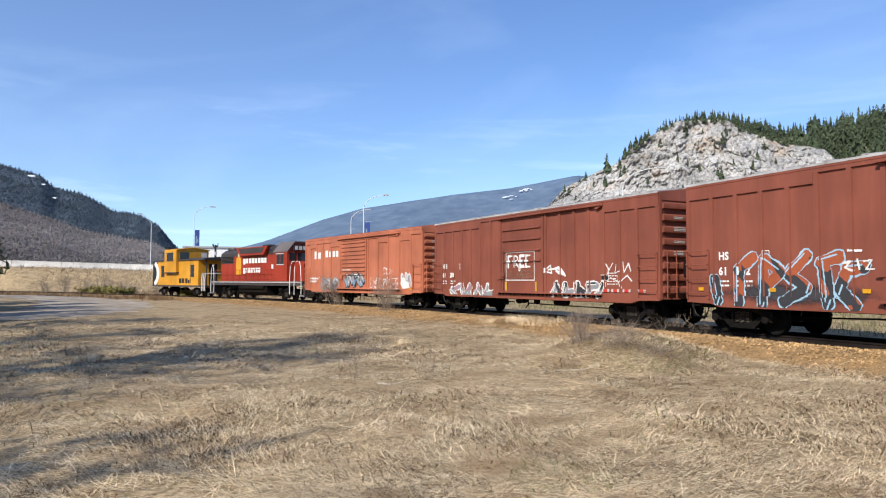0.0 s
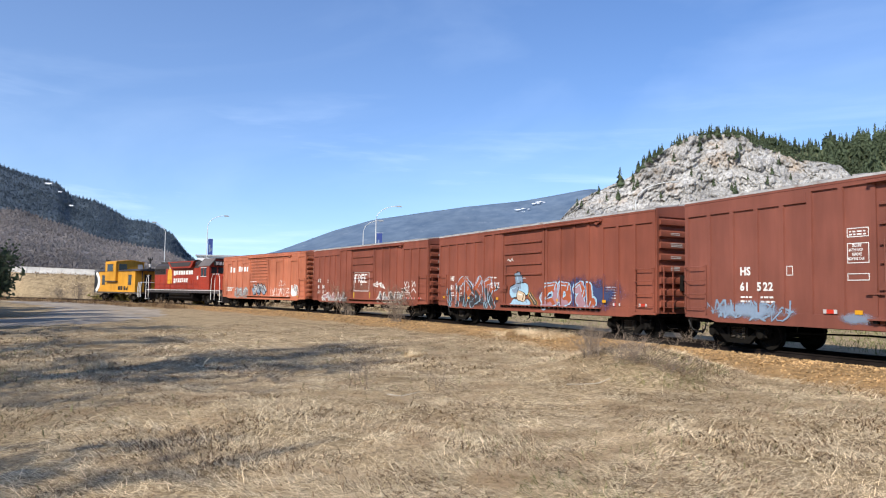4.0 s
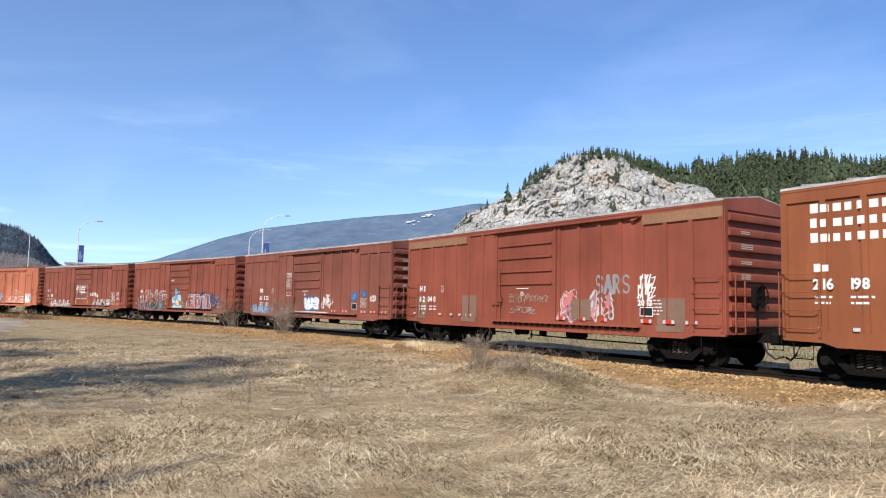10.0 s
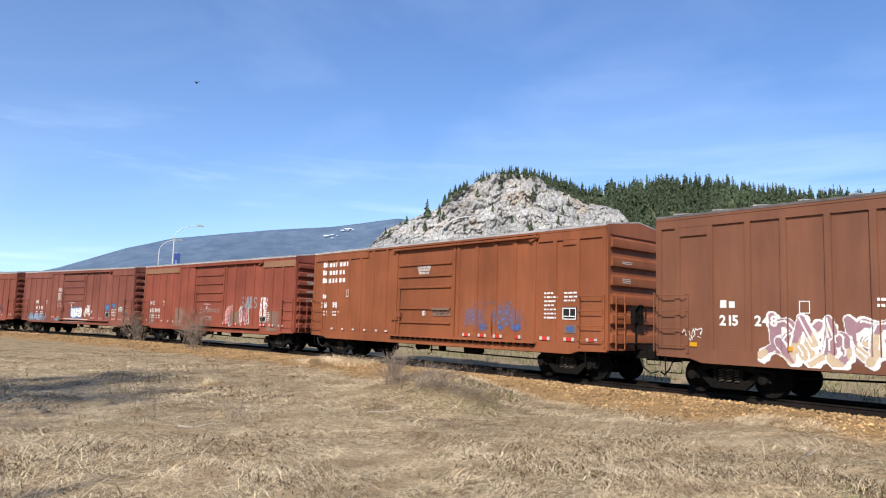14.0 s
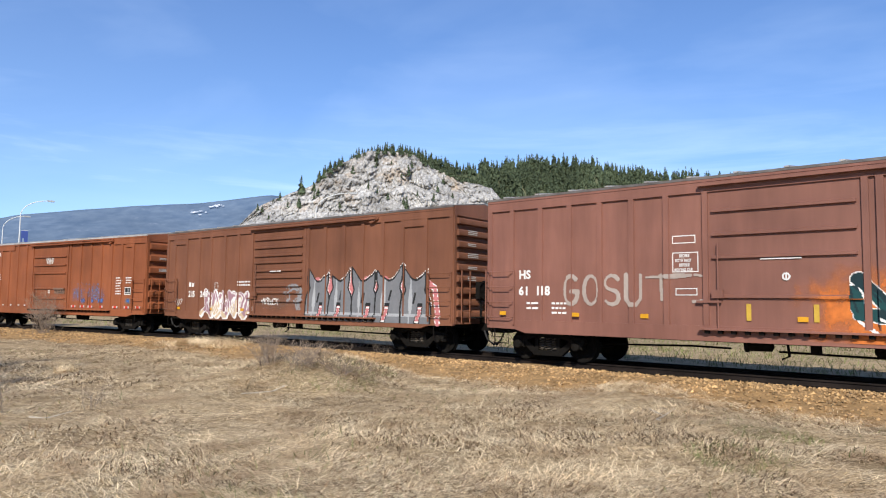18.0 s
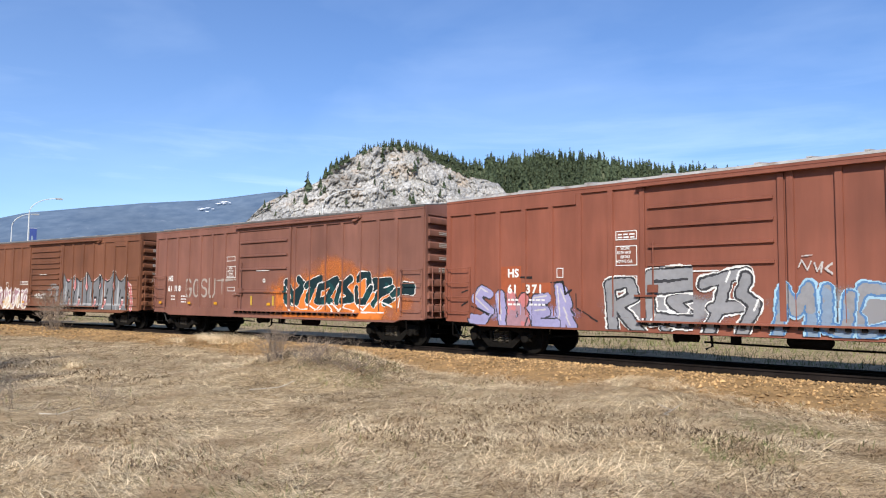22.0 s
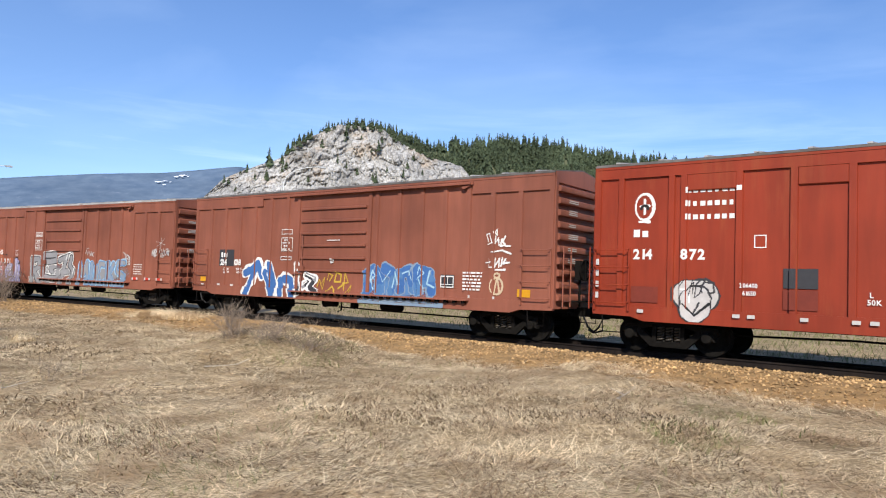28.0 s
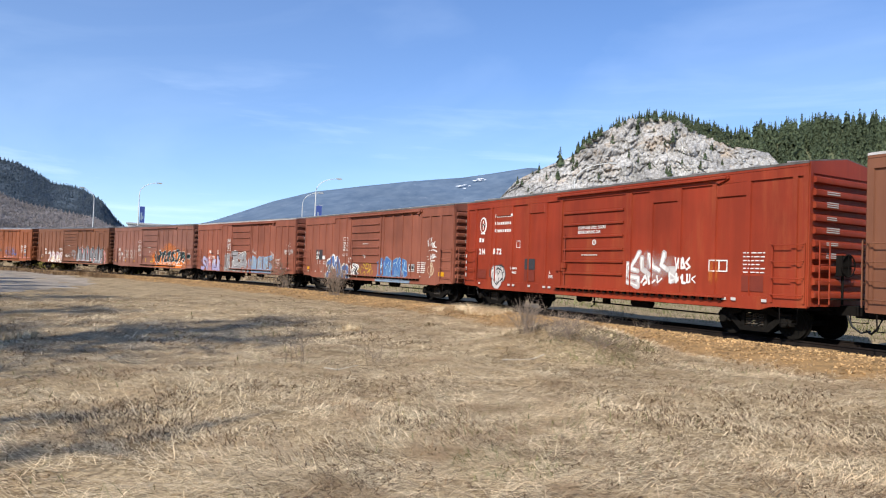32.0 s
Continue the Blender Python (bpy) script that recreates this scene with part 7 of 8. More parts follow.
w.piece(12.3, 15.5, 1.1, 2.4, 7, ("white", "teal", "tealgreen", "teal"), 88, hw=0.115, edge=0.02, lines=[[[(12.7, 2.15), (12.85, 2.29), (13.11, 2.31), (13.15, 2.09), (13.15, 1.86)]], [[(12.6, 1.86), (12.63, 1.43), (12.93, 1.44), (13.24, 1.86)]], [[(13.42, 2.09), (14.08, 2.08), (13.39, 1.86)], [(13.36, 1.35), (13.65, 1.7), (14.22, 1.85)], [(13.87, 1.4), (14.25, 1.58)]], [[(14.19, 1.65), (14.49, 1.78), (15.0, 1.76)], [(14.7, 1.95), (15.02, 1.91)]]], label="dark teal graffiti outlined in white over orange spray")
w.tag(9.0, 15.0, 0.86, 1.5, 14, "white", 87, 0.028, lines=[[(8.99, 1.28), (9.3, 1.06)], [(9.33, 1.34), (9.78, 1.13), (10.19, 1.16)], [(10.05, 1.37), (10.61, 1.12), (10.86, 1.31)], [(10.75, 1.12), (11.16, 1.36), (11.49, 1.07)], [(11.37, 1.37), (11.8, 1.1), (12.05, 1.33)], [(11.93, 1.23), (12.53, 1.12), (12.41, 0.97)], [(12.54, 1.38), (12.88, 1.15), (13.18, 1.39)], [(12.88, 1.08), (13.86, 1.09)], [(13.44, 1.23), (13.66, 1.44), (14.2, 1.27)], [(14.44, 1.26), (14.49, 1.54)]]); w.bars([(6.9, 7.0, 1.25, 1.6), (8.2, 8.3, 1.25, 1.6)], "ochre"); w.reflectors([0.55, 2.8, 4.6, 8.0, 14.3], 1.3, "amber"); w.bars([(7.2, 8.0, 2.53, 2.56)]); w.dot(7.7, 2.17)
TRAIN.append((car, -26.39, wh))

# 9
car, w, wh = boxcar("warm brown boxcar covered in lilac, grey and blue graffiti", "brown_f")
w.panel(1.98, 2.62, 1.95, 2.42, "rust", "patch", "fresh rust-red patch under the number"); w.panel(1.98, 3.6, 1.62, 1.95, "rust", "patch", "fresh rust-red patch under the number")
w.cloud(1.2, 4.6, 0.9, 1.5, "lilac", 97, 0.9); w.piece(0.9, 5.2, 0.82, 1.95, 6, ("darkgrey", "lilac", "lilac", "palegrey"), 91, hw=0.135, edge=0.028, lines=[[[(1.57, 1.68), (1.32, 1.8), (1.1, 1.55), (1.59, 1.19), (1.38, 0.94), (1.0, 0.99)]], [[(1.96, 1.63), (2.07, 0.93)]], [[(3.85, 1.83), (3.94, 0.91)], [(3.95, 1.76), (4.1, 1.43), (3.89, 1.28)], [(4.04, 1.29), (4.26, 0.85)]], [[(3.51, 1.58), (3.12, 1.53), (3.18, 0.86), (3.79, 0.93)], [(3.16, 1.2), (3.48, 1.23)]]]); w.piece(2.1, 3.1, 0.82, 1.7, 1, ("darkgrey", "pink", "mauve", "mauve"), 100, hw=0.15, edge=0.03, lines=[[[(2.31, 1.63), (2.38, 0.86), (2.83, 0.96), (2.62, 1.34), (2.76, 1.55)]]])
w.tag(0.6, 5.3, 0.85, 2.1, 7, "black", 98, 0.026, lines=[[(4.35, 1.68), (4.36, 1.34), (4.97, 1.02)], [(0.45, 1.69), (0.81, 1.8)], [(0.97, 1.34), (1.59, 1.11)], [(3.63, 1.98), (3.96, 2.0), (4.03, 1.68), (4.2, 1.78)], [(2.63, 2.13), (2.99, 2.12)], [(0.38, 1.26), (0.78, 1.46)]]); hs_marks(w, "61 371", 90, u=2.2)
w.cloud(5.2, 8.4, 0.9, 1.8, "silver", 99, 1.0); w.piece(4.9, 7.2, 0.82, 2.35, 5, ("white", "silver", "silver", "darkgrey"), 92, hw=0.16, edge=0.03, rim=0.045, lines=[[[(5.29, 1.9), (5.43, 0.72)], [(5.29, 1.9), (5.82, 1.96), (5.93, 1.63), (5.5, 1.4), (6.13, 0.77)]], [[(6.3, 1.98), (6.37, 1.12), (7.36, 1.06)], [(6.37, 2.12), (7.37, 2.16), (7.37, 1.89), (6.47, 1.81)]], [[(7.37, 1.69), (6.89, 1.52), (7.21, 1.25), (6.73, 0.96)]]]); w.piece(6.6, 8.7, 0.82, 2.35, 5, ("white", "silver", "silver", "darkgrey"), 89, hw=0.15, edge=0.03, rim=0.045, lines=[[[(7.61, 1.91), (8.12, 2.07), (8.53, 2.12)], [(8.12, 2.02), (7.73, 0.85)], [(7.79, 1.37), (8.63, 1.43)]], [[(8.53, 2.04), (8.41, 1.69), (8.69, 1.46), (8.43, 0.85)]]])
w.cloud(9.0, 12.6, 0.86, 1.9, "silver", 108, 0.75); w.piece(8.9, 12.9, 0.82, 2.2, 5, ("sky", "silver", "steelblue", "midblue"), 93, hw=0.13, edge=0.03, rim=0.04, lines=[[[(9.14, 0.8), (9.27, 1.8), (9.5, 1.34), (9.74, 1.84), (9.8, 0.82)]], [[(10.06, 1.77), (10.05, 1.03), (10.39, 0.92), (10.48, 1.65)]], [[(11.07, 1.77), (10.69, 1.79), (10.52, 1.36), (10.7, 0.93), (11.05, 1.03)]], [[(11.27, 1.81), (11.23, 0.92)], [(11.64, 1.79), (11.33, 1.39), (11.69, 0.94)]], [[(12.38, 1.87), (11.94, 1.85), (11.89, 1.51), (12.38, 1.3), (12.33, 0.96), (11.84, 0.94)]]])
w.tag(9.2, 10.4, 2.0, 2.7, 4, "palegrey", 95, 0.022, lines=[[(9.56, 2.23), (9.62, 2.38), (9.72, 2.17), (9.8, 2.35)], [(9.85, 2.32), (9.9, 2.14), (10.0, 2.32), (9.97, 2.12)], [(10.17, 2.29), (10.05, 2.19), (10.17, 2.09)], [(9.62, 2.45), (9.82, 2.47)]]); w.tag(11.8, 13.2, 1.7, 2.6, 4, "palegrey", 96, 0.024, lines=[[(12.23, 2.32), (12.47, 2.21)], [(12.37, 2.28), (12.44, 2.05)], [(12.53, 2.2), (12.46, 2.07), (12.58, 2.03), (12.63, 2.16), (12.53, 2.2)], [(12.66, 1.98), (12.68, 2.13), (12.76, 1.96), (12.8, 2.09)], [(12.56, 1.89), (12.81, 1.93)], [(12.61, 1.78), (12.71, 1.85), (12.77, 1.78)]]); w.tag(14.2, 15.2, 2.15, 2.45, 7, "palegrey", 94, 0.022); w.tag(14.4, 15.0, 2.45, 2.95, 1, "palegrey", 97, 0.016, lines=[[(14.7, 2.5), (14.72, 2.9)], [(14.5, 2.75), (14.95, 2.62)], [(14.52, 2.55), (14.9, 2.85)]])
w.reflectors([13.13, 13.94, 14.76], 1.23)
TRAIN.append((car, -42.95, wh))

# 10
car, w, wh = boxcar("warm brown boxcar with blue, yellow and white graffiti", "brown_f", "plate", 4.44, 3.95, None, (5.95, 9.11), (1.75, 2.15, 2.55, 2.95, 3.35, 3.75), 10, "dark_roof")
w.panel(1.55, 2.42, 1.84, 2.42, "darkgrey"); w.text("LD LMT", 1.88, 1.70, 0.075, bold=0.003, width=0.75); w.text("203300", 2.6, 1.70, 0.075, bold=0.003, width=0.85); w.text("LT WT", 1.9, 1.58, 0.075, bold=0.003, width=0.75); w.text("64700", 2.66, 1.58, 0.075, bold=0.003, width=0.85); w.letters(1.66, 2.34, 0.22, [2]); w.text("224", 1.62, 1.88, 0.2); w.text("008", 2.45, 1.88, 0.2)
w.piece(2.5, 6.0, 0.82, 2.3, 3, ("white", "blue", "blue", "blue"), 101, hw=0.13, edge=0.085, lines=[[[(3.22, 0.87), (3.8, 1.96), (4.05, 1.53)], [(3.12, 1.61), (3.89, 1.86)]], [[(4.22, 1.64), (4.65, 0.9)], [(4.42, 1.91), (4.72, 1.26), (4.62, 0.8)]], [[(5.05, 1.4), (5.12, 0.93)], [(5.21, 1.44), (5.58, 1.42), (5.69, 0.89)]]]); w.piece(5.6, 7.2, 0.82, 2.2, 2, ("white", "silver", "darkgrey", "white"), 102, hw=0.08, edge=0.06, lines=[[(5.88, 1.93), (5.87, 1.43), (6.01, 1.0)], [(6.37, 1.6), (6.79, 1.47), (6.54, 1.21), (6.88, 1.05)], [(6.23, 1.23), (6.45, 1.36)]])
w.tag(6.8, 8.9, 1.0, 1.9, 7, "ochre", 103, 0.026, lines=[[(6.91, 1.23), (7.01, 1.47), (7.17, 1.15), (7.26, 1.54), (7.13, 1.36)], [(7.38, 1.46), (7.44, 1.67), (7.62, 1.61), (7.48, 1.43)], [(7.36, 1.1), (7.6, 1.26), (7.78, 1.03), (7.43, 1.04)], [(7.7, 1.41), (7.79, 1.71), (8.0, 1.65), (7.98, 1.42), (7.7, 1.41)], [(8.12, 1.17), (8.17, 1.69), (8.32, 1.4), (8.08, 1.37)], [(7.88, 1.21), (8.12, 1.34)], [(8.23, 1.06), (8.45, 1.32), (8.39, 1.09)]]); w.cloud(9.0, 11.6, 0.85, 1.7, "midblue", 118, 0.85); w.piece(8.7, 12.3, 0.82, 2.1, 5, ("steelblue", "blue", "midblue", "blue"), 104, hw=0.16, edge=0.04, lines=[[[(9.14, 1.13), (9.15, 1.69), (9.4, 1.83), (9.68, 1.62), (9.67, 1.18)]], [[(9.82, 1.87), (10.22, 1.67), (10.11, 1.21)]], [[(10.46, 1.28), (10.47, 1.73), (10.78, 1.81), (10.96, 1.3)]], [[(11.13, 1.26), (11.09, 1.85), (11.52, 1.73), (11.63, 1.26)], [(11.23, 1.52), (11.55, 1.5)]]]); w.tag(8.8, 12.2, 0.9, 2.1, 6, "sky", 119, 0.024, lines=[[(9.16, 1.35), (9.34, 1.83), (9.5, 1.64), (9.25, 1.5), (9.42, 1.23)], [(9.58, 1.78), (9.75, 1.46), (10.04, 1.79)], [(10.14, 1.31), (10.27, 1.77), (10.4, 1.41)], [(10.53, 1.73), (10.76, 1.81), (10.87, 1.56)], [(11.09, 1.56), (11.19, 1.93), (11.33, 1.75), (11.15, 1.62), (11.32, 1.32)], [(11.54, 1.81), (11.45, 1.45), (11.71, 1.36)]])
w.bars([(8.8 + 0.3 * i, 9.1 + 0.3 * i, 0.80, 0.90 + 0.03 * math.sin(i * 2.1)) for i in range(11)], "steelblue", "overspray"); w.cloud(8.8, 12.2, 0.86, 1.0, "steelblue", 124, 0.9)
w.tag(13.2, 14.5, 1.8, 3.0, 5, "white", 105, 0.024, lines=[[(13.53, 2.64), (13.46, 2.83), (13.57, 2.87), (13.67, 2.61), (13.51, 2.57)], [(13.75, 2.78), (13.73, 2.59), (13.84, 2.73), (13.86, 2.54)], [(13.71, 2.89), (13.79, 2.96), (13.79, 2.82), (13.71, 2.89)], [(13.95, 2.71), (13.91, 2.52), (14.03, 2.54)], [(14.05, 2.77), (13.97, 2.64), (14.08, 2.52), (14.2, 2.52)], [(13.65, 2.36), (13.97, 2.41), (14.23, 2.32)], [(13.45, 2.07), (13.63, 2.1)], [(13.56, 2.17), (13.57, 1.96), (13.68, 1.96)], [(13.76, 2.2), (13.74, 1.96), (13.89, 2.2), (13.87, 1.97)], [(13.98, 2.2), (13.94, 1.99)], [(14.08, 2.18), (14.0, 2.06), (14.19, 2.09)], [(13.76, 1.89), (14.07, 1.9)]]); w.tag(13.55, 14.1, 1.2, 1.85, 1, "beige", 107, 0.03, lines=[arc(13.82, 1.46, 0.19, 0.22, 0, 360, 14), arc(13.82, 1.74, 0.09, 0.06, 0, 360, 10), [(13.82, 1.66), (13.74, 1.25)], [(13.84, 1.66), (13.92, 1.27)]])
w.outline(5.04, 5.6, 2.95, 3.12); w.outline(5.04, 5.62, 2.38, 2.84); secure(w, 5.1, 2.73); w.outline(5.04, 5.6, 2.08, 2.2); w.outline(11.99, 12.41, 1.37, 1.7, 0.03, fill="darkgrey"); w.bars([(12.19, 12.21, 1.45, 1.68), (12.02, 12.38, 1.45, 1.47)])
w.lines(12.75, 1.82, 0.6, 6, 0.045, 0.09, 109); w.bars([(14.5, 14.86, 1.2, 1.4)], "amber", "reflector"); w.bars([(0.45, 0.8, 1.25, 1.42)], "amber", "reflector"); w.reflectors([0.6, 1.6, 2.4, 12.9, 13.7], 1.15, "white")
w.bars([(7.3, 7.9, 2.72, 2.745)]); w.dot(7.57, 2.07)
TRAIN.append((car, -59.97, wh))

# 11
car, w, wh = boxcar("bright red boxcar with a round crest, white lettering and white graffiti", "red_car", "flat", 4.44, 4.08, [0.07, 0.66, 1.86, 2.14, 3.32, 4.38, 5.42, 9.62, 10.5, 11.58, 12.78, 13.85, 15.15, 15.43], (6.35, 9.45), (1.55, 1.95, 2.35, 2.78, 3.2, 3.6), 10, "dark_roof", recess=((2.2, 3.25, 3.72), (4.45, 5.35, 3.72), (10.55, 11.55, 3.72), (12.85, 13.8, 3.72)))
w.tag(0.9, 1.55, 2.95, 3.78, 1, "white", 111, 0.04, lines=[arc(1.22, 3.4, 0.22, 0.3, 0, 360, 20), [(1.12, 3.42), (1.32, 3.42)], [(1.1, 3.06), (1.34, 3.06)], [(1.22, 3.24), (1.22, 3.56)]], label="round white company crest")
w.tag(1.1, 1.4, 3.3, 3.5, 1, "black", 112, 0.045, lines=[arc(1.22, 3.36, 0.08, 0.07, 0, 180, 6)], label="black figure in the crest")
w.letters(2.18, 3.8, 0.155, [8, 7, 7], rise=1.9); w.letters(0.97, 2.88, 0.21, [2]); w.text("214", 0.97, 2.21, 0.22); w.text("872", 2.09, 2.21, 0.22); w.outline(3.62, 3.86, 2.45, 2.72)
w.piece(1.9, 3.1, 0.85, 1.75, 1, ("darkgrey", "palegrey", "palegrey", "white"), 113, hw=0.32, edge=0.03, jag=0, lines=[[(2.25, 1.42), (2.6, 1.42)], [(2.42, 1.3), (2.42, 1.15)]]); w.tag(1.9, 2.9, 0.9, 1.75, 2, "black", 120, 0.035, lines=[[(2.15, 1.22), (2.42, 0.98), (2.7, 1.24)], [(2.3, 1.62), (2.52, 1.62)]]); w.tag(2.1, 2.8, 1.4, 1.75, 3, "darkgrey", 123, 0.018); w.cloud(9.6, 11.6, 1.3, 2.3, "palegrey", 117, 0.3); w.piece(9.2, 11.9, 1.1, 2.6, 5, ("thin_white", "white", "palegrey", "white"), 114, hw=0.05, edge=0.035, lines=[[[(9.62, 1.89), (9.49, 1.36), (10.0, 1.22), (10.02, 1.48), (9.72, 1.5)]], [[(10.04, 2.24), (9.68, 1.76), (9.99, 1.69)]], [[(10.15, 2.08), (10.16, 1.74), (10.51, 1.57)], [(10.48, 2.18), (10.59, 1.83), (10.85, 1.73)]], [[(11.03, 2.21), (10.93, 1.88), (11.18, 1.73)]], [[(11.26, 1.76), (11.29, 1.39), (11.51, 1.49), (11.31, 1.61), (11.46, 1.74), (11.26, 1.76)]]]); w.tag(9.8, 12.6, 1.2, 2.3, 4, "white", 119, 0.036, lines=[[(10.16, 1.35), (10.3, 1.54), (10.41, 1.39), (10.25, 1.28)], [(10.49, 1.52), (10.52, 1.31), (10.7, 1.42)], [(10.78, 1.55), (10.8, 1.35), (10.96, 1.48)], [(11.46, 2.08), (11.53, 1.76), (11.63, 2.06)], [(11.72, 2.08), (11.65, 1.81), (11.8, 1.81), (11.72, 2.08)], [(11.96, 2.08), (11.85, 1.96), (11.99, 1.84), (11.87, 1.77)], [(11.56, 1.62), (11.54, 1.39), (11.66, 1.54)], [(11.73, 1.59), (11.73, 1.38), (11.83, 1.38)], [(11.9, 1.62), (11.9, 1.41), (11.99, 1.41), (11.99, 1.62)], [(12.18, 1.58), (12.06, 1.51), (12.18, 1.39)]])
w.text("CLOSE AND LOCK DOORS", 7.2, 3.04, 0.1, bold=0.004, width=0.72); w.text("BEFORE MOVING CAR", 7.2, 2.89, 0.1, bold=0.004, width=0.72)
w.dot(8.02, 2.59, 0.1); w.bars([(7.4, 8.2, 2.16, 2.185)]); w.outline(12.67, 13.24, 1.72, 2.04, 0.035); w.bars([(12.95, 12.99, 1.75, 2.02)]); w.lines(13.76, 2.24, 0.6, 6, 0.03, 0.1, 115)
w.panel(4.19, 4.81, 1.63, 2.0, "darkgrey"); w.panel(13.68, 14.29, 1.24, 1.6, "dullred"); w.panel(4.19, 4.81, 1.2, 1.58, "dullred"); w.panel(0.94, 1.55, 1.22, 1.56, "dullred"); w.text("206400", 3.35, 1.62, 0.09, bold=0.003, width=0.85); w.text("61650", 3.4, 1.46, 0.09, bold=0.003, width=0.85); w.text("L", 5.7, 1.5, 0.1, bold=0.003); w.text("50K", 5.66, 1.36, 0.1, bold=0.003)
w.bars([(0.02, 0.15, z, z + 0.14) for z in (1.28, 1.54, 1.8, 2.06)], "palegrey"); w.reflectors([1.2, 3.3, 3.6, 4.6, 5.5, 5.8, 13.2, 13.5, 14.4], 1.02, "white"); w.cloud(12.6, 13.0, 1.4, 2.1, "orange", 116, 0.3)
TRAIN.append((car, -76.65, wh))

# 12
car, w, wh = boxcar("dark brown boxcar with a white tag", "brown_d", "flat", 4.42, 4.06)
w.tag(0.6, 1.9, 1.6, 1.95, 5, "white", 121, 0.03); w.lines(2.2, 2.2, 0.8, 2, 0.2, 0.4, 122); w.reflectors([0.9, 2.2, 3.4], 1.2)
TRAIN.append((car, -93.65, wh))


# locomotive: cab towards the boxcars
loco = tagged(new("diesel_locomotive"), "red diesel locomotive with a black roof and yellow emblem", "locomotive", "vehicles of the train")
R_, K_ = M["loco_red"], M["loco_black"]
LL = 17.3
h = LL / 2
HL = -7.6  # the hood's rear end
part("frame", Geo().box(-h + 0.2, h - 0.2, -1.5, 1.5, 1.16, 1.36), K_, loco)
part("walkway_edge", Geo().box(-h + 0.5, h - 0.5, -1.53, -1.501, 1.39, 1.46), M["palegrey"], loco, "white stripe along the walkway")
part("walkway", Geo().box(-h + 0.3, h - 0.3, -1.5, 1.5, 1.361, 1.5), K_, loco)
part("fuel_tank", Geo().bar([(-1.3, 0.62), (-1.0, 0.36), (1.0, 0.36), (1.3, 0.62), (1.3, 1.16), (-1.3, 1.16)], -2.9, 2.4), M["iron"], loco)
part("air_reservoir", Geo().tube([(-2.6, -1.32, 1.0), (2.1, -1.32, 1.0)], 0.17, 12), M["truck"], loco)
part("long_hood", Geo().box(HL, 4.0, -0.92, 0.92, 1.5, 3.62), R_, loco, "red engine hood with pale lettering blocks")
part("radiator_section", Geo().box(HL, -4.8, -0.94, 0.94, 3.02, 3.72), K_, loco, "sooty black radiator section")
for k in range(5):
    part("radiator_slat", Geo().box(HL + 0.15, -4.95, -0.965, -0.941, 3.1 + k * 0.115, 3.15 + k * 0.115), M["iron"], loco)
part("hood_roof", Geo().bar([(-0.93, 3.62), (0.93, 3.62), (0.93, 3.9), (0.55, 4.2), (-0.55, 4.2), (-0.93, 3.9)], HL + 0.05, 3.4), K_, loco, "sooty black hood roof")
part("flared_intake", Geo().prism([(-3.7, 4.28), (2.3, 4.28), (1.6, 3.62), (-2.9, 3.62)], -1.25, -0.94), R_, loco, "red flared intake along the hood's top edge")
part("intake_grille", Geo().prism([(-3.2, 4.2), (1.8, 4.2), (1.3, 3.78), (-2.7, 3.78)], -1.265, -1.251), K_, loco)
for x in (HL + 0.9, HL + 2.3, -3.9):
    part("roof_fan", Geo().lathe([(0.62, -0.12), (0.66, 0.0), (0.62, 0.12)], n=18), K_, loco, at=pose(x, 0, 4.28, 90, 0, 0))
part("exhaust_stack", Geo().box(-0.5, 0.5, -0.3, 0.3, 4.2, 4.5), K_, loco)
part("brake_housing", Geo().bar([(-0.95, 3.6), (0.95, 3.6), (0.9, 4.3), (-0.9, 4.3)], 2.4, 4.0), K_, loco)
for i in range(9):
    part("hood_door", Geo().slab(HL + 0.3 + i * 1.24, HL + 1.42 + i * 1.24, -0.945, -0.92, 1.62, 2.98, 0.012), R_, loco)
cab = part("cab", Geo().bar([(-1.5, 1.5), (1.5, 1.5), (1.5, 3.72), (0.85, 4.42), (-0.85, 4.42), (-1.5, 3.72)], 3.95, 6.1), R_, loco)
part("cab_roof", Geo().bar([(-1.53, 3.68), (-0.87, 4.43), (0.87, 4.43), (1.53, 3.68), (1.53, 3.76), (0.9, 4.5), (-0.9, 4.5), (-1.53, 3.76)], 3.85, 6.2), M["loco_roof"], cab, "grey sloping cab roof")
for x0, x1 in ((4.45, 4.95), (5.05, 5.55)):
    win = part("cab_window", Geo().box(x0, x1, -1.515, -1.49, 2.78, 3.55), M["glass"], cab)
    part("window_frame", Geo().box(x0 - 0.05, x1 + 0.05, -1.525, -1.516, 2.72, 2.78).box(x0 - 0.05, x1 + 0.05, -1.525, -1.516, 3.55, 3.61), M["palegrey"], win)
for y0, y1 in ((-1.3, -0.75), (-0.6, 0.6), (0.75, 1.3)):
    part("windshield", Geo().box(6.08, 6.115, y0, y1, 3.05, 3.62), M["glass"], cab)
part("number_board", Geo().box(6.1, 6.3, -1.05, 0.6, 3.78, 4.2), M["black"], cab)
part("number_blocks", Geo().box(6.3, 6.31, -0.95, -0.7, 3.84, 4.14).box(6.3, 6.31, -0.6, -0.35, 3.84, 4.14).box(6.3, 6.31, -0.25, 0.0, 3.84, 4.14).box(6.3, 6.31, 0.1, 0.35, 3.84, 4.14), M["palegrey"], cab)
part("short_hood", Geo().bar([(-0.9, 1.5), (0.9, 1.5), (0.9, 2.75), (0.6, 3.0), (-0.6, 3.0), (-0.9, 2.75)], 6.1, 7.6), R_, loco)
posts_ = list(np.arange(HL + 0.1, 3.9, 1.3))
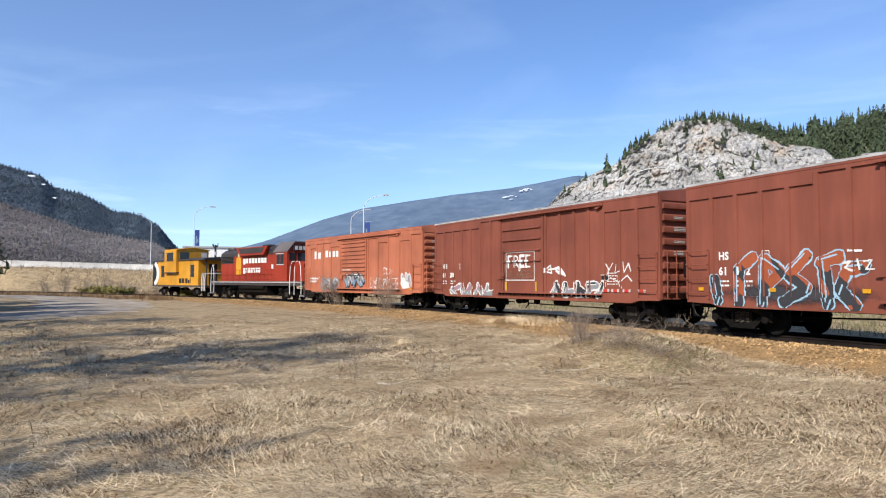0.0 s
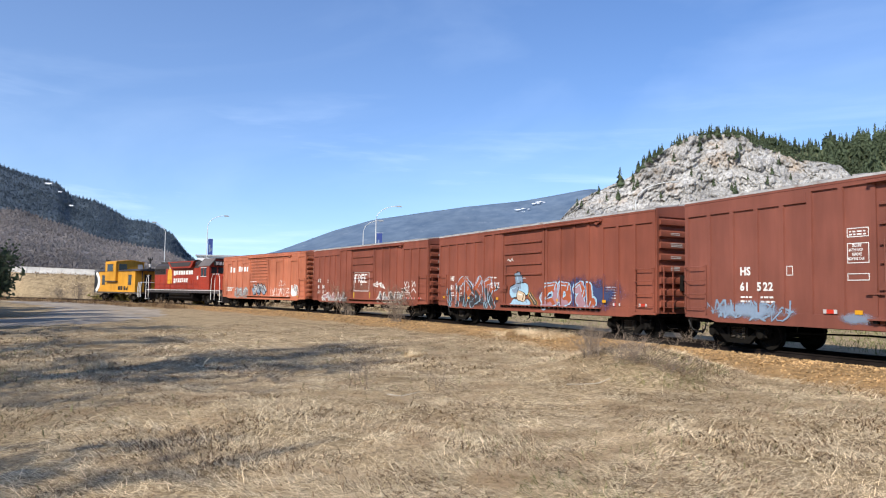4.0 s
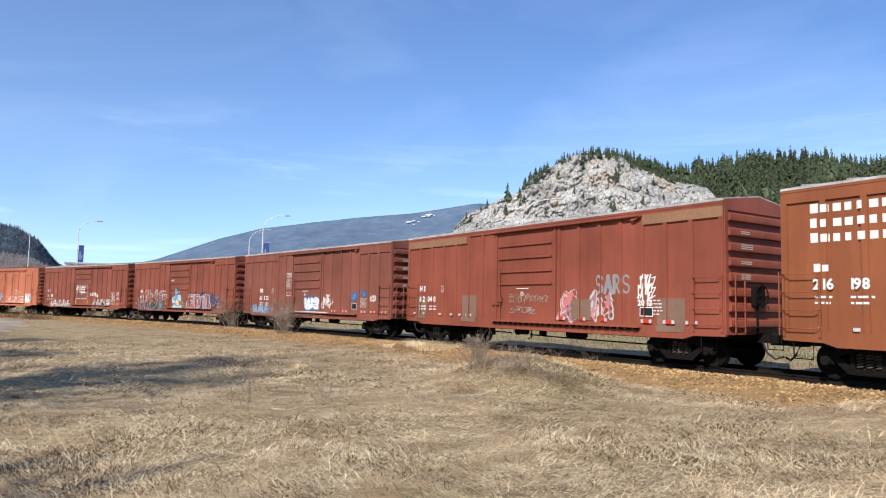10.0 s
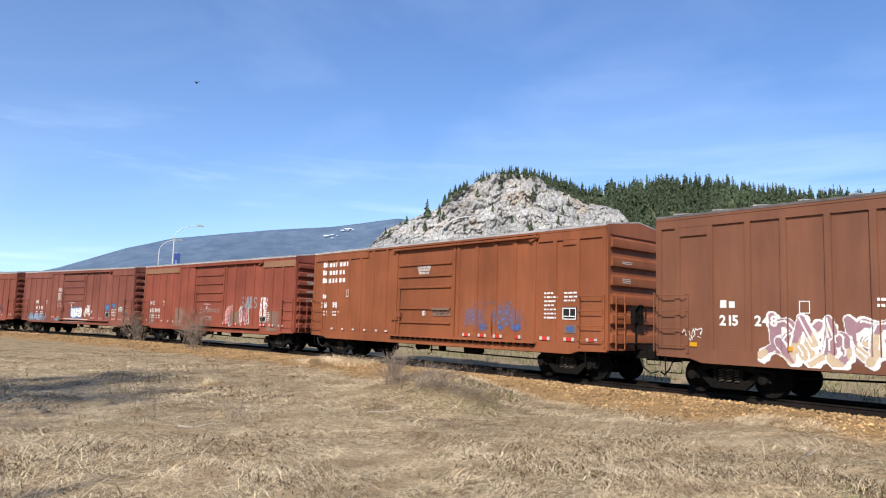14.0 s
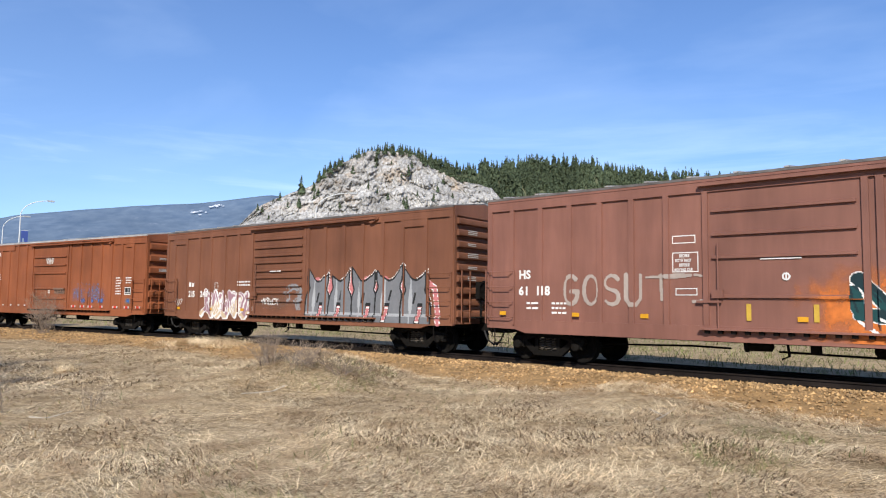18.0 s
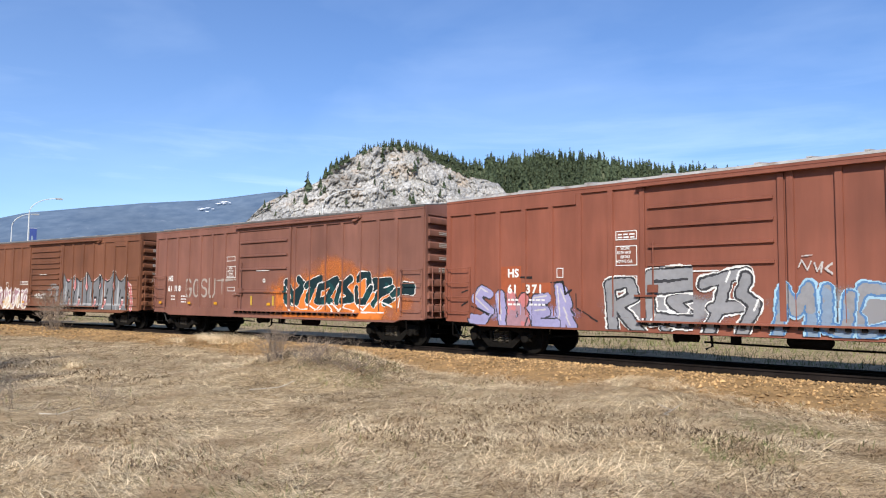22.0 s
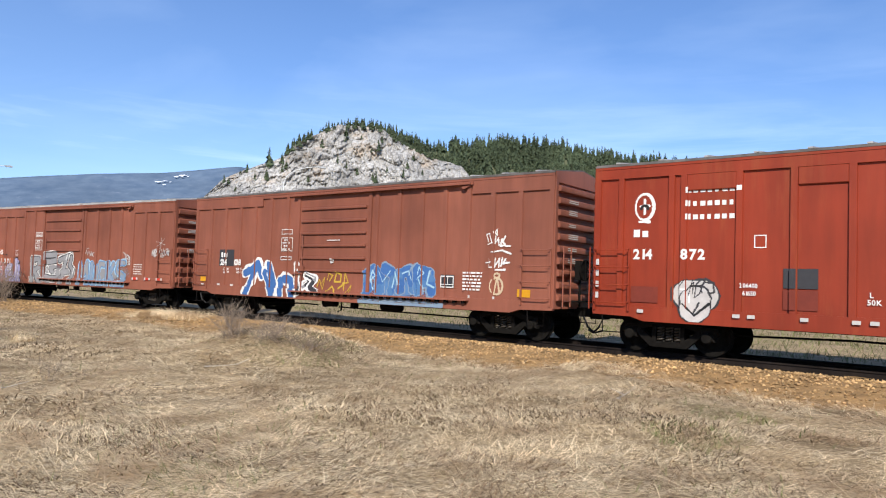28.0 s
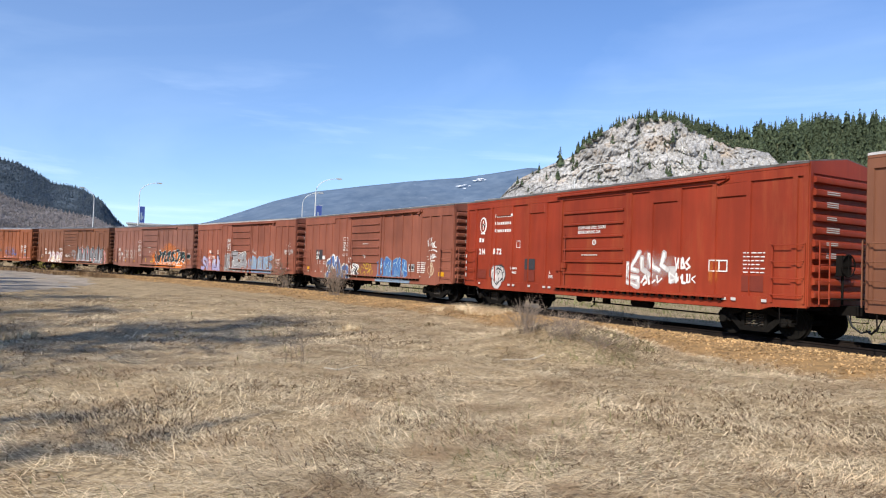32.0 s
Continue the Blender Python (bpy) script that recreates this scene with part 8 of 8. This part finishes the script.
for x in posts_:
    part("rail_stanchion", Geo().tube([(x, -1.47, 1.45), (x, -1.47, 2.42)], 0.022, 5), R_, loco)
part("handrail", Geo().tube([(HL + 0.1, -1.47, 2.42), (3.9, -1.47, 2.42)], 0.022, 5), R_, loco)
for x, e in ((-h + 0.25, 0.35), (-h + 0.95, -0.3), (6.6, 0.35), (7.3, 0.25), (h - 0.3, -0.35)):
    part("end_handrail", Geo().tube([(x, -1.52, 0.55), (x, -1.52, 1.5), (x + e * 0.3, -1.52, 2.6), (x + e, -1.5, 2.95), (x + e * 1.5, -1.42, 2.95)], 0.03, 6), M["white"], loco, "white painted handrail")
for x in (-h, h):
    part("pilot", Geo().box(x - 0.12, x + 0.12, -1.45, 1.45, 0.35, 1.3), K_, loco)
    part("coupler", Geo().box(x - 0.5, x + 0.5, -0.14, 0.14, 0.74, 1.0), M["iron"], loco)
    for z in (0.42, 0.72, 1.02):
        part("step", Geo().box(*sorted((x, x * 0.93)), -1.52, -1.2, z, z + 0.05), M["palegrey"] if z < 0.5 else M["iron"], loco)
for n_, u_, step, z0, z1 in ((8, -2.82, 0.57, 2.98, 3.38), (7, -2.8, 0.48, 2.2, 2.6)):
    for i in range(n_):
        part("company_mark", Geo().box(u_ + i * step, u_ + i * step + step * (0.8, 0.66, 0.76)[i % 3], -0.962, -0.946, z0 - (0 if i else 0.08), z1), M["white"], loco, "white lettering block")
part("emblem", Geo().prism([(-0.5, -0.9), (0.5, -0.9), (0.55, 0.0), (0.45, 0.5), (0.15, 0.62), (-0.15, 0.62), (-0.45, 0.5), (-0.55, 0.0)], -0.012, 0.0), M["amber"], loco, "yellow emblem", at=pose(-3.75, -0.948, 2.95))
part("emblem_top", Geo().prism([(-0.16, 0.62), (0.16, 0.62), (0.2, 0.85), (0.0, 0.98), (-0.2, 0.85)], -0.012, 0.0), M["beige"], loco, at=pose(-3.75, -0.948, 2.95))
for i in range(4):
    part("number_block", Geo().box(2.46 + i * 0.38, 2.74 + i * 0.38, -0.962, -0.946, 2.48, 2.82), M["white"], loco, "white number block below the cab")
wh = []
for x in (-5.3, 5.3):
    ob, ww = truck(loco, x)
    wh += ww
    part("traction_motor", Geo().box(-0.6, 0.6, -0.7, 0.7, 0.3, 0.75), M["iron"], ob)
    part("brake_cylinder", Geo().tube([(-0.75, -1.25, 0.78), (-0.35, -1.25, 0.78)], 0.13, 10).tube([(0.35, -1.25, 0.78), (0.75, -1.25, 0.78)], 0.13, 10), M["truck"], ob)
TRAIN.append((loco, 109.75, wh))

# caboose
cab_o = tagged(new("caboose"), "yellow caboose with a cupola and a black and white end", "caboose", "vehicles of the train")
Y_ = M["yellow"]
h = 5.75
part("body", Geo().box(-4.5, 4.5, -1.45, 1.45, 1.1, 3.45), Y_, cab_o)
part("roof", Geo().bar([(-1.55, 3.45), (1.55, 3.45), (1.4, 3.6), (0, 3.75), (-1.4, 3.6)], -5.7, 5.7), K_, cab_o, "dark weathered roof")
cup = part("cupola", Geo().bar([(-1.6, 3.5), (1.6, 3.5), (1.6, 4.55), (0, 4.75), (-1.6, 4.55)], -2.3, 0.35), Y_, cab_o)
part("cupola_roof", Geo().bar([(-1.68, 4.5), (0, 4.72), (1.68, 4.5), (1.68, 4.57), (0, 4.8), (-1.68, 4.57)], -2.4, 0.45), Y_, cup, "yellow cupola roof")
bay = part("bay", Geo().box(-2.3, 0.35, -1.72, -1.451, 2.35, 4.5), Y_, cab_o, "yellow projecting bay below the cupola")
part("bay_sill", Geo().box(-2.34, 0.39, -1.74, -1.45, 2.24, 2.35), K_, cab_o)
part("window", Geo().box(-1.75, -0.35, -1.735, -1.7, 3.5, 4.2), M["glass"], bay)
part("window_frame", Geo().box(-1.85, -0.25, -1.742, -1.736, 3.42, 3.5).box(-1.85, -0.25, -1.742, -1.736, 4.2, 4.27), K_, bay)
# the far window is opaque: sky light through it is painted pale grey
for y0, y1, m in ((-1.35, -0.45, "glass"), (0.85, 1.4, "palegrey")):
    part("end_window", Geo().box(0.34, 0.37, y0, y1, 3.62, 4.3), M[m], cup, "cupola window, bright sky through it painted pale grey" if m == "palegrey" else "")
for x in (-3.6, 2.9):
    win = part("window", Geo().box(x, x + 0.75, -1.465, -1.44, 1.95, 2.95), M["glass"], cab_o)
    part("window_frame", Geo().box(x - 0.06, x + 0.81, -1.475, -1.466, 1.88, 1.95).box(x - 0.06, x + 0.81, -1.475, -1.466, 2.95, 3.02), K_, win)
part("end_panel", Geo().box(-5.6, -4.5, -1.46, 1.46, 1.1, 3.4), M["black"], cab_o, "black end with a white curved band")
g = Geo()
for a0, a1 in zip(np.linspace(-1.0, 1.0, 15)[:-1], np.linspace(-1.0, 1.0, 15)[1:]):
    pts = [(-6.1 + r * math.cos(a), 2.25 + r * 0.72 * math.sin(a)) for r, a in ((1.45, a0), (2.05, a0), (2.05, a1), (1.45, a1))]
    g.add([(x, -1.472, z) for x, z in pts], [(0, 1, 2, 3)])
part("white_band", g, M["white"], cab_o, "curved white band")
for x, wide, tall in ((0.5, 0.5, 0.45), (1.1, 0.5, 0.45), (1.85, 0.45, 0.45), (2.4, 0.3, 0.3), (2.8, 0.15, 0.45)):
    part("company_mark", Geo().box(x, x + wide, -1.465, -1.452, 1.3, 1.3 + tall), M["black"], cab_o, "black lettering block")
part("side_sill", Geo().box(-5.6, 5.6, -1.5, 1.5, 0.95, 1.1), K_, cab_o)
for x in (-5.55, 5.55):
    part("platform_rail", Geo().tube([(x, -1.4, 1.1), (x, -1.4, 2.2), (x, 1.4, 2.2), (x, 1.4, 1.1)], 0.03, 6), M["white"] if x > 0 else Y_, cab_o)
    part("coupler", Geo().box(*sorted((x, x * 1.11)), -0.13, 0.13, 0.74, 0.98), M["iron"], cab_o)
    part("platform_steps", Geo().box(*sorted((x, x * 0.93)), -1.5, -1.2, 0.45, 0.5).box(*sorted((x, x * 0.93)), -1.5, -1.2, 0.75, 0.8), M["iron"], cab_o)
for x in (-5.4, 4.9):
    pole = part("signal_mast", Geo().tube([(x, 0, 3.6), (x, 0, 4.9)], 0.09, 8), M["black"], cab_o, "black roof mast with two raised arms")
    part("mast_arm", Geo().tube([(x, 0, 4.55), (x - 0.45, 0, 4.8), (x - 0.5, 0, 5.0)], 0.07, 6).tube([(x, 0, 4.55), (x + 0.45, 0, 4.8), (x + 0.5, 0, 5.0)], 0.07, 6), M["black"], pole)
    part("mast_collar", Geo().tube([(x, 0, 3.9), (x, 0, 4.25)], 0.13, 8), M["palegrey"], pole)
for y in (-1.15, 1.15):
    part("porch_post", Geo().tube([(5.5, y, 1.1), (5.5, y, 3.5)], 0.05, 6), M["black"], cab_o)
part("end_door", Geo().box(4.5, 4.53, -0.4, 0.4, 1.15, 3.1), M["black"], cab_o, "dark end door under the porch roof")
for k in range(3):
    part("porch_handrail", Geo().tube([(5.3 + 0.3 * k, -1.48, 0.6), (5.25 + 0.3 * k, -1.48, 1.6), (5.45 + 0.3 * k, -1.48, 2.2)], 0.04, 6), M["white"], cab_o, "white painted handrail")
wh = []
for x in (-3.6, 3.6):
    ob, ww = truck(cab_o, x)
    wh += ww
TRAIN.append((cab_o, 125.3, wh))


# ---- what moves ----
def run(t):
    """How far the train has come along the line at t seconds."""
    return -58.10 + 4.38094 * t + 0.00659227 * t * t - 0.0000492914 * t ** 3


def motions():
    """Every vehicle follows the line; its wheels roll."""
    for thing, ahead, wheels in TRAIN:
        rows = []
        for i in range(33):
            s = run(i) + ahead
            (xa, ya), (xb, yb) = on_line(s + 6.2), on_line(s - 6.2)
            rows.append((i, pose((xa + xb) / 2, (ya + yb) / 2, 0, 0, 0, math.degrees(math.atan2(yb - ya, xb - xa)))))
        walk(thing, rows)
        spin = [(i / 10, -math.degrees((run(i / 10) - run(0)) / WHEEL_R)) for i in range(321)]
        for k, wheel in enumerate(wheels):
            at = wheel.matrix_basis.translation.copy()
            walk(wheel, [(t, pose(at.x, at.y, at.z, 0, a + 37 * k, 0)) for t, a in spin])

    a, b, c, d = (-1.134, 1.265, 1.446), (-0.578, 1.352, 1.795), (-0.325, 1.392, 1.954), (0.307, 1.492, 2.351)
    walk(fly, [(0, pose(*FLY_REST)), (13.4, pose(*FLY_REST)), (13.68, pose(*a)), (13.9, pose(*b)), (14.0, pose(*c)), (14.25, pose(*d)), (14.6, pose(*FLY_AFTER)), (32, pose(*FLY_AFTER))])


motions()
